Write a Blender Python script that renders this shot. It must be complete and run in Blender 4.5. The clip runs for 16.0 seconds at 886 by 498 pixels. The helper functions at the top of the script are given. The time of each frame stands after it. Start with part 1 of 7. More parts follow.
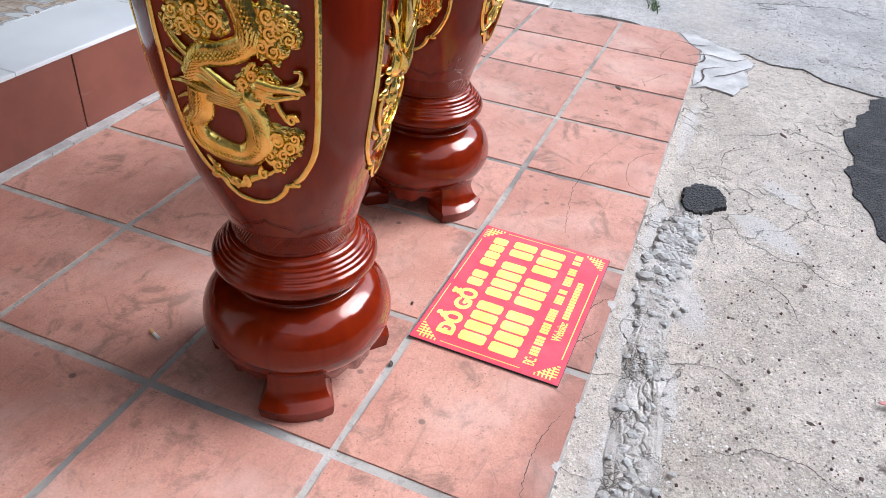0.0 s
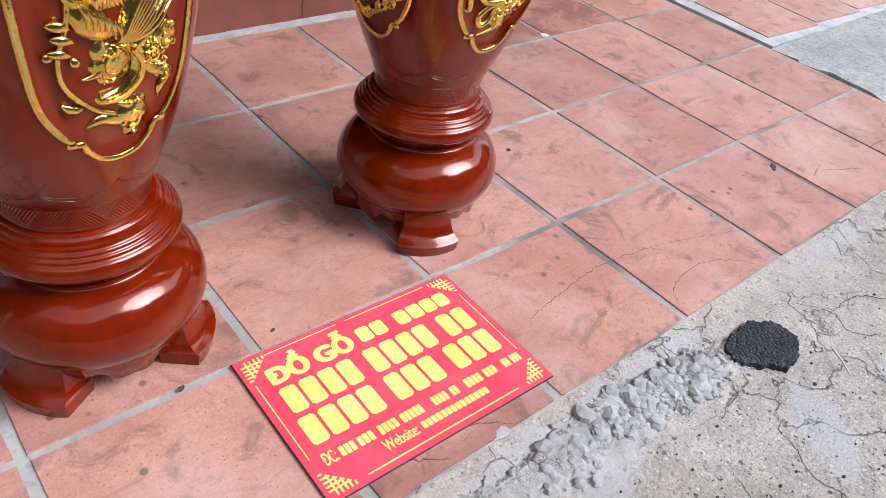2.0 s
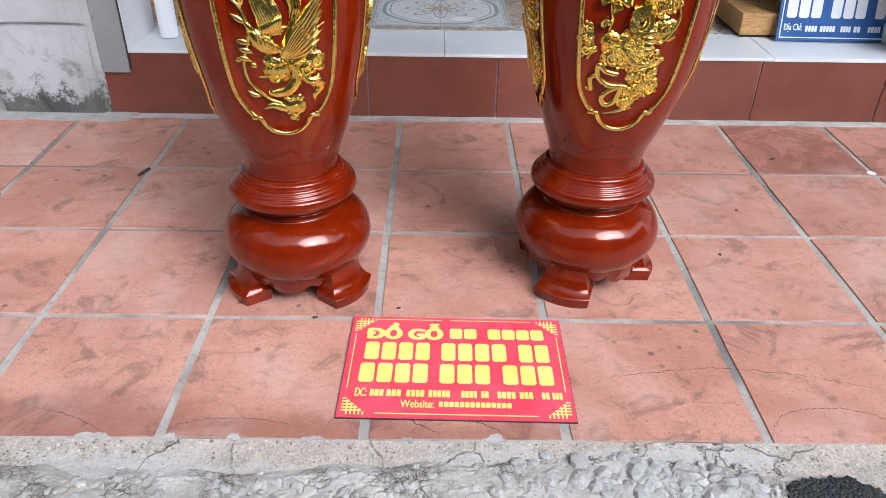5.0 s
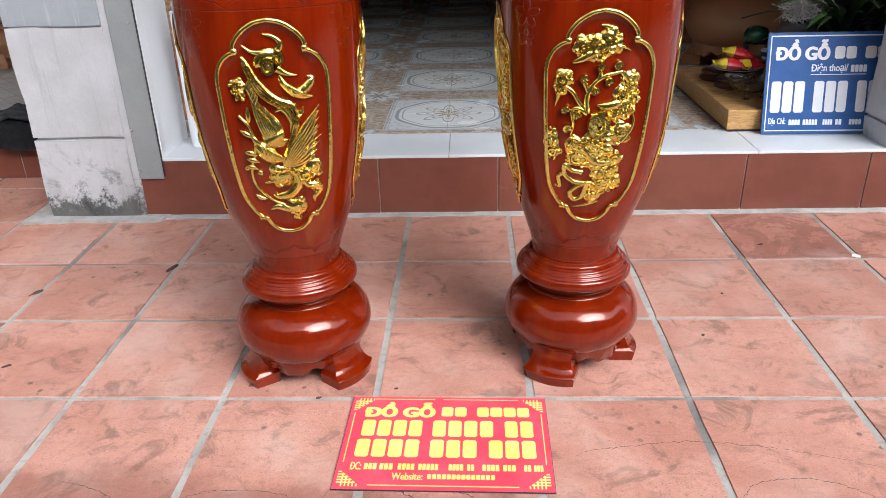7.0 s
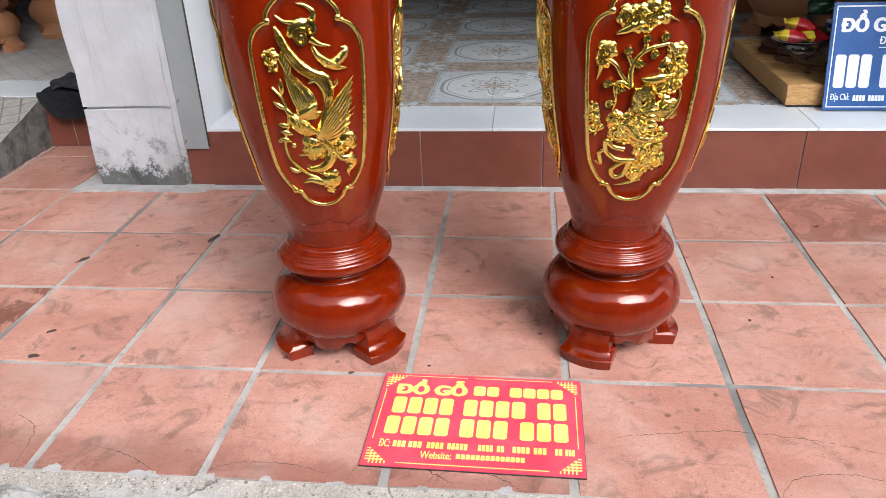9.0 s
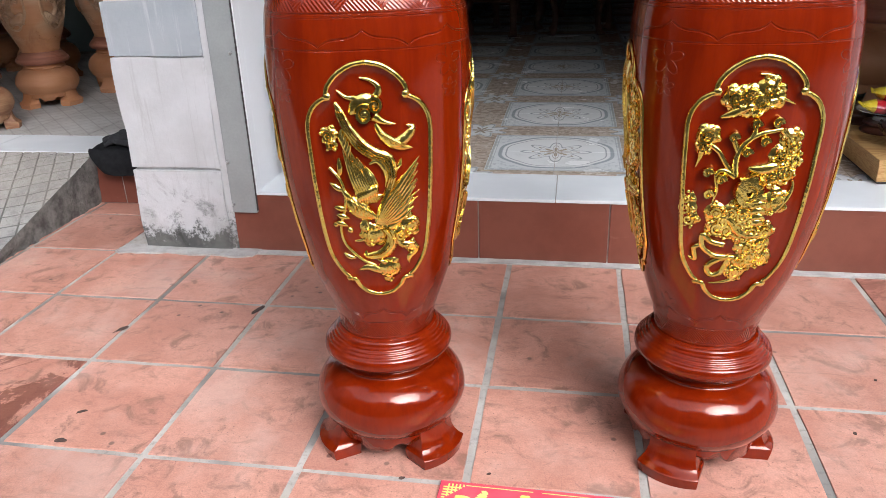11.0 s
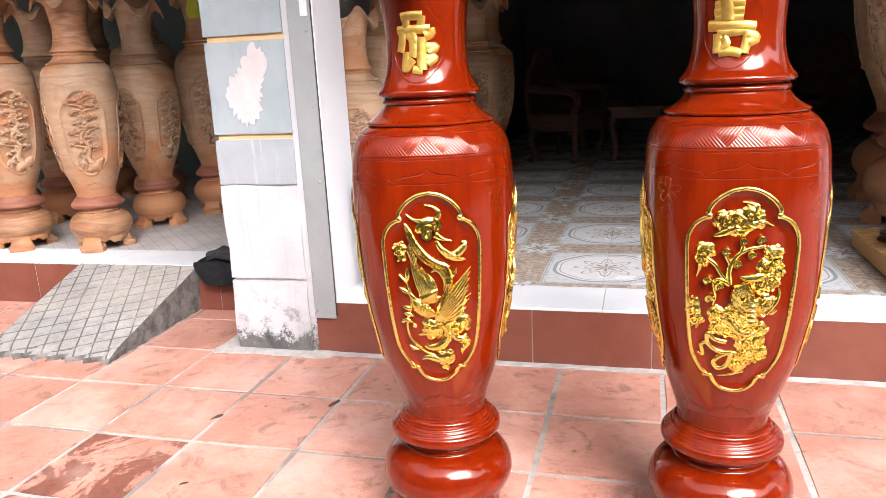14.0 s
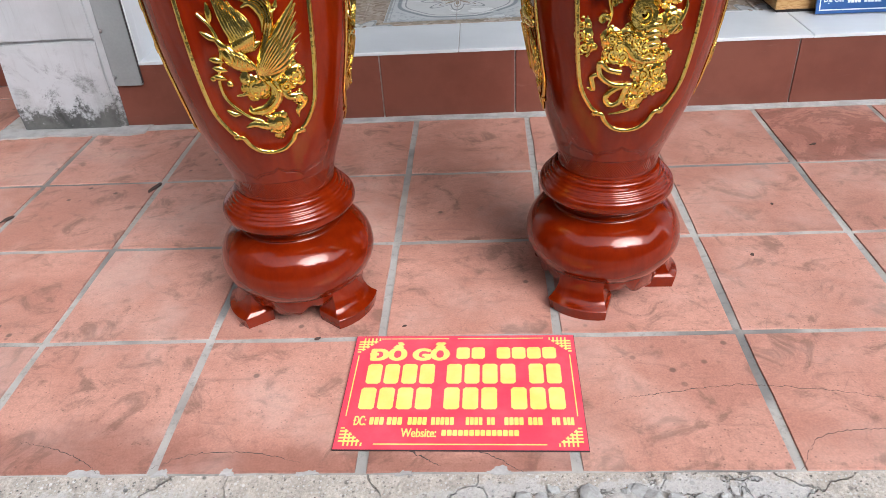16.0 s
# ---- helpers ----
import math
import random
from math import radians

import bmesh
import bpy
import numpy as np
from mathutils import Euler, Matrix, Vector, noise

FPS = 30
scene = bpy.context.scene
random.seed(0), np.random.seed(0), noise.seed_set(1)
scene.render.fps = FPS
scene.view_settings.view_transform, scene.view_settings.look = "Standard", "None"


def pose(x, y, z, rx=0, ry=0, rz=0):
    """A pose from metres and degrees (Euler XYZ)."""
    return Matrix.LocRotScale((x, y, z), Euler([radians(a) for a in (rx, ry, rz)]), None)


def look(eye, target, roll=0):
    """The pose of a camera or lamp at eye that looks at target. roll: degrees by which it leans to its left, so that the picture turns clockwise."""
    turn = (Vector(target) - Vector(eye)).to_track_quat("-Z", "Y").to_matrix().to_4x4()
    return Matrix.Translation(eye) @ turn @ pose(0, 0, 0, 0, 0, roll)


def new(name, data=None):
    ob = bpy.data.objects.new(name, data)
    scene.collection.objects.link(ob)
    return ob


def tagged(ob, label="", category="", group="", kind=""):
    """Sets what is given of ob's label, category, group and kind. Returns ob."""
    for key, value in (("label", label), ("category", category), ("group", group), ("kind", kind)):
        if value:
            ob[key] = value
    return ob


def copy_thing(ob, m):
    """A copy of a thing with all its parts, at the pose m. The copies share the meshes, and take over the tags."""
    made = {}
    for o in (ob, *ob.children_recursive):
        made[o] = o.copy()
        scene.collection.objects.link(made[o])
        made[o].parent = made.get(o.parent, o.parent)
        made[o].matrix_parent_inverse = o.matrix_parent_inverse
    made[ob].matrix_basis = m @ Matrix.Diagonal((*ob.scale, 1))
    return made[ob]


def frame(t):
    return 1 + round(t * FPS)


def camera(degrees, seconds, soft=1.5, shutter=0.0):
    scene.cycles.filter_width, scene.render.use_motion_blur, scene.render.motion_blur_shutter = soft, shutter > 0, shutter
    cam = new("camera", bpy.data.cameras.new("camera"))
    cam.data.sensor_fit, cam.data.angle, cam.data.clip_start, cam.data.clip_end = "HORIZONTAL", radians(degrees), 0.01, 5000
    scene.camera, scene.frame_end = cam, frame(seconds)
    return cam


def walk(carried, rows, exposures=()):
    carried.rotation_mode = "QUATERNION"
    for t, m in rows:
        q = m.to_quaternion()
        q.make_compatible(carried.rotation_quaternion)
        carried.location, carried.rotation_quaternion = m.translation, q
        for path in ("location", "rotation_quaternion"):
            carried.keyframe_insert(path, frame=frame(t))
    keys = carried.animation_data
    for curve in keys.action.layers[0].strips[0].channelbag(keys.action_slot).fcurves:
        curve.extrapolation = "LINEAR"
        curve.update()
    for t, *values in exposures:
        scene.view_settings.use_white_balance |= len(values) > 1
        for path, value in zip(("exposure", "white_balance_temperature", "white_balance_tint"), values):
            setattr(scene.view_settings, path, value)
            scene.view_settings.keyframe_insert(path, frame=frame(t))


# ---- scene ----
cam = camera(61.7, 16.0, 0.5)
PATH = [
    (0, (-1.166, -0.442, 1.082), (0.379, 0.091, -0.072), 5.1),
    (0.5, (-0.993, -0.552, 1.058), (0.522, 0.045, -0.103), 6.8),
    (1, (-0.763, -0.58, 1.052), (0.688, 0.132, -0.127), 8.5),
    (1.5, (-0.606, -0.681, 1.034), (0.715, 0.216, -0.171), 9.3),
    (2, (-0.436, -0.841, 1.037), (0.68, 0.249, -0.214), 9.8),
    (2.5, (-0.274, -0.888, 1.009), (0.598, 0.369, -0.279), 9.3),
    (3, (-0.154, -0.923, 1.013), (0.444, 0.461, -0.301), 7.9),
    (3.2, (-0.103, -0.951, 1.004), (0.372, 0.48, -0.31), 6.8),
    (5.3, (0.163, -1.463, 1.1), (0.167, 0.257, 0.08), 0.5),
    (5.5, (0.18, -1.482, 1.103), (0.176, 0.254, 0.111), 0.1),
    (6, (0.206, -1.516, 1.13), (0.19, 0.25, 0.191), -0.5),
    (6.5, (0.224, -1.543, 1.143), (0.185, 0.252, 0.26), -1.0),
    (7, (0.251, -1.565, 1.158), (0.174, 0.244, 0.31), -1.5),
    (7.5, (0.289, -1.6, 1.157), (0.162, 0.216, 0.328), -1.9),
    (8, (0.325, -1.62, 1.163), (0.145, 0.185, 0.321), -2.2),
    (8.2, (0.327, -1.616, 1.167), (0.127, 0.181, 0.311), -2.4),
    (10.3, (0.196, -1.344, 1.113), (-0.027, 0.401, 0.16), -1.9),
    (10.5, (0.208, -1.337, 1.121), (-0.041, 0.423, 0.205), -2.0),
    (11, (0.205, -1.328, 1.16), (-0.12, 0.481, 0.373), -1.9),
    (11.5, (0.188, -1.362, 1.218), (-0.254, 0.488, 0.598), -2.1),
    (12, (0.179, -1.422, 1.244), (-0.374, 0.443, 0.776), -2.1),
    (12.5, (0.184, -1.488, 1.255), (-0.449, 0.376, 0.901), -2.0),
    (13, (0.241, -1.58, 1.252), (-0.41, 0.284, 0.935), -2.1),
    (13.5, (0.299, -1.653, 1.249), (-0.315, 0.217, 0.893), -2.3),
    (14, (0.319, -1.644, 1.233), (-0.202, 0.227, 0.754), -2.9),
    (14.5, (0.32, -1.577, 1.192), (-0.082, 0.273, 0.546), -3.3),
    (15, (0.284, -1.448, 1.135), (0.003, 0.346, 0.297), -3.6),
    (15.5, (0.257, -1.37, 1.109), (0.073, 0.354, 0.113), -3.8),
    (16, (0.247, -1.297, 1.095), (0.127, 0.369, -0.004), -3.7),
]
walk(cam, [(t, look(eye, target, roll)) for t, eye, target, roll in PATH],
     exposures=[(0, 1.57, 5650, 11), (1.5, 1.4, 5600, 11), (3, 1.35, 5600, 11), (5.5, 1.37, 5750, 10), (8, 1.56, 5950, 10),
                (10.5, 1.42, 5800, 10), (11.2, 1.71, 6050, 12), (12.2, 2.31, 6320, 17), (13.4, 2.35, 6350, 18), (14.5, 2.16, 6200, 14), (15.2, 1.56, 5950, 10), (16, 1.36, 5850, 10)])

# ---- world and light ----
world = bpy.data.worlds.new("overcast_sky")
scene.world = world
world.use_nodes = True
wn = world.node_tree
sky = wn.nodes.new("ShaderNodeTexSky")
sky.sky_type, sky.sun_disc = "NISHITA", False
sky.sun_elevation, sky.sun_rotation = radians(39), radians(144)
sky.air_density, sky.dust_density = 1.0, 3.0
haze = wn.nodes.new("ShaderNodeHueSaturation")
haze.inputs["Saturation"].default_value = 0.18
wn.links.new(sky.outputs[0], haze.inputs["Color"])
wn.links.new(haze.outputs[0], wn.nodes["Background"].inputs["Color"])
wn.nodes["Background"].inputs["Strength"].default_value = 0.15
sun = new("sun", bpy.data.lights.new("sun", "SUN"))
sun.data.energy, sun.data.angle, sun.data.color = 1.65, radians(40), (1.0, 0.985, 0.965)
sun.matrix_basis = look((3.5, -4.8, 4.8), (0, 0, 0))


# ---- materials ----
class Mat:
    """A small node builder: every method returns an output socket."""

    def __init__(self, name):
        self.m = bpy.data.materials.new(name)
        self.m.use_nodes = True
        self.t = self.m.node_tree
        self.b = self.t.nodes["Principled BSDF"]

    def n(self, kind, operation="", feature="", blend=""):
        node = self.t.nodes.new(kind)
        if operation:
            node.operation = operation
        if feature:
            node.feature = feature
        if blend:
            node.data_type, node.blend_type = "RGBA", blend
        return node

    def put(self, sock, v):
        if v is None:
            return
        if isinstance(v, bpy.types.NodeSocket):
            self.t.links.new(v, sock)
        elif isinstance(v, tuple) and len(v) == 3 and sock.type == "RGBA":
            sock.default_value = (*v, 1)
        else:
            sock.default_value = v

    def set(self, **kw):
        names = dict(color="Base Color", rough="Roughness", metal="Metallic", coat="Coat Weight", coat_rough="Coat Roughness",
                     normal="Normal", spec="Specular IOR Level", trans="Transmission Weight", ior="IOR", alpha="Alpha")
        for k, v in kw.items():
            self.put(self.b.inputs[names[k]], v)
        return self.m

    def math(self, op, a, b=0.0, c=0.0, clamp=False):
        node = self.n("ShaderNodeMath", op)
        node.use_clamp = clamp
        for s, v in zip(node.inputs, (a, b, c)):
            self.put(s, v)
        return node.outputs[0]

    def place(self):
        return self.n("ShaderNodeNewGeometry").outputs["Position"]

    def local(self):
        return self.n("ShaderNodeTexCoord").outputs["Object"]

    def rand(self):
        return self.n("ShaderNodeObjectInfo").outputs["Random"]

    def island(self):
        return self.n("ShaderNodeNewGeometry").outputs["Random Per Island"]

    def xyz(self, v):
        node = self.n("ShaderNodeSeparateXYZ")
        self.put(node.inputs[0], v)
        return node.outputs

    def vec(self, x, y, z):
        node = self.n("ShaderNodeCombineXYZ")
        for s, v in zip(node.inputs, (x, y, z)):
            self.put(s, v)
        return node.outputs[0]

    def stretch(self, v, sx, sy, sz, shift=None):
        node = self.n("ShaderNodeMapping")
        self.put(node.inputs[0], v)
        node.inputs["Scale"].default_value = (sx, sy, sz)
        if shift is not None:
            self.put(node.inputs["Location"], shift)
        return node.outputs[0]

    def noise(self, v, scale, detail=4.0, rough=0.55, warp=0.0):
        node = self.n("ShaderNodeTexNoise")
        self.put(node.inputs["Vector"], v)
        for k, x in (("Scale", scale), ("Detail", detail), ("Roughness", rough), ("Distortion", warp)):
            node.inputs[k].default_value = x
        return node.outputs["Fac"]

    def cells(self, v, scale, feature="F1", rand=1.0):
        node = self.n("ShaderNodeTexVoronoi", feature=feature)
        self.put(node.inputs["Vector"], v)
        node.inputs["Scale"].default_value = scale
        node.inputs["Randomness"].default_value = rand
        return node.outputs

    def step(self, x, lo, hi):
        node = self.n("ShaderNodeMapRange")
        node.interpolation_type = "SMOOTHSTEP"
        self.put(node.inputs[0], x)
        node.inputs[1].default_value, node.inputs[2].default_value = lo, hi
        return node.outputs[0]

    def ramp(self, x, *stops):
        node = self.n("ShaderNodeValToRGB")
        e = node.color_ramp.elements
        for i, (p, c) in enumerate(stops):
            el = e[i] if i < 2 else e.new(p)
            el.position, el.color = p, (*c, 1)
        self.put(node.inputs[0], x)
        return node.outputs[0]

    def mix(self, f, a, b, blend="MIX"):
        node = self.n("ShaderNodeMix", blend=blend)
        self.put(node.inputs[0], f)
        self.put(node.inputs[6], a)
        self.put(node.inputs[7], b)
        return node.outputs[2]

    def scale_color(self, c, f):
        return self.mix(1.0, c, self.vec(f, f, f), "MULTIPLY")

    def bump(self, h, dist=0.002, strength=1.0, normal=None):
        node = self.n("ShaderNodeBump")
        node.inputs["Strength"].default_value, node.inputs["Distance"].default_value = strength, dist
        self.put(node.inputs["Height"], h)
        if normal is not None:
            self.put(node.inputs["Normal"], normal)
        return node.outputs[0]


def plain(name, c1, c2, scale=8.0, rough=0.6, metal=0.0, bump=0.0008, grain=120.0, vary=0.15, world_space=True, coat=0.0):
    """A surface of two tones with blotches, fine grain and a little relief."""
    k = Mat(name)
    v = k.place() if world_space else k.local()
    big, fine = k.noise(v, scale, 5), k.noise(v, grain, 3)
    f = k.math("ADD", k.math("MULTIPLY", big, 0.75), k.math("MULTIPLY", fine, 0.25))
    col = k.mix(k.step(f, 0.32, 0.68), c1, c2)
    col = k.scale_color(col, k.math("MULTIPLY_ADD", k.rand(), vary, 1 - vary / 2))
    r = k.math("MULTIPLY_ADD", big, 0.25, rough - 0.12, clamp=True)
    return k.set(color=col, rough=r, metal=metal, coat=coat, normal=k.bump(f, bump))


def make_cotto(name, c1, c2, c3, gloss=0.42, wet=0.0, damp=False):
    """Fired clay tile: mottled, scuffed, with dark stains."""
    k = Mat(name)
    p = k.place()
    shift = k.math("MULTIPLY", k.rand(), 37.0)
    v = k.stretch(p, 1, 1, 1, k.vec(shift, shift, 0.0))
    cloud = k.noise(v, 4.5, 6, 0.6, 0.4)
    fine = k.noise(v, 60, 4)
    col = k.mix(k.step(cloud, 0.35, 0.66), c1, c2)
    col = k.mix(k.math("MULTIPLY", k.step(fine, 0.45, 0.75), 0.35), col, c3)
    col = k.scale_color(col, k.math("MULTIPLY_ADD", k.rand(), 0.16, 0.92))
    grain = k.noise(v, 210, 3, 0.7)
    col = k.scale_color(col, k.math("MULTIPLY_ADD", grain, 0.8, 0.60))
    pore = k.cells(v, 75)["Distance"]
    col = k.mix(k.math("MULTIPLY", k.math("MULTIPLY", k.step(pore, 0.2, 0.08), k.step(cloud, 0.45, 0.55)), 0.6), col, (0.13, 0.07, 0.05))
    dirt = k.noise(v, 9, 7, 0.7, 0.8)
    col = k.mix(k.math("MULTIPLY", k.step(dirt, 0.52, 0.66), 0.7), col, (0.20, 0.105, 0.075))
    streak = k.noise(k.stretch(v, 1.2, 9, 1), 5, 6, 0.7, 1.2)
    col = k.mix(k.math("MULTIPLY", k.step(streak, 0.60, 0.74), 0.4), col, (0.16, 0.085, 0.06))
    specks = k.cells(v, 17)["Distance"]
    spot = k.math("MULTIPLY", k.step(specks, 0.16, 0.08), k.step(k.noise(v, 3.1, 2), 0.5, 0.62))
    col = k.mix(k.math("MULTIPLY", spot, 0.75), col, (0.075, 0.045, 0.035))
    smear = k.noise(k.stretch(v, 3.0, 7.0, 1), 2.6, 8, 0.72, 1.6)
    col = k.mix(k.math("MULTIPLY", k.step(smear, 0.50, 0.72), 0.38), col, (0.15, 0.085, 0.065))
    scratch = k.cells(k.stretch(v, 9, 3, 1), 3.0, "DISTANCE_TO_EDGE")["Distance"]
    scr = k.math("MULTIPLY", k.step(scratch, 0.012, 0.003), k.step(k.noise(v, 4.0, 3), 0.52, 0.6))
    col = k.mix(k.math("MULTIPLY", scr, 0.25), col, (0.12, 0.07, 0.055))
    if wet:
        patch = k.noise(v, 4.2, 9, 0.75, 0.9)
        col = k.mix(k.math("MULTIPLY", k.step(patch, 0.49, 0.525), wet), col, (0.13, 0.035, 0.02))
    if damp:
        # a ragged dark-red tide mark along the street edge
        tide = k.math("ADD", k.math("MULTIPLY_ADD", k.xyz(p)[1], -8.0, -2.05), k.math("MULTIPLY", k.noise(p, 3.2, 8, 0.7, 0.6), -2.6))
        spread = k.math("ADD", tide, k.math("MULTIPLY", k.step(k.noise(p, 1.1, 2), 0.62, 0.40), 0.45))
        col = k.mix(k.math("MULTIPLY", k.step(spread, -0.95, -0.45), 0.42), col, (0.17, 0.055, 0.035))
    dust = k.noise(v, 2.2, 5, 0.6)
    col = k.mix(k.math("MULTIPLY", k.step(dust, 0.48, 0.70), 0.40), col, (0.62, 0.45, 0.385))
    h = k.math("ADD", k.math("MULTIPLY", cloud, 0.6), k.math("ADD", k.math("MULTIPLY", fine, 0.25), k.math("MULTIPLY", grain, 0.12)))
    return k.set(color=col, rough=k.math("MULTIPLY_ADD", dirt, 0.35, gloss - 0.1), normal=k.bump(h, 0.003, 0.8))


COTTO = make_cotto("cotto_tile", (0.43, 0.195, 0.140), (0.54, 0.275, 0.205), (0.33, 0.145, 0.105))
COTTO_SCUFFED = make_cotto("scuffed_cotto_tile", (0.40, 0.165, 0.115), (0.50, 0.24, 0.175), (0.31, 0.12, 0.085), wet=0.45)
COTTO_OLD = make_cotto("weathered_cotto_tile", (0.42, 0.185, 0.13), (0.52, 0.26, 0.19), (0.33, 0.14, 0.10), wet=0.8)


COTTO_DAMP = make_cotto("damp_edged_cotto_tile", (0.43, 0.195, 0.140), (0.54, 0.275, 0.205), (0.33, 0.145, 0.105), damp=True)


def make_riser():
    k = Mat("brown_riser_tile")
    v = k.place()
    a, b = k.noise(v, 5, 6, 0.6), k.noise(v, 140, 3)
    col = k.mix(k.step(a, 0.35, 0.65), (0.155, 0.045, 0.027), (0.195, 0.062, 0.038))
    col = k.scale_color(col, k.math("MULTIPLY_ADD", k.rand(), 0.2, 0.9))
    scuff = k.noise(k.stretch(v, 3, 3, 14), 3, 6, 0.7, 1.0)
    col = k.mix(k.math("MULTIPLY", k.step(scuff, 0.6, 0.75), 0.3), col, (0.29, 0.14, 0.10))
    return k.set(color=col, rough=k.math("MULTIPLY_ADD", a, 0.3, 0.25), normal=k.bump(b, 0.0006, 0.5))


RISER = make_riser()


def make_grout():
    k = Mat("cement_grout")
    v = k.place()
    a, b, c = k.noise(v, 6, 5), k.noise(v, 45, 5, 0.7), k.noise(v, 2.0, 3)
    col = k.ramp(a, (0.3, (0.30, 0.272, 0.24)), (0.7, (0.47, 0.435, 0.39)))
    col = k.mix(k.math("MULTIPLY", k.step(b, 0.5, 0.7), 0.5), col, (0.15, 0.14, 0.125))
    col = k.mix(k.math("MULTIPLY", k.step(c, 0.50, 0.62), 0.65), col, (0.11, 0.105, 0.10))
    return k.set(color=col, rough=0.9, normal=k.bump(b, 0.003))


GROUT = make_grout()


def make_concrete(name, lo, hi, crack_scale=3.4, gate=0.50, scored=False, patches=()):
    """Old cement screed: aggregate grains, pits, stains and branching cracks."""
    k = Mat(name)
    v = k.place()
    a, b = k.noise(v, 2.2, 7, 0.62, 0.3), k.noise(v, 26, 6, 0.7)
    col = k.mix(k.step(a, 0.33, 0.68), lo, hi)
    col = k.mix(k.math("MULTIPLY", k.step(b, 0.42, 0.62), 0.45), col, tuple(x * 0.62 for x in lo))
    sand = k.noise(v, 150, 3, 0.75)
    col = k.scale_color(col, k.math("MULTIPLY_ADD", sand, *((0.5, 0.75) if scored else (1.6, 0.22))))
    for size, share, tone in ((85, 0.62, (0.17, 0.15, 0.13)), (48, 0.80, (0.10, 0.09, 0.08)), (165, 0.55, (0.22, 0.20, 0.18)), (70, 0.72, (0.62, 0.59, 0.55))) if not scored else ((165, 0.75, (0.22, 0.21, 0.20)),):
        chip = k.cells(v, size)
        near = k.step(k.math("MULTIPLY_ADD", sand, 0.22, chip["Distance"]), 0.40, 0.26)
        col = k.mix(k.math("MULTIPLY", near, k.step(k.xyz(chip["Color"])[0], share, share + 0.1)), col, tone)
    grit = k.cells(v, 130)
    col = k.mix(k.math("MULTIPLY", k.step(grit["Distance"], 0.32, 0.18), k.math("MULTIPLY", k.step(b, 0.4, 0.6), 0.25 if scored else 1.0)), col, (0.55, 0.53, 0.49))
    pits = k.cells(k.stretch(v, 1, 1.35, 1), 78)["Distance"]
    pit = k.math("MULTIPLY", k.step(k.math("MULTIPLY_ADD", sand, 0.25, pits), 0.34, 0.22), k.step(k.noise(v, 19, 3), 0.46, 0.60))
    col = k.mix(pit, col, (0.09, 0.08, 0.07))
    wob = k.n("ShaderNodeTexNoise")
    k.put(wob.inputs["Vector"], v)
    wob.inputs["Scale"].default_value, wob.inputs["Detail"].default_value = 5.0, 6.0
    warped = k.n("ShaderNodeVectorMath", operation="MULTIPLY_ADD")
    k.put(warped.inputs[0], wob.outputs["Color"])
    warped.inputs[1].default_value = (0.35, 0.35, 0.35)
    k.put(warped.inputs[2], v)
    edge = k.cells(warped.outputs[0], crack_scale, "DISTANCE_TO_EDGE")["Distance"]
    crack = k.math("MULTIPLY", k.step(edge, 0.012, 0.003), k.step(k.noise(v, 1.7, 2), gate, gate + 0.09))
    col = k.mix(k.math("MULTIPLY", crack, 0.55), col, (0.08, 0.072, 0.064))
    if scored:
        q = k.xyz(v)
        a1 = k.math("MULTIPLY", k.math("ADD", q[0], 2.735), 0.98)
        t1 = k.math("MULTIPLY", k.math("SUBTRACT", q[1], 0.985), 1.036)
        f1 = k.math("MULTIPLY", k.math("MULTIPLY_ADD", t1, 0.45, a1), 1 / 0.088)
        f2 = k.math("MULTIPLY", k.math("SUBTRACT", k.math("MULTIPLY", a1, 0.45), t1), 1 / 0.088)
        cut = None
        for f in (f1, f2):
            d = k.math("ABSOLUTE", k.math("SUBTRACT", f, k.math("ROUND", f)))
            near = k.step(d, 0.070, 0.030)
            cut = near if cut is None else k.math("MAXIMUM", cut, near)
        cut = k.math("MULTIPLY", cut, k.step(k.noise(v, 7, 3), 0.28, 0.46))
        # scored lines darkened in the colour too, as the shade in their grooves
        col = k.mix(k.math("MULTIPLY", cut, 0.9), col, (0.085, 0.08, 0.07))
    q = k.xyz(v)
    for px, py, rx, ry, turn in patches:
        # smooth grey cement smeared over the rough surface
        ca, sa = math.cos(radians(turn)), math.sin(radians(turn))
        ex, ey = k.math("SUBTRACT", q[0], px), k.math("SUBTRACT", q[1], py)
        u = k.math("MULTIPLY", k.math("ADD", k.math("MULTIPLY", ex, ca), k.math("MULTIPLY", ey, sa)), 1 / rx)
        w = k.math("MULTIPLY", k.math("SUBTRACT", k.math("MULTIPLY", ey, ca), k.math("MULTIPLY", ex, sa)), 1 / ry)
        r = k.math("ADD", k.math("SQRT", k.math("ADD", k.math("MULTIPLY", u, u), k.math("MULTIPLY", w, w))), k.math("MULTIPLY", k.math("SUBTRACT", b, 0.5), 2.2))
        col = k.mix(k.math("MULTIPLY", k.step(r, 1.15, 0.75), 0.6), col, (0.50, 0.485, 0.47))
    warm = k.noise(v, 1.1, 4)
    col = k.mix(k.math("MULTIPLY", k.step(warm, 0.5, 0.7), 0.4), col, (0.40, 0.34, 0.28))
    h = k.math("SUBTRACT", k.math("ADD", k.math("ADD", k.math("MULTIPLY", b, 0.8), k.math("MULTIPLY", sand, 0.45)), k.math("MULTIPLY", a, 0.6)),
               k.math("ADD", k.math("MULTIPLY", pit, 0.6), k.math("MULTIPLY", crack, 1.2)))
    return k.set(color=col, rough=0.88, normal=k.bump(h, 0.009, 1.0))


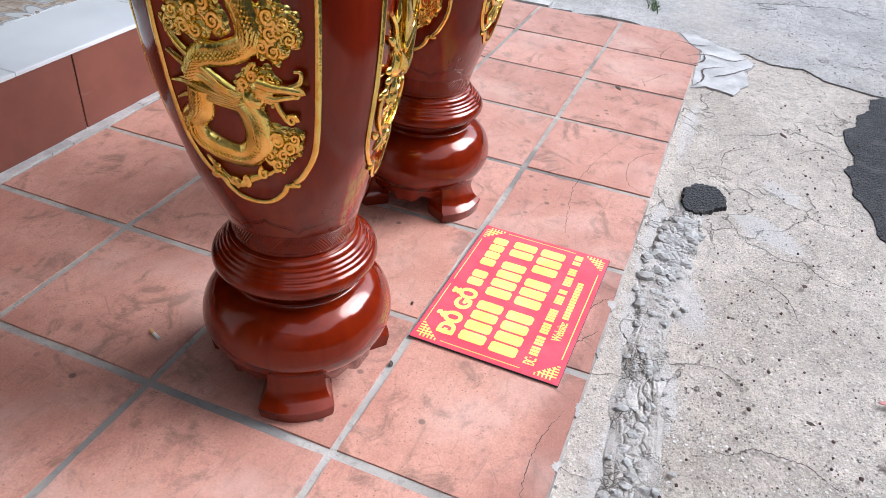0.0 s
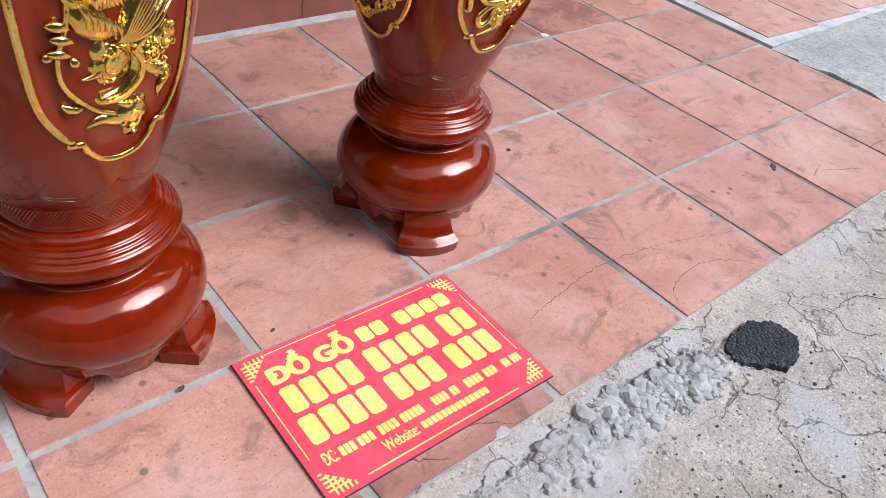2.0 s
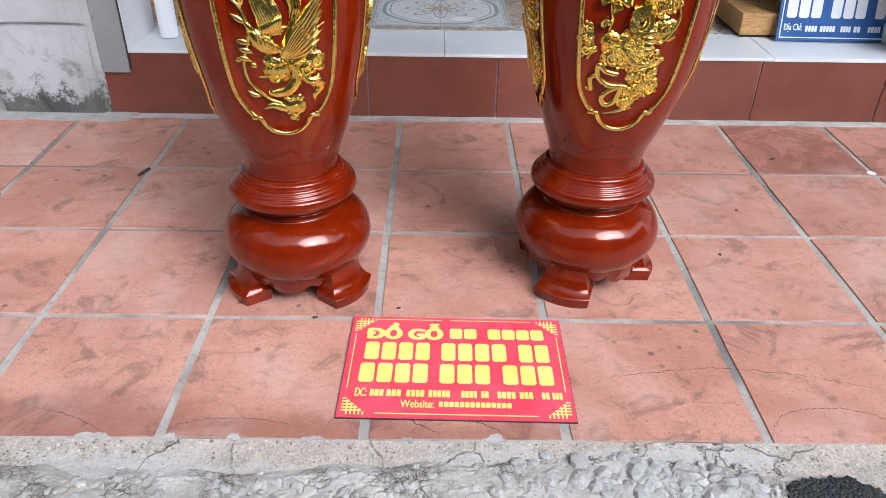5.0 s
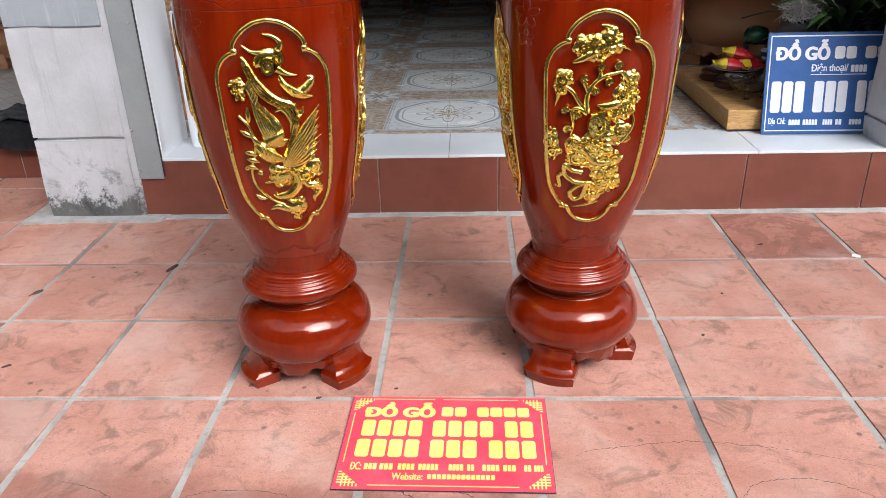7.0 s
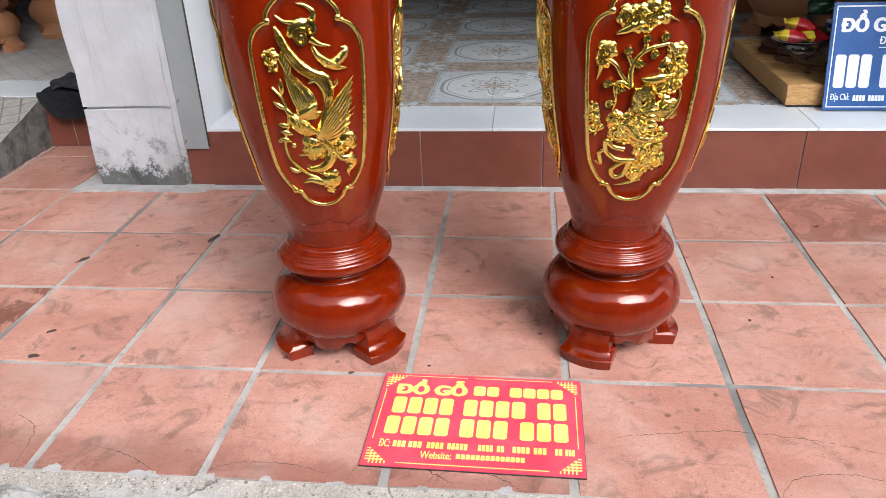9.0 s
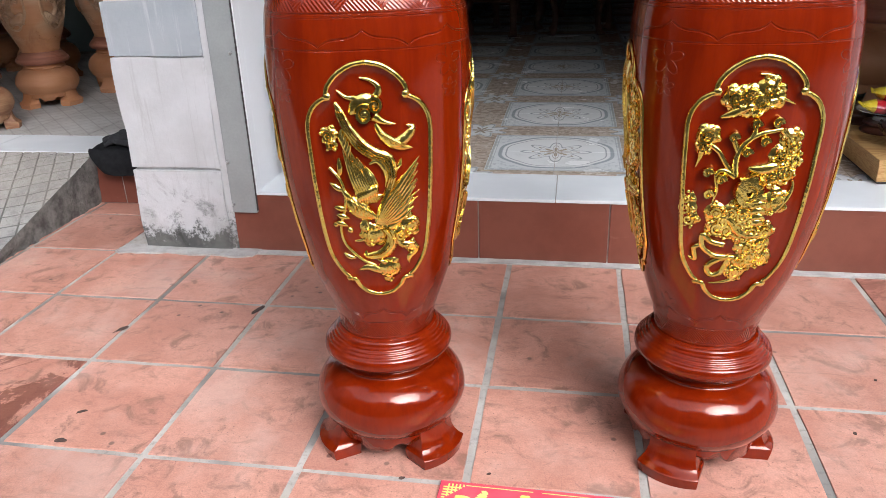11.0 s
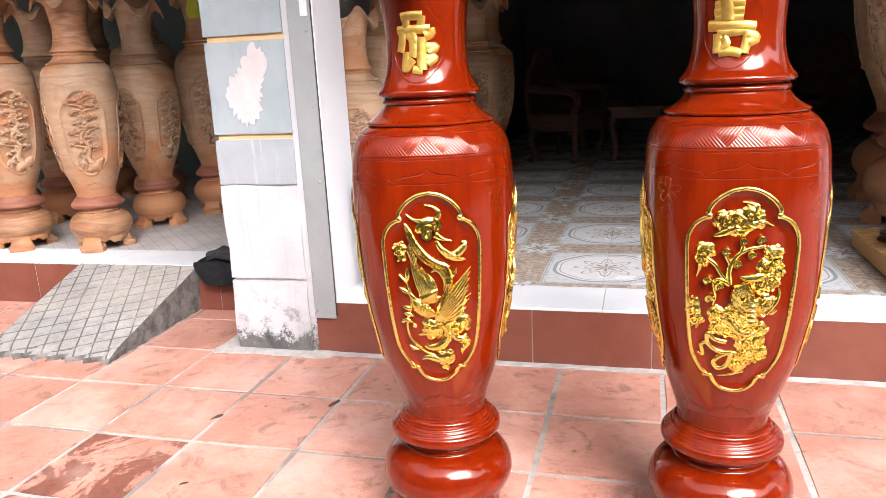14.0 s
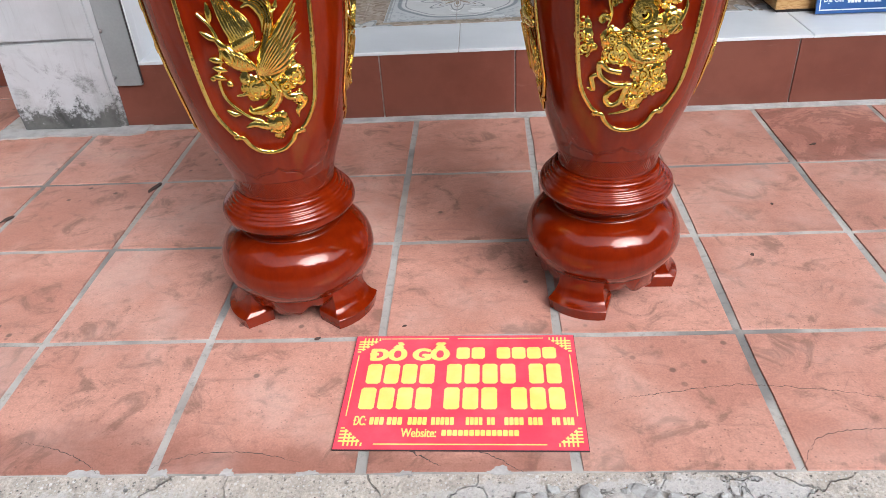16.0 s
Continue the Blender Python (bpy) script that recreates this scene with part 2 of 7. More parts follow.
PATCHES = ((1.055, -0.752, 0.075, 0.036, 40), (0.795, -0.715, 0.105, 0.055, 52), (0.36, -0.545, 0.12, 0.045, 20), (0.22, -0.44, 0.16, 0.035, 5), (-0.35, -0.47, 0.30, 0.05, -3), (0.05, -0.52, 0.16, 0.04, 12), (0.62, -0.425, 0.20, 0.03, 0), (1.35, -0.43, 0.25, 0.025, 0))
CONCRETE = make_concrete("old_concrete", (0.40, 0.345, 0.288), (0.555, 0.490, 0.418), 3.8, 0.475, patches=PATCHES)
OLD_ROAD = make_concrete("worn_road_surface", (0.32, 0.305, 0.285), (0.48, 0.46, 0.44), 1.4)
MORTAR = plain("pale_mortar", (0.34, 0.315, 0.29), (0.50, 0.475, 0.45), 16, 0.9, bump=0.003, grain=160)
WHITE_MORTAR = plain("white_mortar", (0.36, 0.35, 0.335), (0.60, 0.585, 0.565), 9, 0.85, bump=0.004, grain=120)
CRACK = plain("dark_crack", (0.06, 0.045, 0.04), (0.11, 0.08, 0.07), 40, 0.95)
RAMP_CEMENT = make_concrete("ramp_cement", (0.27, 0.258, 0.235), (0.39, 0.375, 0.345), 1.2, 0.6, True)
# crumbled cement, its colour darkened for the shaded toe and sides
RAMP_SIDE = plain("shade_toned_crumbled_cement", (0.065, 0.062, 0.054), (0.23, 0.22, 0.20), 12, 0.95, bump=0.012, grain=60)


def make_asphalt():
    k = Mat("dark_asphalt")
    v = k.place()
    g = k.cells(v, 150)["Distance"]
    a = k.noise(v, 14, 5)
    col = k.mix(k.step(g, 0.5, 0.15), (0.018, 0.018, 0.02), (0.065, 0.065, 0.068))
    col = k.mix(k.math("MULTIPLY", k.step(a, 0.5, 0.75), 0.5), col, (0.11, 0.105, 0.10))
    return k.set(color=col, rough=0.85, normal=k.bump(g, 0.006))


def make_crust():
    """Pale mortar skin broken into small plates by dark cracks."""
    k = Mat("cracked_mortar_skin")
    v = k.place()
    a, b = k.noise(v, 7, 6, 0.6), k.noise(v, 70, 5, 0.7)
    col = k.mix(k.step(a, 0.35, 0.66), (0.36, 0.325, 0.285), (0.50, 0.465, 0.425))
    col = k.scale_color(col, k.math("MULTIPLY_ADD", b, 0.9, 0.55))
    wob = k.n("ShaderNodeTexNoise")
    k.put(wob.inputs["Vector"], v)
    wob.inputs["Scale"].default_value, wob.inputs["Detail"].default_value = 30.0, 6.0
    warped = k.n("ShaderNodeVectorMath", operation="MULTIPLY_ADD")
    k.put(warped.inputs[0], wob.outputs["Color"])
    warped.inputs[1].default_value = (0.035, 0.035, 0.0)
    k.put(warped.inputs[2], v)
    gate = k.math("MULTIPLY", k.step(k.noise(v, 9.0, 4), 0.46, 0.60), k.step(b, 0.30, 0.52))
    cuts = None
    for size, wide in ((34, 0.05), (90, 0.10)):
        d = k.cells(warped.outputs[0], size, "DISTANCE_TO_EDGE")["Distance"]
        near = k.math("MULTIPLY", k.step(d, wide, wide * 0.25), gate)
        cuts = near if cuts is None else k.math("MAXIMUM", cuts, k.math("MULTIPLY", near, 0.7))
    col = k.mix(k.math("MULTIPLY", cuts, 0.75), col, (0.075, 0.065, 0.056))
    grit = k.noise(v, 240, 4, 0.7)
    h = k.math("SUBTRACT", k.math("ADD", k.math("MULTIPLY", b, 0.5), k.math("MULTIPLY", grit, 0.35)), k.math("MULTIPLY", cuts, 0.9))
    return k.set(color=col, rough=0.95, normal=k.bump(h, 0.006, 1.0))


CRUST = make_crust()
ASPHALT = make_asphalt()


def carving(k, v, grain):
    """The engraved bands of the vases, by height and angle: chevrons, scallops and rings."""
    s = k.xyz(v)
    ang = k.math("ARCTAN2", s[1], s[0])
    z = s[2]

    def band(lo, hi):
        return k.math("MULTIPLY", k.math("GREATER_THAN", z, lo), k.math("LESS_THAN", z, hi))

    def hatch(lo, hi, teeth, lines):
        u = k.math("MULTIPLY", ang, teeth / (2 * math.pi))
        w = k.math("MULTIPLY", k.math("SUBTRACT", z, lo), 1 / (hi - lo))
        tri = k.math("ABSOLUTE", k.math("SUBTRACT", k.math("FRACT", u), 0.5))
        side = k.math("GREATER_THAN", k.math("MULTIPLY", tri, 2.0), w)
        up = k.math("SINE", k.math("MULTIPLY", k.math("ADD", k.math("MULTIPLY", u, 2.0), w), lines))
        dn = k.math("SINE", k.math("MULTIPLY", k.math("SUBTRACT", k.math("MULTIPLY", u, 2.0), w), lines))
        mixed = k.math("ADD", k.math("MULTIPLY", up, side), k.math("MULTIPLY", dn, k.math("SUBTRACT", 1.0, side)))
        return k.math("MULTIPLY", mixed, band(lo, hi))

    def scallops(z0, height, count, thin):
        saw = k.math("FRACT", k.math("MULTIPLY", ang, count / (2 * math.pi)))
        tri = k.math("SUBTRACT", k.math("ABSOLUTE", k.math("MULTIPLY_ADD", saw, 2.0, -1.0)), 0.5)
        cube = k.math("MULTIPLY", k.math("MULTIPLY", tri, tri), tri)
        ogee = k.math("ADD", k.math("MULTIPLY", cube, 3.0), k.math("MULTIPLY_ADD", tri, 0.25, 0.5))
        line = k.math("MULTIPLY_ADD", ogee, height, z0)
        d = k.math("ABSOLUTE", k.math("SUBTRACT", z, line))
        return k.step(d, thin, thin * 0.4)

    def ring(z0, thin):
        return k.step(k.math("ABSOLUTE", k.math("SUBTRACT", z, z0)), thin, thin * 0.4)

    cuts = scallops(0.990, 0.030, 8, 0.0022)
    for extra in (scallops(0.394, 0.030, 8, 0.0022), scallops(0.402, 0.026, 8, 0.0012), ring(0.985, 0.0018), ring(1.048, 0.002),
                  ring(1.041, 0.0014), ring(1.097, 0.002), ring(0.383, 0.0016), ring(0.343, 0.0016)):
        cuts = k.math("MAXIMUM", cuts, extra)
    # flower sprays cut into the corners between the panels
    turn = k.math("SUBTRACT", k.math("FRACT", k.math("MULTIPLY", ang, 2 / math.pi)), 0.5)
    u = k.math("MULTIPLY", turn, 0.30)
    for z0, size in ((0.955, 0.030), (0.905, 0.018), (0.440, 0.024)):
        w = k.math("SUBTRACT", z, z0)
        r = k.math("SQRT", k.math("ADD", k.math("MULTIPLY", u, u), k.math("MULTIPLY", w, w)))
        petal = k.math("ABSOLUTE", k.math("COSINE", k.math("MULTIPLY", k.math("ARCTAN2", u, w), 2.5)))
        d = k.math("ABSOLUTE", k.math("SUBTRACT", r, k.math("MULTIPLY_ADD", petal, size * 0.7, size * 0.3)))
        cuts = k.math("MAXIMUM", cuts, k.step(d, 0.0016, 0.0006))
    h = k.math("SUBTRACT", k.math("MULTIPLY", k.math("ADD", hatch(1.052, 1.094, 16, 30.0), hatch(0.346, 0.381, 13, 30.0)), 0.11), k.math("MULTIPLY", cuts, 1.2))
    return k.math("ADD", h, k.math("MULTIPLY", grain, 0.10))


def make_lacquer():
    """Red-brown lacquered wood: deep colour under a clear hard gloss, with engraved bands."""
    k = Mat("red_brown_lacquer")
    v = k.local()
    grain = k.noise(k.stretch(v, 9, 9, 1.6), 3, 5, 0.6, 0.6)
    fine = k.noise(k.stretch(v, 60, 60, 6), 3, 3)
    col = k.mix(k.step(grain, 0.3, 0.7), (0.124, 0.0072, 0.0003), (0.170, 0.0122, 0.0004))
    col = k.mix(k.math("MULTIPLY", k.step(fine, 0.4, 0.75), 0.2), col, (0.165, 0.0100, 0.0004))
    h = carving(k, v, grain)
    m = k.set(color=col, rough=0.12, metal=0.0, spec=0.44, coat=0.45, coat_rough=0.10, normal=k.bump(h, 0.0024, 0.9))
    k.b.inputs["Coat IOR"].default_value = 1.5
    k.b.inputs["Specular Tint"].default_value = (1.0, 0.50, 0.36, 1.0)
    k.put(k.b.inputs["Coat Normal"], k.bump(h, 0.0024, 0.9))
    return m


LACQUER = make_lacquer()


def make_gold():
    k = Mat("gold_leaf")
    v = k.local()
    a, b = k.noise(v, 55, 4), k.noise(v, 260, 3)
    col = k.mix(k.step(a, 0.3, 0.7), (0.78, 0.55, 0.10), (0.93, 0.72, 0.21))
    col = k.mix(k.math("MULTIPLY", k.step(b, 0.55, 0.8), 0.3), col, (0.50, 0.27, 0.045))
    return k.set(color=col, metal=1.0, rough=k.math("MULTIPLY_ADD", a, 0.12, 0.10), normal=k.bump(k.math("ADD", k.noise(k.stretch(v, 1, 1, 0.55), 150, 2, 0.5), k.math("MULTIPLY", a, 0.8)), 0.0022, 0.5))


GOLD = make_gold()
GILT_PAINT = plain("gilt_paint", (0.66, 0.39, 0.07), (0.78, 0.50, 0.12), 60, 0.40, 0.8, bump=0.0004)


def make_wood(name, light, dark, ring_scale=16.0, rough=0.55, bands=True, carved=False):
    """Bare turned wood: streaks round the axis, darker bands and knots."""
    k = Mat(name)
    v = k.local()
    sh = k.math("MULTIPLY", k.rand(), 11.0)
    vv = k.stretch(v, 1.6, 1.6, 9.0, k.vec(sh, sh, sh))
    a = k.noise(vv, 2.2, 6, 0.6, 1.4)
    b = k.noise(k.stretch(v, 10, 10, 80), 3, 4)
    big = k.noise(k.stretch(v, 1, 1, 1.6, k.vec(sh, sh, sh)), 2.2, 3)
    col = k.mix(k.step(a, 0.32, 0.68), dark, light)
    col = k.mix(k.math("MULTIPLY", k.step(b, 0.5, 0.75), 0.18), col, tuple(x * 0.6 for x in dark))
    if bands:
        col = k.mix(k.math("MULTIPLY", k.step(big, 0.50, 0.66), 0.75), col, (0.46, 0.185, 0.065))
        stain = k.noise(k.stretch(v, 2.5, 2.5, 1.2, k.vec(sh, 0.0, sh)), 2.6, 5, 0.65, 0.8)
        col = k.mix(k.math("MULTIPLY", k.step(stain, 0.56, 0.70), 0.5), col, (0.30, 0.115, 0.05))
    if carved:
        heart = k.math("MULTIPLY_ADD", big, 0.35, k.xyz(v)[2])
        col = k.mix(k.math("MULTIPLY", k.step(heart, 0.66, 0.52), 0.7), col, (0.42, 0.155, 0.055))
    col = k.scale_color(col, k.math("MULTIPLY_ADD", k.rand(), 0.18, 0.90))
    return k.set(color=col, rough=k.math("MULTIPLY_ADD", a, 0.2, rough - 0.1), normal=k.bump(carving(k, v, a), 0.0022, 0.9, k.bump(k.math("ADD", a, b), 0.0012, 0.6)) if carved else k.bump(k.math("ADD", a, b), 0.0012, 0.6))


RAW_WOOD = make_wood("raw_beige_wood", (0.48, 0.325, 0.205), (0.40, 0.24, 0.135), carved=True)
ORANGE_WOOD = make_wood("raw_orange_wood", (0.43, 0.24, 0.125), (0.24, 0.10, 0.045))
COLLAR_WOOD = make_wood("raw_reddish_wood", (0.36, 0.145, 0.085), (0.24, 0.08, 0.045), bands=False)
SHOP_WOOD = make_wood("shop_furniture_wood", (0.17, 0.085, 0.055), (0.10, 0.048, 0.03), bands=False)
# the raw wood again, its tone reset for the vases standing in shade
SHADE_RAW_WOOD = make_wood("raw_wood_for_shade", (0.55, 0.37, 0.23), (0.44, 0.27, 0.15), carved=True)
DARK_WOOD = make_wood("dark_stained_wood", (0.10, 0.035, 0.02), (0.05, 0.018, 0.012), bands=False, rough=0.35)


def make_pine():
    k = Mat("pine_board")
    v = k.place()
    wave = k.noise(k.stretch(v, 1.3, 1.3, 16), 2.4, 5, 0.55, 2.2)
    lines = k.math("SINE", k.math("MULTIPLY", wave, 46.0))
    col = k.mix(k.step(lines, -0.4, 0.9), (0.55, 0.33, 0.125), (0.42, 0.215, 0.065))
    col = k.mix(k.math("MULTIPLY", k.step(k.noise(v, 5, 5), 0.5, 0.75), 0.3), col, (0.62, 0.43, 0.21))
    return k.set(color=col, rough=0.5, normal=k.bump(lines, 0.0005, 0.4))


PINE = make_pine()


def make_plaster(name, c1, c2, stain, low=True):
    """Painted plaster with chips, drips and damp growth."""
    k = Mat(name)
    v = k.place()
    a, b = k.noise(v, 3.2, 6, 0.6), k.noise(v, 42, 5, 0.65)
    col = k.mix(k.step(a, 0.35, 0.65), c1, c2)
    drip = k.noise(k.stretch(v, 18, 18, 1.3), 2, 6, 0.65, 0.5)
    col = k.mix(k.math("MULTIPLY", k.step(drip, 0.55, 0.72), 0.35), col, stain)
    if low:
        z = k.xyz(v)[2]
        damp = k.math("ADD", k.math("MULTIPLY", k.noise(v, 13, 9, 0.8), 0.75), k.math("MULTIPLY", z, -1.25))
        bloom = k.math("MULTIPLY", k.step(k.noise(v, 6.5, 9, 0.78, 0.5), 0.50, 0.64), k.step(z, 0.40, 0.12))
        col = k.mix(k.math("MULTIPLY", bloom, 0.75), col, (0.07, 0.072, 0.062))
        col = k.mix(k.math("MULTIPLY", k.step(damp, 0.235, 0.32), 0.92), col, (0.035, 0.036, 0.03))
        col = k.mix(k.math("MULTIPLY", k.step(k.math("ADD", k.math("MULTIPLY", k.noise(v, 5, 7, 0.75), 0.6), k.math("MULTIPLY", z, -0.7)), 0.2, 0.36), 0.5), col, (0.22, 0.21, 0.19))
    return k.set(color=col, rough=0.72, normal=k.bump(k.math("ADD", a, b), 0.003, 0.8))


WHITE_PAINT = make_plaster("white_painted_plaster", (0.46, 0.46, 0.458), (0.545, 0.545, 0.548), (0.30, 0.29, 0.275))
GREY_PAINT = make_plaster("blue_grey_painted_plaster", (0.295, 0.345, 0.355), (0.36, 0.41, 0.42), (0.27, 0.30, 0.305), low=False)
SCRAPED_PAINT = make_plaster("scraped_grey_plaster", (0.30, 0.33, 0.345), (0.36, 0.385, 0.40), (0.62, 0.62, 0.62), low=False)
OCHRE_PAINT = make_plaster("ochre_joint_paint", (0.62, 0.40, 0.18), (0.70, 0.48, 0.24), (0.45, 0.30, 0.15), low=False)
FILLER = plain("pink_white_filler", (0.52, 0.475, 0.45), (0.60, 0.56, 0.54), 12, 0.85)
JAMB_WHITE = plain("white_jamb_paint", (0.80, 0.81, 0.82), (0.85, 0.86, 0.87), 3, 0.4)
STEEL_GREY = plain("grey_painted_steel", (0.27, 0.285, 0.28), (0.33, 0.345, 0.335), 4, 0.42, 0.0)
STEEL_BOLT = plain("bolt_metal", (0.4, 0.4, 0.4), (0.55, 0.55, 0.55), 60, 0.35, 1.0)
DARK_GREEN = plain("dark_green_wall_paint", (0.10, 0.13, 0.124), (0.125, 0.16, 0.152), 2, 0.7)
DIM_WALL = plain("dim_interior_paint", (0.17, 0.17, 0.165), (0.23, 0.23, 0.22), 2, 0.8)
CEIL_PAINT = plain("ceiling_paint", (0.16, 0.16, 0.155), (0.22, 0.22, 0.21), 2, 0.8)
FAR_WALL = plain("street_wall_paint", (0.09, 0.085, 0.08), (0.15, 0.14, 0.13), 0.7, 0.8)


def make_white_tile():
    k = Mat("white_sill_tile")
    v = k.place()
    a, b = k.noise(v, 3, 5), k.noise(v, 30, 6, 0.7)
    col = k.mix(k.step(a, 0.3, 0.7), (0.66, 0.68, 0.69), (0.74, 0.755, 0.765))
    col = k.mix(k.math("MULTIPLY", k.step(b, 0.62, 0.78), 0.06), col, (0.45, 0.44, 0.42))
    return k.set(color=col, rough=k.math("MULTIPLY_ADD", a, 0.1, 0.36), normal=k.bump(a, 0.0003, 0.3))


WHITE_TILE = make_white_tile()
PX, PY, MX, MY = 0.75, 0.74, 0.148, 1.885


def make_pattern():
    """Printed floor tile: lobed medallions in pale squares, brown mosaic borders, florets at the crossings."""
    k = Mat("patterned_floor_tile")
    p = k.place()
    s = k.xyz(p)

    def fold(x, mid, period):
        u = k.math("FRACT", k.math("ADD", k.math("MULTIPLY", k.math("SUBTRACT", x, mid), 1 / period), 0.5))
        return k.math("MULTIPLY", k.math("SUBTRACT", u, 0.5), 2.0)

    u, w = fold(s[0], MX, PX), fold(s[1], MY, PY)
    au, aw = k.math("ABSOLUTE", u), k.math("ABSOLUTE", w)
    r = k.math("SQRT", k.math("ADD", k.math("MULTIPLY", u, u), k.math("MULTIPLY", w, w)))
    th = k.math("ARCTAN2", w, u)
    lobes = k.math("MULTIPLY_ADD", k.math("COSINE", k.math("MULTIPLY", th, 8.0)), 0.010, r)
    petals = k.math("MULTIPLY_ADD", k.math("COSINE", k.math("MULTIPLY", th, 8.0)), -0.10, r)

    def line(x, at, half):
        return k.step(k.math("ABSOLUTE", k.math("SUBTRACT", x, at)), half, half * 0.45)

    square = k.math("MAXIMUM", au, aw)
    inside = k.math("LESS_THAN", square, 0.765)
    cloud = k.noise(p, 9, 5)
    pale = k.mix(cloud, (0.64, 0.665, 0.67), (0.76, 0.77, 0.76))
    disc = k.math("LESS_THAN", lobes, 0.63)
    col = k.mix(disc, pale, (0.80, 0.80, 0.78))
    for x, at, half, c in ((lobes, 0.66, 0.030, (0.17, 0.21, 0.23)), (lobes, 0.59, 0.012, (0.20, 0.23, 0.24)), (petals, 0.30, 0.026, (0.17, 0.20, 0.21)),
                           (petals, 0.17, 0.02, (0.22, 0.15, 0.09)), (square, 0.745, 0.018, (0.34, 0.32, 0.28)), (square, 0.71, 0.008, (0.4, 0.42, 0.42))):
        col = k.mix(k.math("MULTIPLY", line(x, at, half), 0.62), col, c)
    col = k.mix(k.math("MULTIPLY", k.math("LESS_THAN", petals, 0.09), 0.8), col, (0.34, 0.24, 0.13))
    leaf = k.noise(k.vec(au, aw, 0.0), 16, 3)
    corner = k.math("MULTIPLY", k.step(leaf, 0.5, 0.6), k.math("GREATER_THAN", lobes, 0.74))
    col = k.mix(k.math("MULTIPLY", corner, 0.5), col, (0.36, 0.41, 0.42))
    mosaic = k.cells(p, 62)
    brown = k.mix(k.xyz(mosaic["Color"])[0], (0.36, 0.28, 0.21), (0.60, 0.51, 0.42))
    bu, bw = k.math("SUBTRACT", 1.0, au), k.math("SUBTRACT", 1.0, aw)
    br = k.math("SQRT", k.math("ADD", k.math("MULTIPLY", bu, bu), k.math("MULTIPLY", bw, bw)))
    bth = k.math("ARCTAN2", bw, bu)
    floret = k.math("MULTIPLY_ADD", k.math("COSINE", k.math("MULTIPLY", bth, 8.0)), 0.07, br)
    brown = k.mix(k.math("LESS_THAN", floret, 0.30), brown, (0.68, 0.69, 0.68))
    brown = k.mix(k.math("MULTIPLY", line(floret, 0.27, 0.03), 0.8), brown, (0.33, 0.34, 0.33))
    brown = k.mix(k.math("LESS_THAN", floret, 0.10), brown, (0.36, 0.30, 0.24))
    col = k.mix(inside, brown, col)
    dirt = k.noise(p, 5, 7, 0.7)
    col = k.mix(k.math("MULTIPLY", k.step(dirt, 0.5, 0.7), 0.25), col, (0.26, 0.24, 0.21))
    return k.set(color=col, rough=k.math("MULTIPLY_ADD", dirt, 0.25, 0.12), normal=k.bump(cloud, 0.0003, 0.3))


PATTERN = make_pattern()


def make_left_floor():
    """Pale grey floor tile with a diagonal printed mesh."""
    k = Mat("pale_diamond_floor_tile")
    p = k.place()
    s = k.xyz(p)
    d1 = k.math("FRACT", k.math("MULTIPLY", k.math("ADD", s[0], s[1]), 9.0))
    d2 = k.math("FRACT", k.math("MULTIPLY", k.math("SUBTRACT", s[0], s[1]), 9.0))
    lines = k.math("MAXIMUM", k.step(k.math("ABSOLUTE", k.math("SUBTRACT", d1, 0.5)), 0.07, 0.03), k.step(k.math("ABSOLUTE", k.math("SUBTRACT", d2, 0.5)), 0.07, 0.03))
    a = k.noise(p, 6, 6, 0.65)
    col = k.mix(k.step(a, 0.35, 0.65), (0.42, 0.40, 0.37), (0.54, 0.52, 0.49))
    col = k.mix(k.math("MULTIPLY", lines, 0.45), col, (0.24, 0.22, 0.20))
    return k.set(color=col, rough=0.45, normal=k.bump(a, 0.001))


LEFT_FLOOR = make_left_floor()


def make_print(name, c, c2, rough=0.35):
    k = Mat(name)
    v = k.place()
    a = k.noise(v, 14, 6, 0.65)
    return k.set(color=k.mix(k.step(a, 0.3, 0.75), c, c2), rough=k.math("MULTIPLY_ADD", a, 0.3, rough - 0.1), normal=k.bump(k.noise(v, 5, 2), 0.002, 0.2))


SIGN_RED = make_print("red_printed_sheet", (0.74, 0.055, 0.095), (0.82, 0.095, 0.135))
SIGN_YELLOW = make_print("yellow_print", (0.86, 0.68, 0.14), (0.90, 0.76, 0.24))
SIGN_EDGE = plain("dark_sheet_edge", (0.03, 0.02, 0.02), (0.05, 0.04, 0.04))
SIGN_BLUE = make_print("blue_printed_sheet", (0.020, 0.085, 0.27), (0.03, 0.11, 0.33))
SIGN_WHITE = make_print("white_print", (0.78, 0.80, 0.82), (0.85, 0.86, 0.87))
BLACK_CLOTH = plain("black_cloth", (0.012, 0.012, 0.014), (0.03, 0.03, 0.033), 30, 0.9, bump=0.003, grain=300)
PVC = plain("white_pvc", (0.74, 0.76, 0.78), (0.80, 0.81, 0.82), 4, 0.3)
FOIL_RED = plain("red_snack_foil", (0.55, 0.012, 0.025), (0.65, 0.03, 0.04), 30, 0.25, bump=0.004, grain=60, coat=0.4)
FOIL_YELLOW = plain("yellow_snack_foil", (0.80, 0.58, 0.03), (0.88, 0.68, 0.06), 30, 0.25, bump=0.004, grain=60, coat=0.4)
CHINA = plain("white_china", (0.72, 0.74, 0.76), (0.80, 0.81, 0.82), 20, 0.15, bump=0.0002, coat=0.5)
CHINA_BLUE = plain("blue_glaze", (0.03, 0.05, 0.16), (0.06, 0.09, 0.25), 60, 0.15, bump=0.0002, coat=0.5)
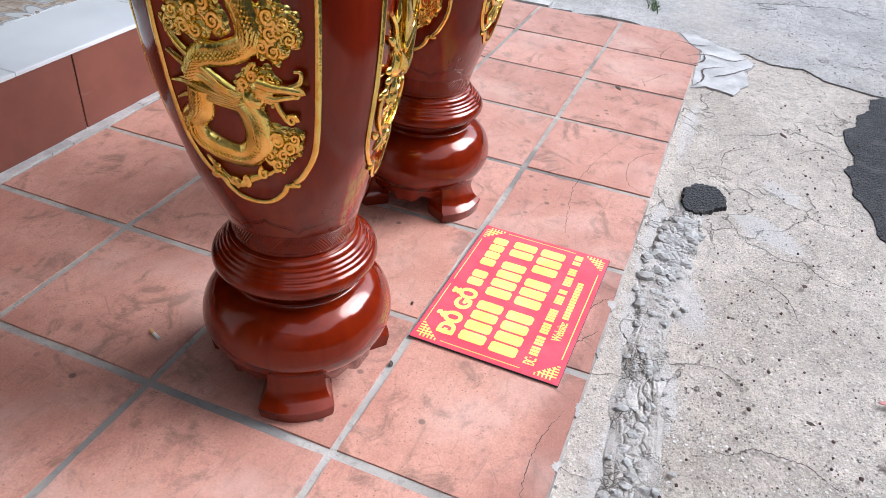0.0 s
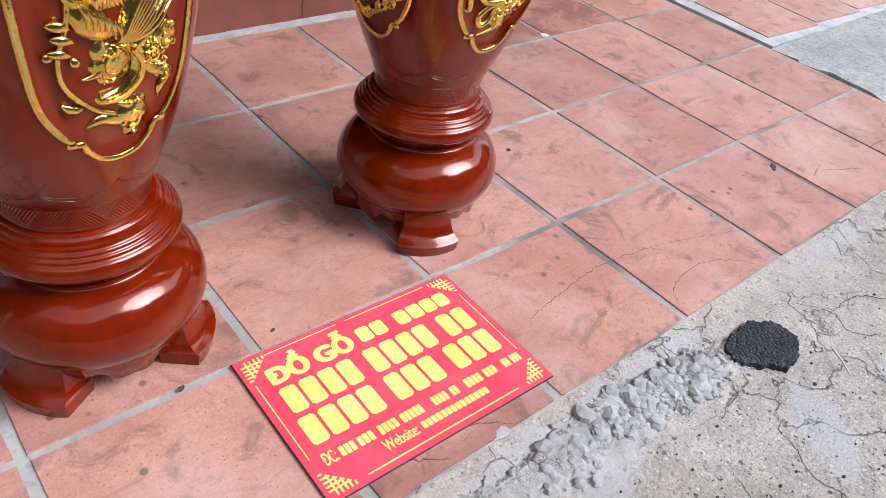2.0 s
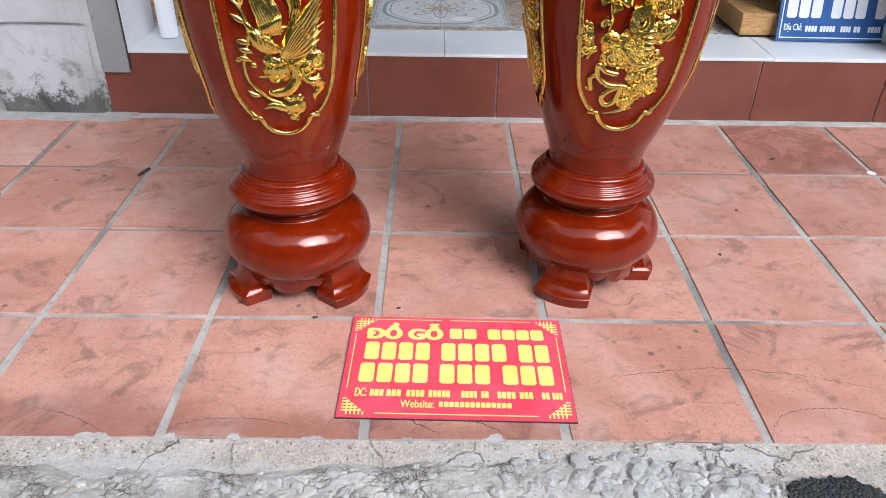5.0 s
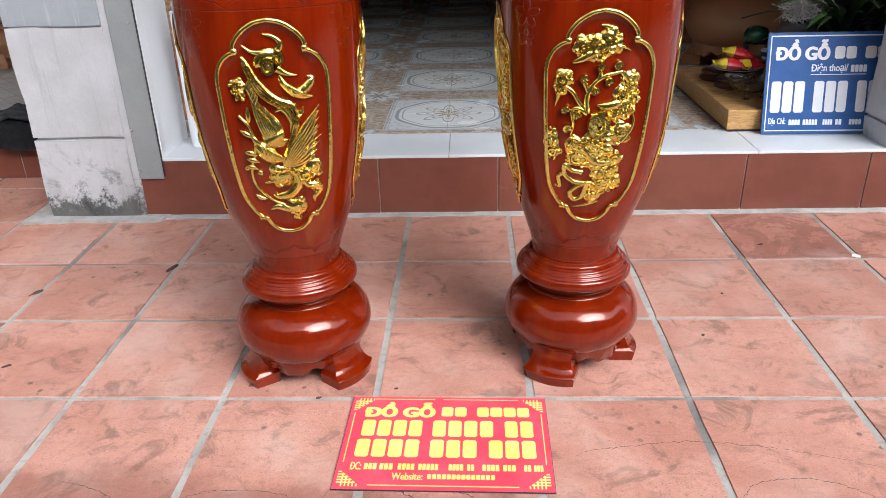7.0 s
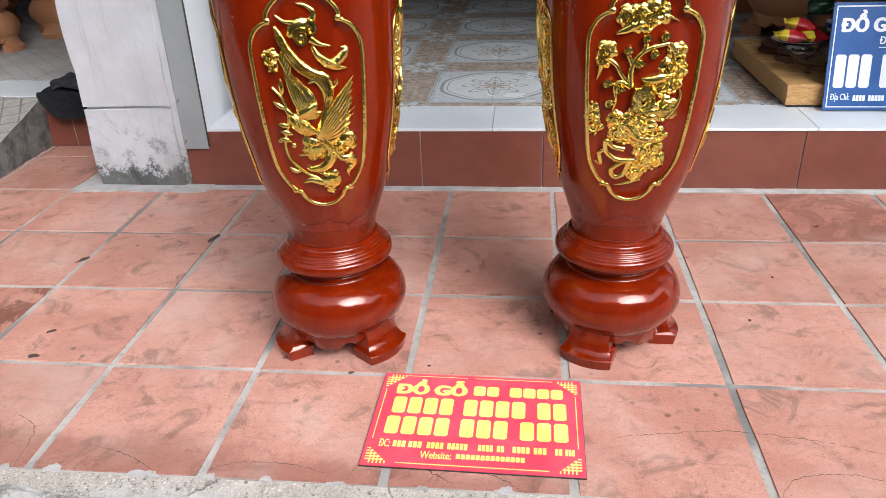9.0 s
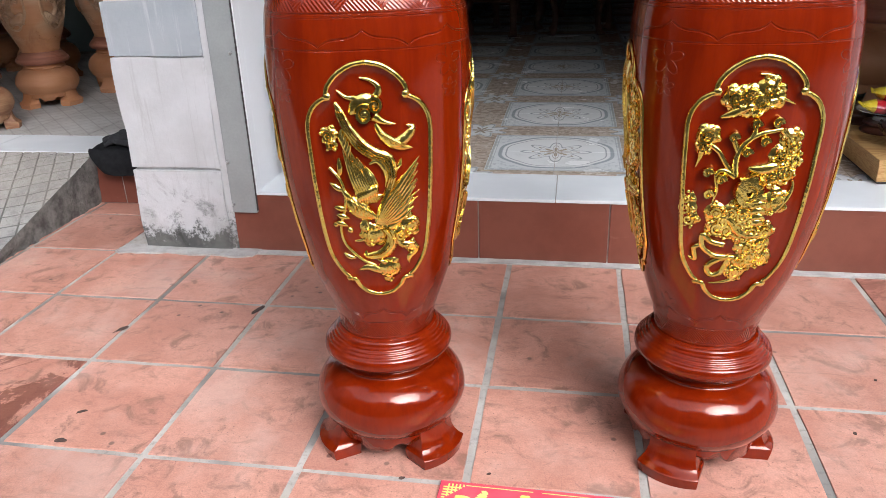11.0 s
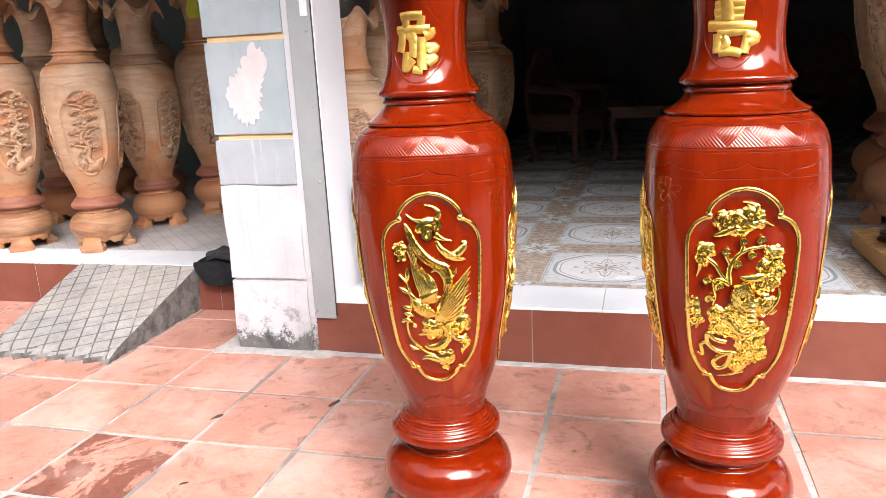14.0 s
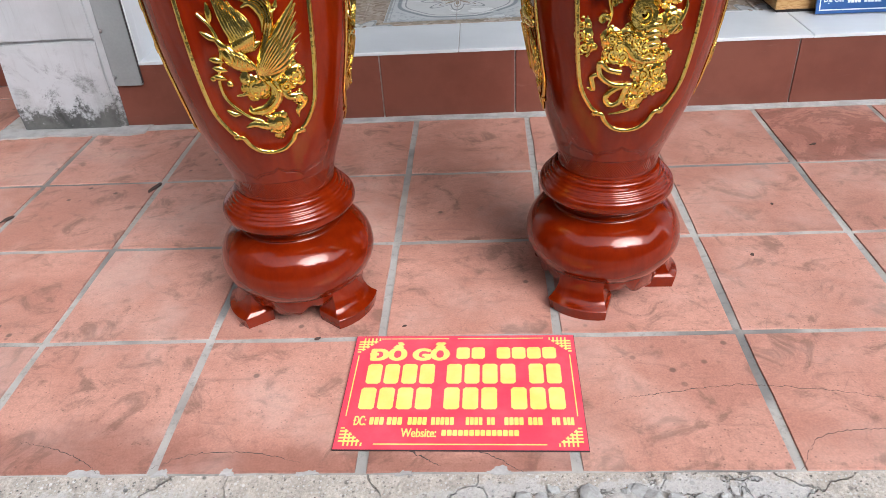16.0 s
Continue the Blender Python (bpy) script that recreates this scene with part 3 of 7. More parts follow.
GREEN_JAR = plain("dark_green_glaze", (0.01, 0.06, 0.03), (0.02, 0.10, 0.05), 30, 0.15, bump=0.0003, coat=0.5)
LEAF = plain("green_leaf", (0.075, 0.17, 0.05), (0.14, 0.25, 0.075), 10, 0.42, world_space=False, vary=0.4)
GRASS = plain("weed_green", (0.05, 0.10, 0.02), (0.09, 0.16, 0.04), 40, 0.7, vary=0.4)
WIRE = plain("pale_wire_sheath", (0.42, 0.40, 0.38), (0.55, 0.53, 0.50), 30, 0.5)
YELLOW_CLOTH = plain("yellow_green_cloth", (0.42, 0.48, 0.02), (0.52, 0.58, 0.05), 20, 0.8)
RED_CARD = plain("red_cardboard", (0.42, 0.03, 0.03), (0.50, 0.06, 0.05), 10, 0.7)
RED_SCRAP = plain("faded_red_plastic", (0.45, 0.12, 0.11), (0.55, 0.22, 0.20), 40, 0.6)
DEBRIS = plain("dry_debris", (0.05, 0.03, 0.025), (0.10, 0.06, 0.045), 60, 0.9)
PAPER = plain("cigarette_paper", (0.70, 0.66, 0.58), (0.78, 0.75, 0.70), 60, 0.8)
FILTER_TAN = plain("cigarette_filter", (0.62, 0.36, 0.14), (0.70, 0.42, 0.18), 60, 0.8)
STONE = plain("broken_cement_stone", (0.36, 0.345, 0.32), (0.56, 0.54, 0.51), 30, 0.9, bump=0.003, vary=0.4)
glass_k = Mat("cut_glass")
GLASS = glass_k.set(color=(0.93, 0.95, 0.95), rough=0.04, trans=1.0, ior=1.48)


# ---- building helpers ----
def link(name, bm, material, parent=None, label="", smooth=False, sharp=40):
    """Turns a bmesh into one mesh object."""
    bmesh.ops.recalc_face_normals(bm, faces=bm.faces)
    me = bpy.data.meshes.new(name)
    bm.to_mesh(me)
    bm.free()
    if smooth:
        me.shade_smooth()
        me.set_sharp_from_angle(angle=radians(sharp))
    me.materials.append(material)
    ob = new(name, me)
    if parent is not None:
        ob.parent = parent
    if label:
        tagged(ob, label)
    return ob


def part(name, bm, material, parent, label="", smooth=False, sharp=40):
    return link(name, bm, material, parent, label, smooth, sharp)


def thing(name, m, label, category, group="", kind=""):
    """An Empty at the base of a thing."""
    ob = new(name)
    ob.empty_display_size = 0.1
    ob.matrix_basis = m
    return tagged(ob, label, category, group, kind)


def box(bm, x0, x1, y0, y1, z0, z1, bevel=0.0, m=None):
    made = bmesh.ops.create_cube(bm, size=1.0)["verts"]
    for v in made:
        v.co = Vector((x0 + (v.co.x + 0.5) * (x1 - x0), y0 + (v.co.y + 0.5) * (y1 - y0), z0 + (v.co.z + 0.5) * (z1 - z0)))
    if bevel > 0:
        edges = list({e for v in made for e in v.link_edges})
        made = bmesh.ops.bevel(bm, geom=edges, offset=bevel, segments=2, affect="EDGES", profile=0.6)["verts"]
    if m is not None:
        bmesh.ops.transform(bm, matrix=m, verts=made)
    return bm


def boxed(*a, **kw):
    return box(bmesh.new(), *a, **kw)


def lathe(profile, seg=64, squash=None, bm=None):
    """Turns (r, z) pairs round the axis. squash(angle, z) scales the radius."""
    bm = bm or bmesh.new()
    rows = []
    for r, z in profile:
        row = []
        for i in range(seg):
            a = 2 * math.pi * i / seg
            q = r * (squash(a, z) if squash else 1.0)
            row.append(bm.verts.new((q * math.cos(a), q * math.sin(a), z)))
        rows.append(row)
    for lo, hi in zip(rows, rows[1:]):
        for i in range(seg):
            j = (i + 1) % seg
            bm.faces.new((lo[i], lo[j], hi[j], hi[i]))
    if profile[0][0] > 1e-4:
        bm.faces.new(rows[0][::-1])
    if profile[-1][0] > 1e-4:
        bm.faces.new(rows[-1])
    return bm


def spline(pts, n):
    """Catmull-Rom through 2D or 3D points, about n samples."""
    p = [Vector(q) for q in pts]
    p = [p[0] * 2 - p[1], *p, p[-1] * 2 - p[-2]]
    out = []
    spans = len(p) - 3
    per = max(2, n // spans)
    for i in range(spans):
        a, b, c, d = p[i:i + 4]
        for s in range(per):
            t = s / per
            out.append(0.5 * (2 * b + (c - a) * t + (2 * a - 5 * b + 4 * c - d) * t * t + (3 * b - 3 * c + d - a) * t ** 3))
    out.append(p[-2])
    return out


def tube(bm, pts, radii, sides=8, normals=None, flat=1.0, closed=False):
    """A tube through 3D points; radii per point; flat squashes it along the given normals."""
    n = len(pts)
    rows = []
    side = None
    for i in range(n):
        a, b = pts[(i - 1) % n if closed else max(i - 1, 0)], pts[(i + 1) % n if closed else min(i + 1, n - 1)]
        t = (b - a)
        t = t.normalized() if t.length > 1e-9 else Vector((0, 0, 1))
        if normals:
            up = (normals[i] - t * normals[i].dot(t)).normalized()
        else:
            ref = side or (Vector((0, 0, 1)) if abs(t.z) < 0.9 else Vector((1, 0, 0)))
            up = (ref - t * ref.dot(t)).normalized()
            side = up
        across = t.cross(up)
        r = max(radii[i], 1e-4)
        rows.append([bm.verts.new(pts[i] + across * (r * math.cos(2 * math.pi * k / sides)) + up * (r * flat * math.sin(2 * math.pi * k / sides))) for k in range(sides)])
    for i in range(n if closed else n - 1):
        lo, hi = rows[i], rows[(i + 1) % n]
        for k in range(sides):
            j = (k + 1) % sides
            bm.faces.new((lo[k], lo[j], hi[j], hi[k]))
    if not closed:
        bm.faces.new(rows[0][::-1])
        bm.faces.new(rows[-1])
    return bm


def dome(bm, c, turn, rx, ry, rz, seg=10, rough=None):
    """A rounded button or pebble: two poles and three rings."""
    rings = []
    for lat in (-0.6, 0.05, 0.7):
        row = []
        for i in range(seg):
            a = 2 * math.pi * i / seg
            k = 1.0 if rough is None else 1 + rough.uniform(-0.28, 0.2)
            row.append(bm.verts.new(c + turn @ Vector((k * rx * math.cos(lat) * math.cos(a), k * ry * math.cos(lat) * math.sin(a), k * rz * math.sin(lat)))))
        rings.append(row)
    top, low = bm.verts.new(c + turn @ Vector((0, 0, rz))), bm.verts.new(c - turn @ Vector((0, 0, rz)))
    for i in range(seg):
        j = (i + 1) % seg
        bm.faces.new((low, rings[0][j], rings[0][i]))
        bm.faces.new((top, rings[2][i], rings[2][j]))
        for lo, hi in zip(rings, rings[1:]):
            bm.faces.new((lo[i], lo[j], hi[j], hi[i]))


def sheet_poly(bm, pts, z0, z1):
    """A slab over a 2D outline."""
    lo = [bm.verts.new((x, y, z0)) for x, y in pts]
    hi = [bm.verts.new((x, y, z1)) for x, y in pts]
    bm.faces.new(lo[::-1])
    bm.faces.new(hi)
    for i in range(len(pts)):
        j = (i + 1) % len(pts)
        bm.faces.new((lo[i], lo[j], hi[j], hi[i]))
    return bm


def ragged(pts, wobble, n, seed=0):
    """A closed outline with a broken edge."""
    rnd = random.Random(seed)
    out = []
    for i, a in enumerate(pts):
        b = pts[(i + 1) % len(pts)]
        for s in range(n):
            t = s / n
            x, y = a[0] + (b[0] - a[0]) * t, a[1] + (b[1] - a[1]) * t
            out.append((x + rnd.uniform(-wobble, wobble), y + rnd.uniform(-wobble, wobble)))
    return out


# ---- ground, pavement bed, road ----
STEP = 0.25
ground = bmesh.new()
box(ground, -60, 60, -60, 60, -0.6, -0.035)
tagged(link("ground", ground, CONCRETE), "bare earth-grey ground under street and houses", "ground", kind="structure")

# the cement apron in front of the tiles, gently uneven
apron = bmesh.new()
nx, ny = 200, 44
grid = []
for j in range(ny + 1):
    row = []
    for i in range(nx + 1):
        x = -6.0 + 12.0 * i / nx
        y = -0.3865 - (0.80 + 0.05 * noise.noise((x * 2.2, 5, 0)) + 0.02 * noise.noise((x * 9, 5, 0))) * j / ny
        near = max(0.0, 1 - abs(y + 0.56) / 0.16)
        flat = 1 - 0.85 * max(min(1.0, max(0.0, (x - 1.5) / 0.4)), min(1.0, max(0.0, (-0.80 - y) / 0.12)))
        h = 0.010 * noise.noise((x * 1.3, y * 1.3, 0)) + 0.005 * noise.noise((x * 7, y * 7, 3)) + 0.012 * near * noise.noise((x * 16, y * 16, 7))
        row.append(apron.verts.new((x, y, -0.003 + (h * flat - 0.007) * min(1.0, (-0.3865 - y) / 0.05))))
    grid.append(row)
for j in range(ny):
    for i in range(nx):
        apron.faces.new((grid[j][i], grid[j + 1][i], grid[j + 1][i + 1], grid[j][i + 1]))
tagged(link("pavement", apron, CONCRETE, smooth=True), "cracked grey cement apron along the red tiles", "pavement", kind="structure")

side_slab = bmesh.new()
sheet_poly(side_slab, ragged([(2.42, 0.36), (2.44, -0.05), (2.05, -0.40), (2.30, -0.60), (4.2, -1.2), (12, -1.2), (12, 1.2), (4.4, 1.2), (3.0, 0.4)], 0.02, 9, 3), -0.034, -0.004)
tagged(link("road_side", side_slab, OLD_ROAD), "worn grey slab beside the tiled forecourt", "pavement", kind="structure")
far_slab = bmesh.new()
sheet_poly(far_slab, ragged([(2.66, -0.12), (2.43, -0.225), (2.40, -0.43), (2.29, -0.577), (2.21, -0.684), (2.24, -0.81), (2.14, -0.91), (2.09, -1.06), (1.95, -3.5), (14, -3.5), (14, -0.3), (4.5, 0.3)], 0.009, 7, 5), -0.034, -0.0035)
tagged(link("road", far_slab, OLD_ROAD), "worn gravelly grey road surface", "road", kind="structure")
main_road = bmesh.new()
sheet_poly(main_road, [(-40, -6.99), (40, -6.99), (40, -2.2), (1.9, -1.7), (1.9, -1.08), (-6, -1.08), (-40, -1.08)], -0.034, -0.016)
tagged(link("road_main", main_road, ASPHALT), "dark asphalt carriageway of the lane", "road", kind="structure")
road_patch = bmesh.new()
sheet_poly(road_patch, ragged([(0.78, -1.12), (0.90, -1.035), (0.92, -1.012), (1.02, -1.008), (1.11, -0.982), (1.155, -0.957), (1.26, -0.957), (1.325, -0.936), (1.385, -0.971), (1.455, -0.973), (1.53, -0.953), (1.645, -0.944), (1.72, -0.994), (1.83, -1.004), (1.91, -1.051), (2.03, -1.064), (2.08, -1.12), (2.15, -2.6), (0.60, -2.6)], 0.0035, 5, 8), -0.030, -0.0060)
tagged(link("road_patch", road_patch, ASPHALT), "dark asphalt patch with a broken edge", "road", kind="structure")
spot = bmesh.new()
ring_pts = ragged([(0.851, -0.471), (0.919, -0.470), (0.968, -0.508), (0.968, -0.556), (0.919, -0.588), (0.867, -0.593), (0.821, -0.556), (0.784, -0.520), (0.804, -0.482)], 0.005, 9, 15)
sheet_poly(spot, ring_pts, -0.03, 0.0015)
tagged(link("asphalt_plug", spot, ASPHALT), "small black asphalt plug set in the cement", "patch", kind="structure")

# grout bed and cotto tiles
bed = bmesh.new()
box(bed, -5.2, 2.405, -0.389, 1.30, -0.03, -0.0035)
box(bed, -5.2, -1.45, 1.30, 1.80, -0.03, -0.0035)
floor_bed = tagged(link("floor", bed, GROUT), "terracotta tiled forecourt with grey cement joints", "forecourt", kind="structure")

# ---- structure: steps, pillars, rooms ----
bm = boxed(-1.10, 4.6, 1.262, 1.58, -0.03, STEP - 0.006)
sill_core = tagged(link("step", bm, GROUT), "raised shop step faced with brown tiles and white sill", "step", kind="structure")
bm = boxed(-7.5, -1.48, 1.757, 2.05, -0.03, STEP - 0.006)
sill_left = tagged(link("step_left", bm, GROUT), "raised step of the side room faced with brown tiles", "step", kind="structure")
# cement strip at the foot of the riser and round the pillar
bm = bmesh.new()
for i in range(40):
    x = -1.10 + i * 0.076
    d = 1.222 + 0.012 * noise.noise((x * 5, 1, 0)) + 0.005 * noise.noise((x * 17, 3, 0))
    box(bm, x, x + 0.0775, d, 1.266, -0.004, 0.004 + 0.003 * noise.noise((x * 9, 4, 0)))
tagged(link("trim_mortar", bm, MORTAR), "pale mortar fillet along the foot of the step", "mortar", kind="structure")
bm = bmesh.new()
sheet_poly(bm, ragged([(-1.60, 1.17), (-1.35, 1.185), (-1.02, 1.18), (-1.00, 1.262), (-1.60, 1.262)], 0.008, 8, 2), -0.003, 0.007)
tagged(link("trim_mortar_pillar", bm, MORTAR), "smeared cement skirt round the pillar foot", "mortar", kind="structure")


def pillar(name, x0, x1, y0, y1, label):
    """Rusticated gate pillar: painted plaster blocks with recessed ochre joints over a plain core."""
    base = thing(name, pose(0, 0, 0), label, "pillar", kind="structure")
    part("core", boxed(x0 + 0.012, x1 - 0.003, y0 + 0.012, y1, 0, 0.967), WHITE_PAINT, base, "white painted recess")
    part("core", boxed(x0 + 0.012, x1 - 0.003, y0 + 0.012, y1, 0.967, 3.2), OCHRE_PAINT, base, "ochre painted recess")
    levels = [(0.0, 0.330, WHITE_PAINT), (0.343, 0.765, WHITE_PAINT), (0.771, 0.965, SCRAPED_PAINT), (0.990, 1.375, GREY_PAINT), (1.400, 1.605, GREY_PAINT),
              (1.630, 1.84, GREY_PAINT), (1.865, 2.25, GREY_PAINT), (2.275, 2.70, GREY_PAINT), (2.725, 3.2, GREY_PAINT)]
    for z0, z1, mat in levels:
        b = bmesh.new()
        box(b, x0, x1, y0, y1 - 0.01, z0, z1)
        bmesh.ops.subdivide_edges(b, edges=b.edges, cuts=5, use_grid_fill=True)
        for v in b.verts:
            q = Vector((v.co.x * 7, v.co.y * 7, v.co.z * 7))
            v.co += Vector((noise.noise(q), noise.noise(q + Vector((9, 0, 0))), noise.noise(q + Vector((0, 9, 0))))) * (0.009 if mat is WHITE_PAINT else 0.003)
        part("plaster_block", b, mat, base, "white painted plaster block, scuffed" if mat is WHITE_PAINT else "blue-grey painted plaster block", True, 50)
    return base


gate_pillar = pillar("pillar_1", -1.492, -1.122, 1.245, 1.62, "rusticated pillar, white below and blue-grey above")
# the filler patch is a thin skim with a torn outline
bm = bmesh.new()
rnd = random.Random(4)
pts = []
for i in range(72):
    a = 2 * math.pi * i / 72
    r = 1.0 + rnd.uniform(-0.13, 0.07) * (1.6 if i % 3 else 0.4) + 0.16 * math.cos(2 * a - 2.2) - 0.14 * math.cos(3 * a)
    pts.append((-1.305 + 0.094 * r * math.cos(a) + 0.020 * math.sin(a), 1.185 + 0.148 * r * math.sin(a)))
lo = [bm.verts.new((x, 1.2415, z)) for x, z in pts]
hi = [bm.verts.new((x, 1.2465, z)) for x, z in pts]
bm.faces.new(lo)
for i in range(72):
    bm.faces.new((lo[i], lo[(i + 1) % 72], hi[(i + 1) % 72], hi[i]))
part("filler_patch", bm, FILLER, gate_pillar, "torn pinkish-white filler patch")
bm = bmesh.new()
box(bm, -1.295, -1.240, 1.230, 1.248, 1.765, 1.815, 0.004)
box(bm, -1.280, -1.255, 1.226, 1.232, 1.780, 1.800, 0.002)
part("switch_plate", bm, PVC, gate_pillar, "small white switch plate")
pillar("pillar_2", 1.862, 2.25, 1.262, 1.47, "rusticated pillar, white painted, at the sign")
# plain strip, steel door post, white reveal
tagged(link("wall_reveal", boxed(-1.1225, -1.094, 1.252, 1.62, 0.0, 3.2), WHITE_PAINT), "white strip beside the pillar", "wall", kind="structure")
post = thing("door_post", pose(0, 0, 0), "grey painted steel door post with bolts and a sticker", "door post", kind="structure")
part("post_body", boxed(-1.094, -0.992, 1.243, 1.30, 0.165, 3.2, 0.004), STEEL_GREY, post)
part("edge_strip", boxed(-0.991, -0.9885, 1.2435, 1.2525, 0.175, 3.2), SIGN_EDGE, post, "dark rubber edge strip")
for z in (0.20, 0.37, 0.78, 1.10, 1.40):
    b = bmesh.new()
    bmesh.ops.create_uvsphere(b, u_segments=10, v_segments=6, radius=0.0065)
    bmesh.ops.translate(b, verts=b.verts, vec=(-1.085 if z < 0.5 else -1.012, 1.240, z))
    part("bolt", b, STEEL_BOLT, post, "", True)
part("sticker", boxed(-1.035, -1.002, 1.2405, 1.245, 1.455, 1.60, 0.002), PVC, post, "white paper sticker")
jamb = bmesh.new()
box(jamb, -1.10, -0.984, 1.302, 1.545, STEP - 0.004, 3.2)
box(jamb, -0.9905, -0.9842, 1.2535, 1.3035, STEP - 0.004, 3.2)
tagged(link("wall_jamb", jamb, JAMB_WHITE), "white painted door reveal", "wall", kind="structure")

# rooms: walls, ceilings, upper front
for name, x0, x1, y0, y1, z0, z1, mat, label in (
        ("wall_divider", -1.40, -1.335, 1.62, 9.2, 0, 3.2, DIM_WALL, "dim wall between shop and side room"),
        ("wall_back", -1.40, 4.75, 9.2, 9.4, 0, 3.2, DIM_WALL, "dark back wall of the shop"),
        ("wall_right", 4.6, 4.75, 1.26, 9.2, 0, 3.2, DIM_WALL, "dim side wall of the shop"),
        ("wall_front_right", 2.25, 4.75, 1.30, 1.45, STEP, 3.2, GREY_PAINT, "painted front wall beside the pillar"),
        ("wall_left_back", -7.6, -1.40, 5.0, 5.15, 0, 3.2, DARK_GREEN, "dark green back wall of the side room"),
        ("wall_left_side", -7.6, -7.45, 1.76, 5.0, 0, 3.2, DARK_GREEN, "dark green side wall"),
        ("wall_upper", -7.6, 4.75, 1.30, 1.62, 2.85, 3.2, GREY_PAINT, "painted lintel over the openings"),
        # unseen walls opposite, their heights set to bound the sky mirrored in the vases
        ("wall_street_1", -26, -5.2, -7.3, -7.0, 0, 6.7, FAR_WALL, "unseen plain house wall across the street, bounding the sky"),
        ("wall_street_2", -5.2, -1.6, -7.3, -7.0, 0, 5.6, FAR_WALL, "unseen lower house wall across the street, bounding the sky"),
        ("wall_street_3", -1.6, 2.2, -7.3, -7.0, 0, 6.3, FAR_WALL, "unseen plain house wall across the street, bounding the sky"),
        ("wall_street_4", 2.2, 5.4, -7.3, -7.0, 0, 5.3, FAR_WALL, "unseen lower house wall across the street, bounding the sky"),
        ("wall_street_5", 5.4, 26, -7.3, -7.0, 0, 6.0, FAR_WALL, "unseen plain house wall across the street, bounding the sky")):
    tagged(link(name, boxed(x0, x1, y0, y1, z0, z1), mat), label, "wall", kind="structure")
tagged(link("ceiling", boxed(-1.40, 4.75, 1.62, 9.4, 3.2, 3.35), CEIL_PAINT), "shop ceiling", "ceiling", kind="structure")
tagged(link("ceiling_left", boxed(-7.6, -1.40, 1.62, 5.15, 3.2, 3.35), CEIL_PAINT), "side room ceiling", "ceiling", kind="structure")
# two unseen walls, added to block side light from west and east
tagged(link("wall_neighbour", boxed(-7.8, -7.6, -6.98, 1.6, -0.02, 6.8), FAR_WALL), "unseen dark wall to the west, blocking low sky", "wall", kind="structure")
tagged(link("wall_neighbour_east", boxed(8.6, 8.8, -6.98, 1.6, -0.02, 3.4), FAR_WALL), "unseen plain wall to the east, blocking low sky", "wall", kind="structure")
# unseen slab, added to hold daylight back from the side room
tagged(link("canopy_left", boxed(-10.0, -1.45, -0.1, 1.62, 3.2, 3.35), CEIL_PAINT), "unseen slab over the side room front, added to dim it", "canopy", kind="structure")
# unseen slab, its depth set to cut the sky band mirrored in the vases
tagged(link("canopy", boxed(-1.45, 4.9, -0.95, 1.62, 3.2, 3.35), CEIL_PAINT), "unseen flat canopy over the forecourt, narrowing the sky", "canopy", kind="structure")
bm = boxed(-1.334, 4.6, 1.55, 9.2, -0.02, STEP - 0.004)
shop_floor = tagged(link("floor_shop", bm, GROUT), "patterned tiled shop floor", "floor", kind="structure")
bm = boxed(-7.45, -1.40, 2.02, 5.0, -0.02, STEP - 0.004)
left_floor = tagged(link("floor_left", bm, GROUT), "pale diamond patterned side room floor", "floor", kind="structure")


# ---- the turned vases ----
STAND = [(0.02, 0.066), (0.10, 0.064), (0.128, 0.070), (0.150, 0.084), (0.168, 0.106), (0.1785, 0.132), (0.1795, 0.150), (0.175, 0.172), (0.164, 0.193), (0.149, 0.209), (0.131, 0.220),
         (0.121, 0.224), (0.1175, 0.228), (0.1225, 0.2315), (0.1225, 0.2345), (0.1165, 0.238), (0.1145, 0.243), (0.1145, 0.250), (0.117, 0.256), (0.119, 0.264)]
COLLAR = [(0.10, 0.258), (0.120, 0.260), (0.136, 0.264), (0.147, 0.272), (0.1505, 0.281), (0.1495, 0.290), (0.1455, 0.297), (0.1405, 0.3005), (0.1385, 0.305), (0.1345, 0.3075), (0.1325, 0.312),
          (0.1285, 0.3145), (0.1265, 0.319), (0.1225, 0.3215), (0.1205, 0.327), (0.116, 0.331), (0.112, 0.335), (0.08, 0.337)]
BODY = [(0.09, 0.330), (0.1085, 0.334), (0.1105, 0.350), (0.1155, 0.372), (0.124, 0.400), (0.135, 0.432), (0.1485, 0.475), (0.163, 0.530), (0.177, 0.590), (0.190, 0.660), (0.199, 0.740),
        (0.2045, 0.830), (0.206, 0.920), (0.2045, 0.985), (0.200, 1.035), (0.193, 1.065), (0.183, 1.087), (0.170, 1.103), (0.156, 1.113), (0.145, 1.116)]
NECK = [(0.13, 1.112), (0.155, 1.114), (0.1605, 1.1175), (0.159, 1.1215), (0.150, 1.126), (0.137, 1.134), (0.125, 1.145), (0.1165, 1.156), (0.1125, 1.1625), (0.1165, 1.1645), (0.118, 1.1695), (0.115, 1.175), (0.1115, 1.1775),
        (0.1195, 1.180), (0.1265, 1.1845), (0.128, 1.190), (0.1255, 1.196), (0.117, 1.206), (0.109, 1.222), (0.1025, 1.245), (0.0985, 1.272), (0.0975, 1.300), (0.0985, 1.330), (0.1005, 1.355), (0.1035, 1.380)]


def radius(z):
    table = BODY if z < 1.116 else NECK
    for (r0, z0), (r1, z1) in zip(table, table[1:]):
        if z0 <= z <= z1:
            return r0 + (r1 - r0) * (z - z0) / max(z1 - z0, 1e-6)
    return table[-1][0]


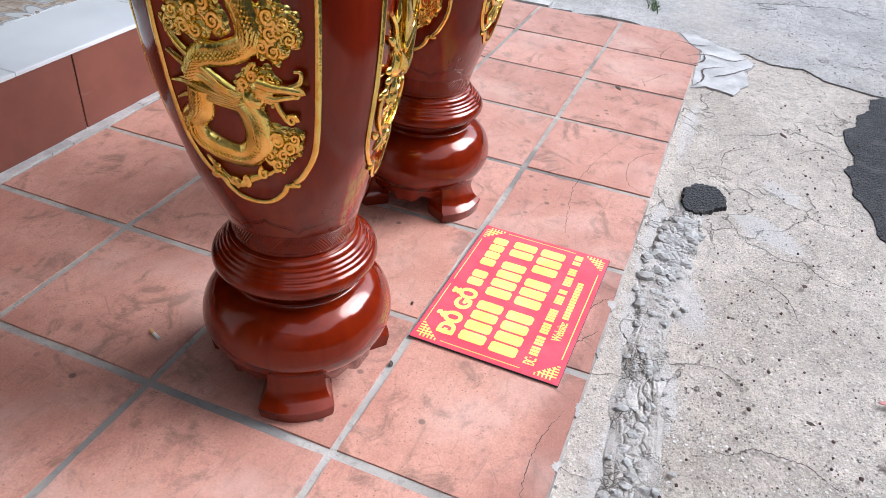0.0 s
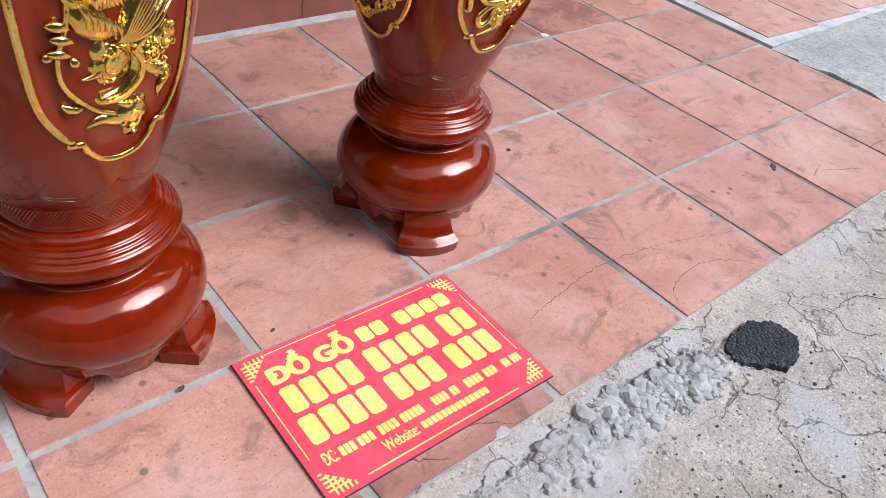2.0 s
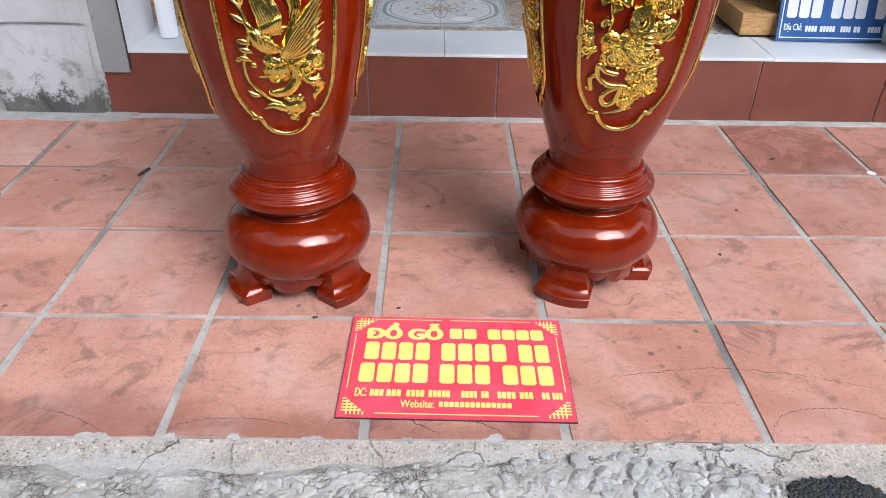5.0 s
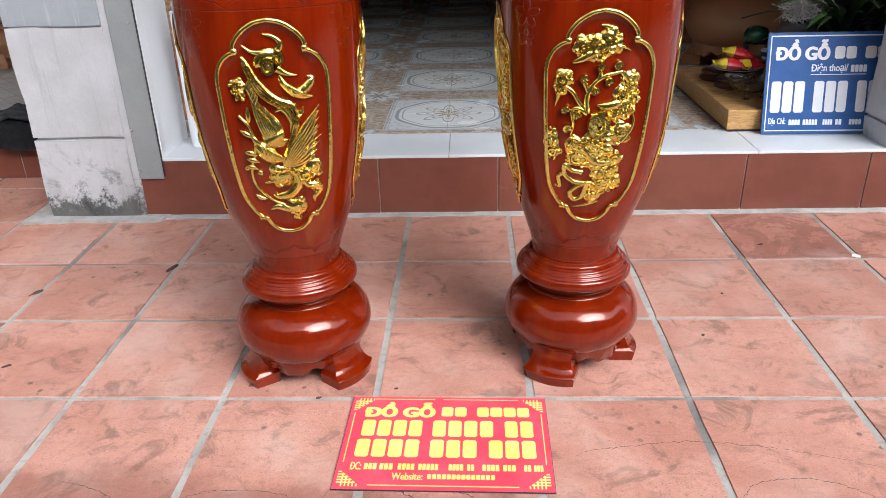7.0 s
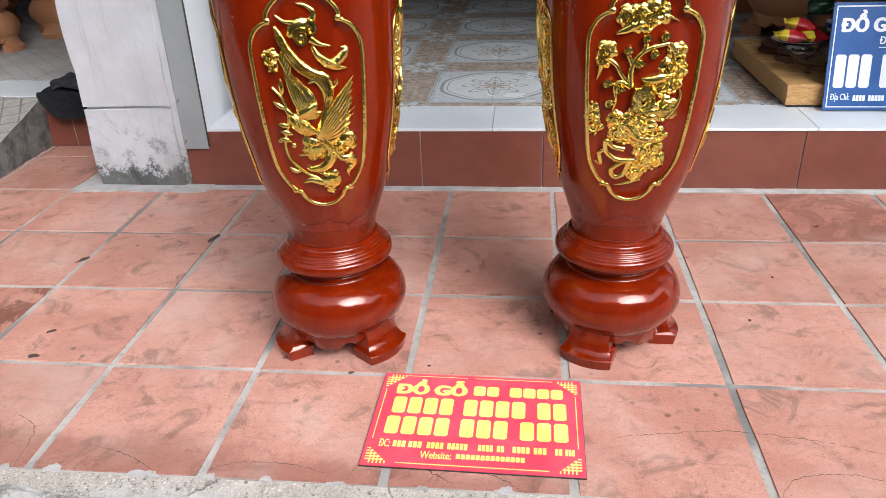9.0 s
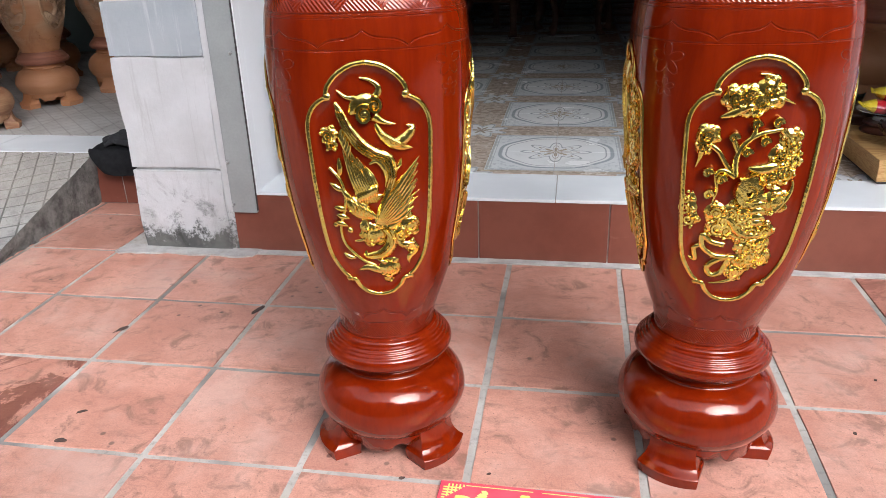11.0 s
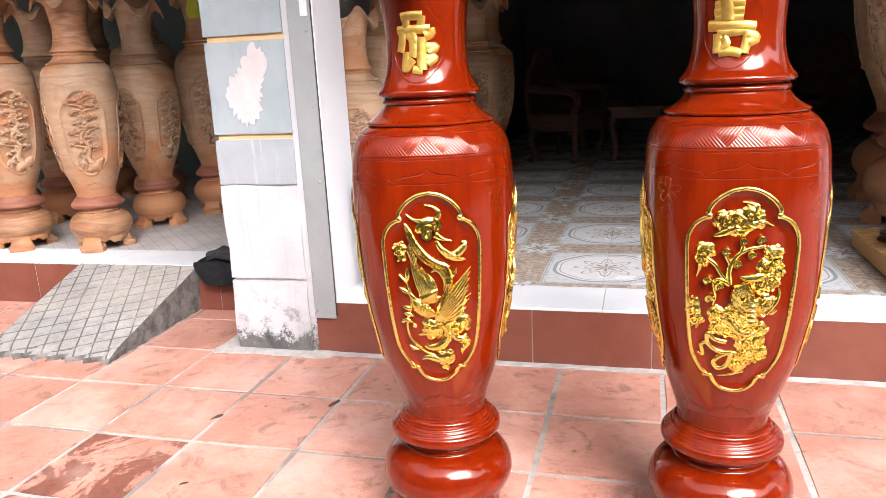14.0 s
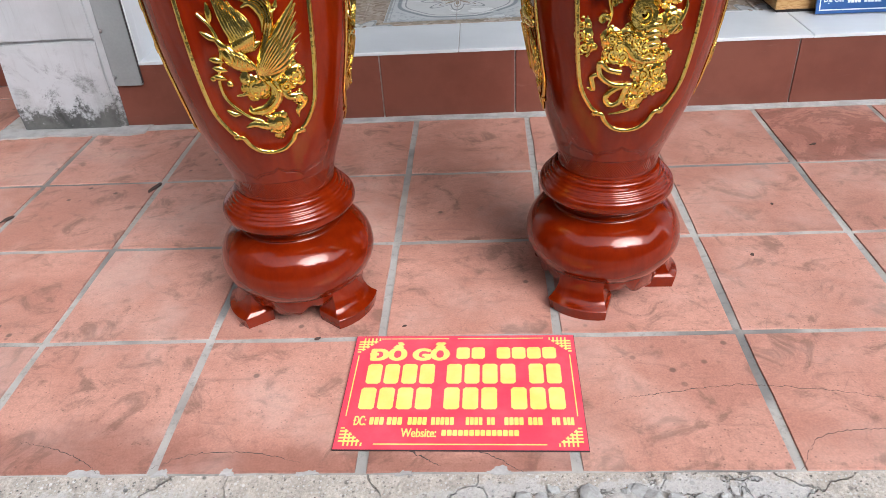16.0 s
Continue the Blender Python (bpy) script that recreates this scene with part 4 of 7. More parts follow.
def squarish(a, z):
    """The belly is a rounded square in plan, its flats towards the four panels."""
    k = max(0.0, min(1.0, (z - 0.36) / 0.14)) * max(0.0, min(1.0, (1.118 - z) / 0.05))
    p = 2.0 + 0.55 * k
    return (abs(math.cos(a)) ** p + abs(math.sin(a)) ** p) ** (-1 / p) * (1 - 0.006 * k)


def smooth_profile(table, n):
    return [(max(q.x, 0.0), q.y) for q in spline(table, n)]


def on_vase(a, z, h):
    """A place on the vase at angle a and height z, lifted by h, with the outward direction."""
    def at(a, z):
        r = radius(z) * (squarish(a, z) if z < 1.116 else 1.0)
        return Vector((r * math.cos(a), r * math.sin(a), z))
    p = at(a, z)
    n = (at(a + 0.02, z) - at(a - 0.02, z)).cross(at(a, z + 0.01) - at(a, z - 0.01)).normalized()
    return p + n * h, n


PANEL_HALF = [(0.0, 0.0), (0.018, 0.36), (0.05, 0.52), (0.08, 0.70), (0.12, 0.82), (0.19, 0.96), (0.28, 1.0), (0.68, 1.0), (0.775, 0.985), (0.835, 0.88), (0.87, 0.68), (0.90, 0.65),
              (0.955, 0.48), (0.988, 0.25), (1.0, 0.0)]


def recessed(a, z, depth=0.055):
    """The rounded-square belly with its four panels sunk by a centimetre."""
    k = squarish(a, z)
    v = (z - 0.470) / 0.495
    if not 0 < v < 1:
        return k
    d = (a + math.pi / 4) % (math.pi / 2) - math.pi / 4
    u = abs(math.sin(d) / 0.530)
    half = next(h0 + (h1 - h0) * (v - v0) / (v1 - v0) for (v0, h0), (v1, h1) in zip(PANEL_HALF, PANEL_HALF[1:]) if v <= v1)
    t = max(0.0, min(1.0, (half - u) / 0.16, v / 0.05, (1 - v) / 0.05))
    return k * (1 - depth * t * t * (3 - 2 * t))


def shallow(a, z):
    return recessed(a, z, 0.050)


class Panel:
    """Draws raised strokes on one face of a vase. Places in a stroke run -1..1 across and 0..1 up the panel."""

    def __init__(self, face, lift=0.0):
        self.face, self.bm, self.lift = face, bmesh.new(), lift

    def spot(self, u, v, h):
        z = 0.470 + 0.495 * v
        a = self.face + math.asin(max(-0.98, min(0.98, 0.530 * u)))
        return on_vase(a, z, h)

    def stroke(self, pts, w, shape="taper", n=22, h=0.003, flat=0.75, sides=8, end=0.25):
        line = spline(pts, n)
        places, normals, radii = [], [], []
        for i, q in enumerate(line):
            t = i / (len(line) - 1)
            p, nr = self.spot(q.x, q.y, h + self.lift)
            places.append(p)
            normals.append(nr)
            radii.append(w * {"taper": 1 - (1 - end) * t, "leaf": max(0.06, math.sin(math.pi * min(1, 0.06 + t * 0.94)) ** 0.8), "even": 1.0, "grow": end + (1 - end) * t}[shape])
        tube(self.bm, places, radii, sides, normals, flat)

    def curl(self, u, v, r, turns=1.6, w=0.006, start=0.0, way=1):
        """A spiral scroll."""
        pts = []
        for i in range(15):
            t = i / 14
            a = start + way * t * turns * 2 * math.pi
            q = r * (1 - 0.86 * t)
            pts.append((u + q * math.cos(a), v + 0.27 * q * math.sin(a)))
        self.stroke(pts, w, "taper", 28, 0.006, 1.0, 6, 0.5)

    def bead(self, u, v, r, h=0.002, flat=0.5):
        p, nr = self.spot(u, v, h + self.lift)
        q = nr.to_track_quat("Z", "Y").to_matrix()
        dome(self.bm, p, q, r, r, r * flat)

    def cloud(self, u, v, r, seed=0, n=5):
        """A fused cluster of scrolls."""
        rnd = random.Random(seed)
        self.bead(u, v, r * 0.155, -0.002, 0.42)
        self.curl(u, v, r * 0.66, 1.5, 0.0040, rnd.uniform(0, 6), 1 if seed % 2 else -1)
        off = rnd.uniform(0, 6)
        for i in range(n):
            a = off + 2 * math.pi * i / n + rnd.uniform(-0.35, 0.35)
            k = rnd.uniform(0.75, 1.1)
            x, y = u + r * k * math.cos(a), v + 0.27 * r * k * math.sin(a)
            self.bead(x, y, r * rnd.uniform(0.06, 0.085), -0.002, 0.5)
            self.stroke([(x, y), (x + 0.30 * r * math.cos(a + 1.2), y + 0.08 * r * math.sin(a + 1.2)), (x + 0.55 * r * math.cos(a + 2.0), y + 0.15 * r * math.sin(a + 2.0))], 0.0036, "leaf", 6, 0.005, 1.0, 6)

    def edge(self, w=0.0062):
        """The cusped gilded border."""
        half = []
        for u, v in ((0.0, 1.0), (0.25, 0.988), (0.48, 0.955), (0.62, 0.915), (0.66, 0.885)):
            half.append((u, v))
        half2 = [(0.60, 0.872), (0.72, 0.866), (0.88, 0.835), (0.985, 0.775), (1.0, 0.68), (1.0, 0.48), (1.0, 0.28), (0.96, 0.19), (0.82, 0.12), (0.72, 0.098)]
        half3 = [(0.74, 0.078), (0.60, 0.082), (0.52, 0.050), (0.36, 0.018), (0.18, 0.004), (0.0, 0.0)]
        for s in (1, -1):
            for seg in (half, half2, half3):
                self.stroke([(s * u, v) for u, v in seg], w, "even", 30, 0.0015, 0.62)
            self.bead(s * 0.64, 0.877, w * 1.6)
            self.bead(s * 0.72, 0.087, w * 1.6)


def design_plume(p):
    """A crested scroll with two fans of feathers, leaf sprays, a thin twig and small clouds."""
    def q(*pts):
        return [((x - 163) / (224 * radius(0.470 + 0.495 * (905 - y) / 855) / 0.206), (905 - y) / 855) for x, y in pts]

    def c(x, y):
        return q((x, y))[0]

    def between(a, b, t):
        return [(u[0] + (w[0] - u[0]) * t, u[1] + (w[1] - u[1]) * t) for u, w in zip(a, b)]

    def fan(first, last, n, w, h, base, wide):
        """Feathers spread between two of them, over a flat ground."""
        for i in range(3):
            p.stroke(q(*between(first, last, 0.15 + 0.35 * i)), wide, "leaf", 18, base, 0.30, 10)
        for i in range(n):
            p.stroke(q(*between(first, last, i / (n - 1))), w, "leaf", 16, h, 0.9, 6)

    # crest and curled top
    p.stroke(q((142, 100), (178, 108), (208, 128), (205, 152), (180, 172)), 0.0085, "grow", 24, 0.003, 0.6, 8, 0.2)
    p.stroke(q((52, 138), (85, 160), (130, 166), (175, 168)), 0.0085, "grow", 22, 0.003, 0.6, 8, 0.15)
    p.stroke(q((95, 215), (130, 185), (175, 178), (210, 205)), 0.0170, "leaf", 22, 0.001, 0.5)
    p.curl(*c(150, 218), 0.145, 1.8, 0.0060, 1.0)
    p.curl(*c(192, 190), 0.120, 1.6, 0.0056, 2.0, -1)
    p.bead(*c(150, 218), 0.011, 0.004)
    p.stroke(q((185, 225), (222, 245), (266, 253)), 0.0095, "taper", 14, 0.003, 0.6, 8, 0.1)
    # wattle
    p.stroke(q((190, 250), (215, 290), (262, 318), (305, 300), (327, 270), (306, 258)), 0.0110, "leaf", 34, 0.003, 0.6)
    p.stroke(q((200, 270), (235, 312), (285, 332), (325, 338)), 0.0085, "leaf", 24, 0.003, 0.6)
    for i in range(5):
        p.stroke(q((205 + 14 * i, 270 + 9 * i), (215 + 16 * i, 290 + 7 * i), (222 + 20 * i, 312 + 5 * i)), 0.0030, "leaf", 6, 0.0095, 1.0, 6)
    # neck band that winds down into the right side
    p.stroke(q((42, 178), (58, 215), (82, 265), (120, 315), (172, 350), (228, 372), (243, 420), (232, 470), (205, 500)), 0.0135, "leaf", 46, 0.001, 0.55, 10)
    for i in range(3):
        o = -9 + 9 * i
        p.stroke(q((55 + o, 205), (80 + o, 262), (120 + o * 0.6, 314 - o), (172, 350 - o), (226 + o, 374 - o * 0.5), (241 + o, 425), (226 + o, 475)), 0.0026, "even", 40, 0.0095, 1.0, 6)
    for x, y, dx, dy in ((52, 190, -12, -14), (64, 230, -18, -6), (80, 262, -20, 0), (150, 335, 6, -26), (188, 352, 8, -22), (226, 372, 22, -12), (244, 415, 28, -14), (272, 395, 8, -24)):
        p.stroke(q((x, y), (x + dx * 0.6, y + dy * 0.5), (x + dx, y + dy)), 0.0050, "taper", 8, 0.003, 0.8, 6, 0.12)
    p.stroke(q((155, 385), (185, 375), (208, 392), (222, 430), (212, 470)), 0.0070, "leaf", 24, 0.004, 0.7)
    for i in range(5):
        p.stroke(q((60 + 7 * i, 262 + 14 * i), (52 + 6 * i, 290 + 13 * i), (58 + 4 * i, 322 + 12 * i)), 0.0050, "leaf", 8, 0.004, 0.9, 6)
    # left fan
    fan([(150, 520), (100, 445), (66, 318)], [(178, 505), (166, 455), (148, 405)], 9, 0.0056, 0.006, 0.0, 0.0125)
    fan([(120, 520), (88, 440), (58, 330)], [(175, 520), (150, 470), (118, 400)], 6, 0.0048, 0.010, 0.003, 0.0080)
    for i in range(8):
        p.stroke(q((112 + 9 * i, 520 - 3 * i), (105 + 10 * i, 497 - 4 * i), (110 + 10 * i, 474 - 3 * i)), 0.0052, "leaf", 8, 0.011, 1.0, 6)
    # body
    p.stroke(q((52, 498), (85, 535), (125, 568), (172, 590)), 0.0200, "leaf", 26, 0.0, 0.55, 10)
    p.stroke(q((40, 470), (60, 500), (90, 520)), 0.0075, "leaf", 12, 0.003)
    for i in range(6):
        p.stroke(q((72 + 16 * i, 505 + 9 * i), (88 + 15 * i, 532 + 8 * i), (84 + 16 * i, 560 + 5 * i)), 0.0034, "leaf", 8, 0.011, 1.0, 6)
    p.stroke(q((225, 470), (222, 530), (200, 590), (175, 615)), 0.0170, "leaf", 24, 0.0, 0.5, 10)
    p.stroke(q((90, 470), (120, 500), (160, 510), (200, 500)), 0.0140, "leaf", 22, 0.001, 0.5, 10)
    # right fan with pointed tips
    fan([(165, 605), (240, 500), (346, 368)], [(190, 612), (260, 590), (318, 548)], 8, 0.0072, 0.005, 0.0, 0.0175)
    fan([(170, 595), (215, 520), (262, 470)], [(195, 605), (240, 570), (285, 530)], 7, 0.0046, 0.011, 0.004, 0.0080)
    for y0, x1, y1 in ((500, 338, 452), (525, 342, 490), (545, 332, 516)):
        p.stroke(q((235, y0 + 40), (290, y0), (x1, y1)), 0.0062, "taper", 12, 0.004, 0.8, 8, 0.1)
    # tail loops and clouds below
    p.cloud(*c(148, 655), 0.18, 3, 5)
    p.stroke(q((72, 676), (105, 672), (140, 650), (165, 620)), 0.0085, "grow", 18, 0.003, 0.6, 8, 0.2)
    p.stroke(q((120, 590), (118, 625), (150, 640)), 0.0110, "leaf", 16, 0.001, 0.6)
    p.stroke(q((185, 610), (222, 650), (218, 700), (175, 738), (118, 740), (112, 718)), 0.0125, "leaf", 40, 0.001, 0.55, 10)
    for i in range(2):
        p.stroke(q((192 + 8 * i, 625), (218 + 6 * i, 662), (212 + 6 * i, 700), (172, 730 + 6 * i), (125, 735)), 0.0026, "even", 28, 0.0095, 1.0, 6)
    p.stroke(q((205, 640), (240, 615), (275, 595)), 0.0085, "leaf", 16, 0.002, 0.6)
    p.cloud(*c(300, 625), 0.15, 4, 5)
    p.cloud(*c(262, 655), 0.13, 9, 5)
    p.cloud(*c(300, 712), 0.10, 10, 4)
    p.stroke(q((240, 668), (265, 700), (300, 708), (318, 728), (292, 758), (288, 786)), 0.0100, "leaf", 34, 0.002, 0.6)
    p.cloud(*c(205, 805), 0.17, 5, 5)
    p.stroke(q((78, 802), (120, 792), (160, 808), (205, 818)), 0.0090, "leaf", 22, 0.002, 0.6)
    p.stroke(q((160, 760), (185, 770), (192, 790)), 0.0050, "leaf", 12, 0.003)
    # twig with knots, leaves and a flower
    p.stroke(q((0, 395), (38, 440), (52, 500), (44, 550), (22, 620), (34, 690), (95, 755), (150, 782)), 0.0036, "even", 50, 0.003, 1.0)
    for x, y in ((28, 545), (34, 575), (26, 605)):
        p.stroke(q((x - 24, y - 4), (x, y), (x + 26, y + 10)), 0.0070, "leaf", 12, 0.004)
    for pts in (((38, 362), (40, 400), (34, 430)), ((-4, 452), (24, 470), (48, 485)), ((22, 728), (45, 745), (72, 748)), ((50, 620), (58, 632), (62, 645)), ((8, 600), (2, 612), (0, 622))):
        p.stroke(q(*pts), 0.0066, "leaf", 12, 0.003)
    p.cloud(*c(8, 285), 0.11, 6, 5)
    p.cloud(*c(14, 318), 0.085, 7, 4)


def design_scroll(p):
    """Big scroll shell with cloud clusters, tendrils ending in buds, and a ribbon."""
    def q(*pts):
        return [((x - 400) / (236 * radius(0.470 + 0.495 * (915 - y) / 853) / 0.206), (915 - y) / 853) for x, y in pts]

    def c(x, y):
        return q((x, y))[0]
    for i, (x, y) in enumerate(((315, 190), (360, 185), (405, 195), (450, 185), (340, 205), (430, 165))):
        p.cloud(*c(x, y), 0.15, i, 5)
    p.stroke(q((270, 248), (310, 235), (360, 215), (420, 215)), 0.009, "leaf")
    p.stroke(q((440, 200), (480, 190), (532, 208)), 0.009, "taper", end=0.1)
    p.stroke(q((450, 165), (450, 130), (420, 118), (390, 115)), 0.006, "taper", end=0.2)
    # tendrils with buds
    p.stroke(q((350, 440), (345, 380), (370, 330), (420, 300), (470, 290), (500, 285)), 0.0065, "taper", 36, end=0.6)
    for x, y in ((325, 312), (400, 272), (478, 265), (440, 325), (380, 360), (250, 430), (300, 452), (262, 505)):
        p.curl(*c(x, y), 0.075, 1.2, 0.0055)
        p.bead(*c(x, y), 0.006)
    p.stroke(q((350, 360), (335, 335), (325, 315)), 0.0055, "even", 10)
    p.stroke(q((390, 315), (400, 295), (400, 278)), 0.005, "even", 10)
    p.stroke(q((350, 440), (300, 420), (280, 440), (290, 490), (280, 530)), 0.0065, "taper", 26)
    p.stroke(q((350, 440), (310, 400), (280, 360), (250, 340)), 0.005, "even", 20)
    p.cloud(*c(235, 310), 0.14, 11)
    p.cloud(*c(222, 345), 0.11, 12, 4)
    p.stroke(q((220, 360), (215, 385), (205, 415)), 0.007, "taper", 10, end=0.1)
    # shell
    p.curl(*c(415, 490), 0.23, 2.3, 0.0115, 1.2)
    p.bead(*c(415, 490), 0.022, -0.008)
    p.stroke(q((395, 410), (440, 415), (490, 405), (520, 400)), 0.012, "leaf", 20)
    for i, (x, y) in enumerate(((510, 370), (545, 350), (520, 420), (560, 390), (490, 440), (540, 430), (540, 320))):
        p.cloud(*c(x, y), 0.135, 20 + i, 5)
    p.stroke(q((500, 285), (520, 305), (545, 330)), 0.007, "even", 10)
    p.cloud(*c(520, 530), 0.17, 31)
    p.stroke(q((520, 560), (560, 520), (575, 480), (570, 455)), 0.008, "taper", end=0.2)
    for i in range(5):
        y = 515 + 22 * i
        p.stroke(q((425 + 3 * i, y + 14), (460, y - 4), (495, y + 14)), 0.0085, "leaf", 14, 0.004)
    # clustered mass below
    for i, (x, y) in enumerate(((300, 570), (330, 600), (360, 570), (390, 620), (350, 635), (430, 600), (310, 625), (400, 580), (450, 640), (500, 640), (420, 660))):
        p.cloud(*c(x, y), 0.14, 40 + i, 5)
    p.stroke(q((300, 590), (350, 590), (400, 640), (470, 650), (545, 625)), 0.010, "leaf", 26)
    for i, (x, y) in enumerate(((440, 700), (490, 690), (460, 740), (510, 745), (440, 760), (415, 800))):
        p.cloud(*c(x, y), 0.15, 60 + i, 5)
    p.stroke(q((420, 790), (410, 830), (370, 845), (322, 852)), 0.008, "taper", 20, end=0.15)
    # ribbon
    p.stroke(q((350, 690), (300, 680), (265, 655), (270, 700), (320, 735), (400, 740)), 0.0062, "even", 40)
    p.stroke(q((220, 745), (250, 755), (240, 710), (270, 700), (310, 745)), 0.006, "leaf", 34)
    p.stroke(q((380, 745), (360, 800), (320, 815), (300, 785), (330, 755), (380, 735)), 0.0065, "even", 36)
    p.cloud(*c(190, 560), 0.14, 71, 5)
    p.cloud(*c(205, 600), 0.12, 72, 5)
    p.cloud(*c(190, 525), 0.11, 73, 4)


def design_coil(p, seed=1):
    """A scaled body winding down the panel, a swept mane, and scroll clouds on both sides."""
    rnd = random.Random(seed)
    upper = [(0.15, 0.94), (-0.38, 0.86), (-0.34, 0.77), (0.02, 0.70), (0.20, 0.62), (0.20, 0.55), (-0.08, 0.51), (-0.48, 0.49), (-0.66, 0.43)]
    lower = [(-0.58, 0.39), (-0.66, 0.32), (-0.84, 0.27), (-0.76, 0.21), (-0.44, 0.18), (-0.05, 0.175), (0.20, 0.23), (0.17, 0.32), (0.04, 0.37)]
    for coil, thick in ((upper, 0.0195), (lower, 0.0225)):
        p.stroke(coil, thick, "even", 80, 0.0, 0.60, 12)
        line = spline(coil, 110)
        for i in range(1, len(line) - 1):
            c, d = line[i], (line[i + 1] - line[i - 1]).normalized()
            n = Vector((-d.y * 3.0, d.x / 3.0)) * 0.050
            # overlapping scales: two rows of small arcs, then a crest of short spines
            for k in (-0.55, 0.0, 0.55) if i % 2 else (-0.3, 0.3):
                q = c + n * k
                p.stroke([q + n * 0.28 - d * 0.006, q + d * 0.020, q - n * 0.28 - d * 0.006], 0.0025, "leaf", 4, 0.0145 - 0.0065 * abs(k), 1.0, 5)
            if i % 3 == 0:
                p.stroke([c + n * 0.9, c + n * 1.35 + d * 0.02, c + n * 1.6 + d * 0.05], 0.0042, "taper", 6, 0.004, 0.9, 6, 0.2)
    # mane: broad locks of parallel hair swept back
    for lock in ([(0.04, 0.385), (-0.20, 0.41), (-0.52, 0.47), (-0.76, 0.52), (-0.90, 0.585)], [(0.02, 0.375), (-0.22, 0.395), (-0.50, 0.435), (-0.74, 0.465), (-0.92, 0.492)],
                 [(0.02, 0.365), (-0.24, 0.378), (-0.52, 0.395), (-0.76, 0.408), (-0.95, 0.400)], [(0.0, 0.355), (-0.26, 0.362), (-0.52, 0.370), (-0.74, 0.368), (-0.93, 0.345)]):
        p.stroke(lock, 0.0115, "taper", 24, 0.003, 0.7, 8, 0.12)
        for k in (-1, 0, 1):
            p.stroke([(u, v + 0.0085 * k * (1 - i / 5.2)) for i, (u, v) in enumerate(lock)], 0.0032, "taper", 22, 0.0085, 1.0, 6, 0.3)
    # head: brow, cheek, jaws and curled snout
    p.bead(0.16, 0.375, 0.019, 0.0, 0.7)
    p.bead(0.34, 0.415, 0.020, 0.0, 0.6)
    for i, (u, v, r) in enumerate(((0.10, 0.43, 0.10), (0.22, 0.455, 0.10), (0.36, 0.45, 0.11), (0.46, 0.435, 0.09), (0.30, 0.385, 0.09), (0.44, 0.395, 0.09), (0.04, 0.41, 0.09))):
        p.cloud(u, v, r, seed * 30 + i, 5)
    p.stroke([(0.28, 0.44), (0.48, 0.428), (0.66, 0.425), (0.80, 0.418)], 0.0090, "taper", 16, 0.007, end=0.7)
    p.stroke([(0.30, 0.40), (0.48, 0.392), (0.64, 0.398), (0.78, 0.402)], 0.0065, "taper", 16, 0.006, end=0.5)
    p.curl(0.77, 0.412, 0.075, 1.3, 0.0055)
    p.stroke([(0.68, 0.43), (0.80, 0.445), (0.82, 0.475), (0.74, 0.478)], 0.0050, "taper", 14, 0.006, end=0.5)
    p.stroke([(0.16, 0.46), (0.20, 0.485), (0.28, 0.495), (0.24, 0.475)], 0.0045, "taper", 10, 0.006, end=0.3)
    p.stroke([(0.50, 0.385), (0.56, 0.35), (0.64, 0.32)], 0.0045, "even", 12, 0.005)
    p.curl(0.70, 0.325, 0.075, 1.3, 0.0050)
    # claw at the shoulder and scroll clouds
    for k in range(4):
        p.stroke([(-0.80, 0.30 - 0.02 * k), (-0.92, 0.29 - 0.022 * k), (-0.97, 0.265 - 0.022 * k)], 0.0062, "taper", 8, 0.004, end=0.2)
    for i, (u, v, r) in enumerate(((0.48, 0.25, 0.16), (0.66, 0.225, 0.14), (0.34, 0.19, 0.13), (0.72, 0.26, 0.11), (0.46, 0.16, 0.12), (0.56, 0.20, 0.12),
                                   (0.48, 0.63, 0.13), (0.60, 0.59, 0.14), (0.70, 0.57, 0.12), (0.52, 0.535, 0.13), (0.39, 0.545, 0.11), (0.64, 0.615, 0.12), (0.50, 0.585, 0.12),
                                   (-0.72, 0.61, 0.13), (-0.60, 0.575, 0.12), (-0.44, 0.57, 0.12), (-0.80, 0.575, 0.11), (-0.20, 0.60, 0.13), (-0.46, 0.62, 0.13), (-0.30, 0.65, 0.12),
                                   (0.55, 0.80, 0.15), (0.66, 0.73, 0.13), (0.42, 0.87, 0.14), (-0.58, 0.92, 0.12), (0.0, 0.86, 0.12), (-0.66, 0.78, 0.14), (0.34, 0.74, 0.12), (-0.70, 0.70, 0.12))):
        p.cloud(u, v, r, seed * 50 + i, 6)
    # streamer along the foot of the panel
    p.stroke([(-0.86, 0.155), (-0.74, 0.12), (-0.52, 0.065), (-0.30, 0.055), (-0.05, 0.085), (0.28, 0.115), (0.50, 0.15)], 0.0085, "leaf", 40, 0.004)
    for u, v in ((-0.66, 0.10), (-0.40, 0.065), (-0.16, 0.08), (0.20, 0.12)):
        p.curl(u, v, 0.08, 1.4, 0.0048, rnd.uniform(0, 6))


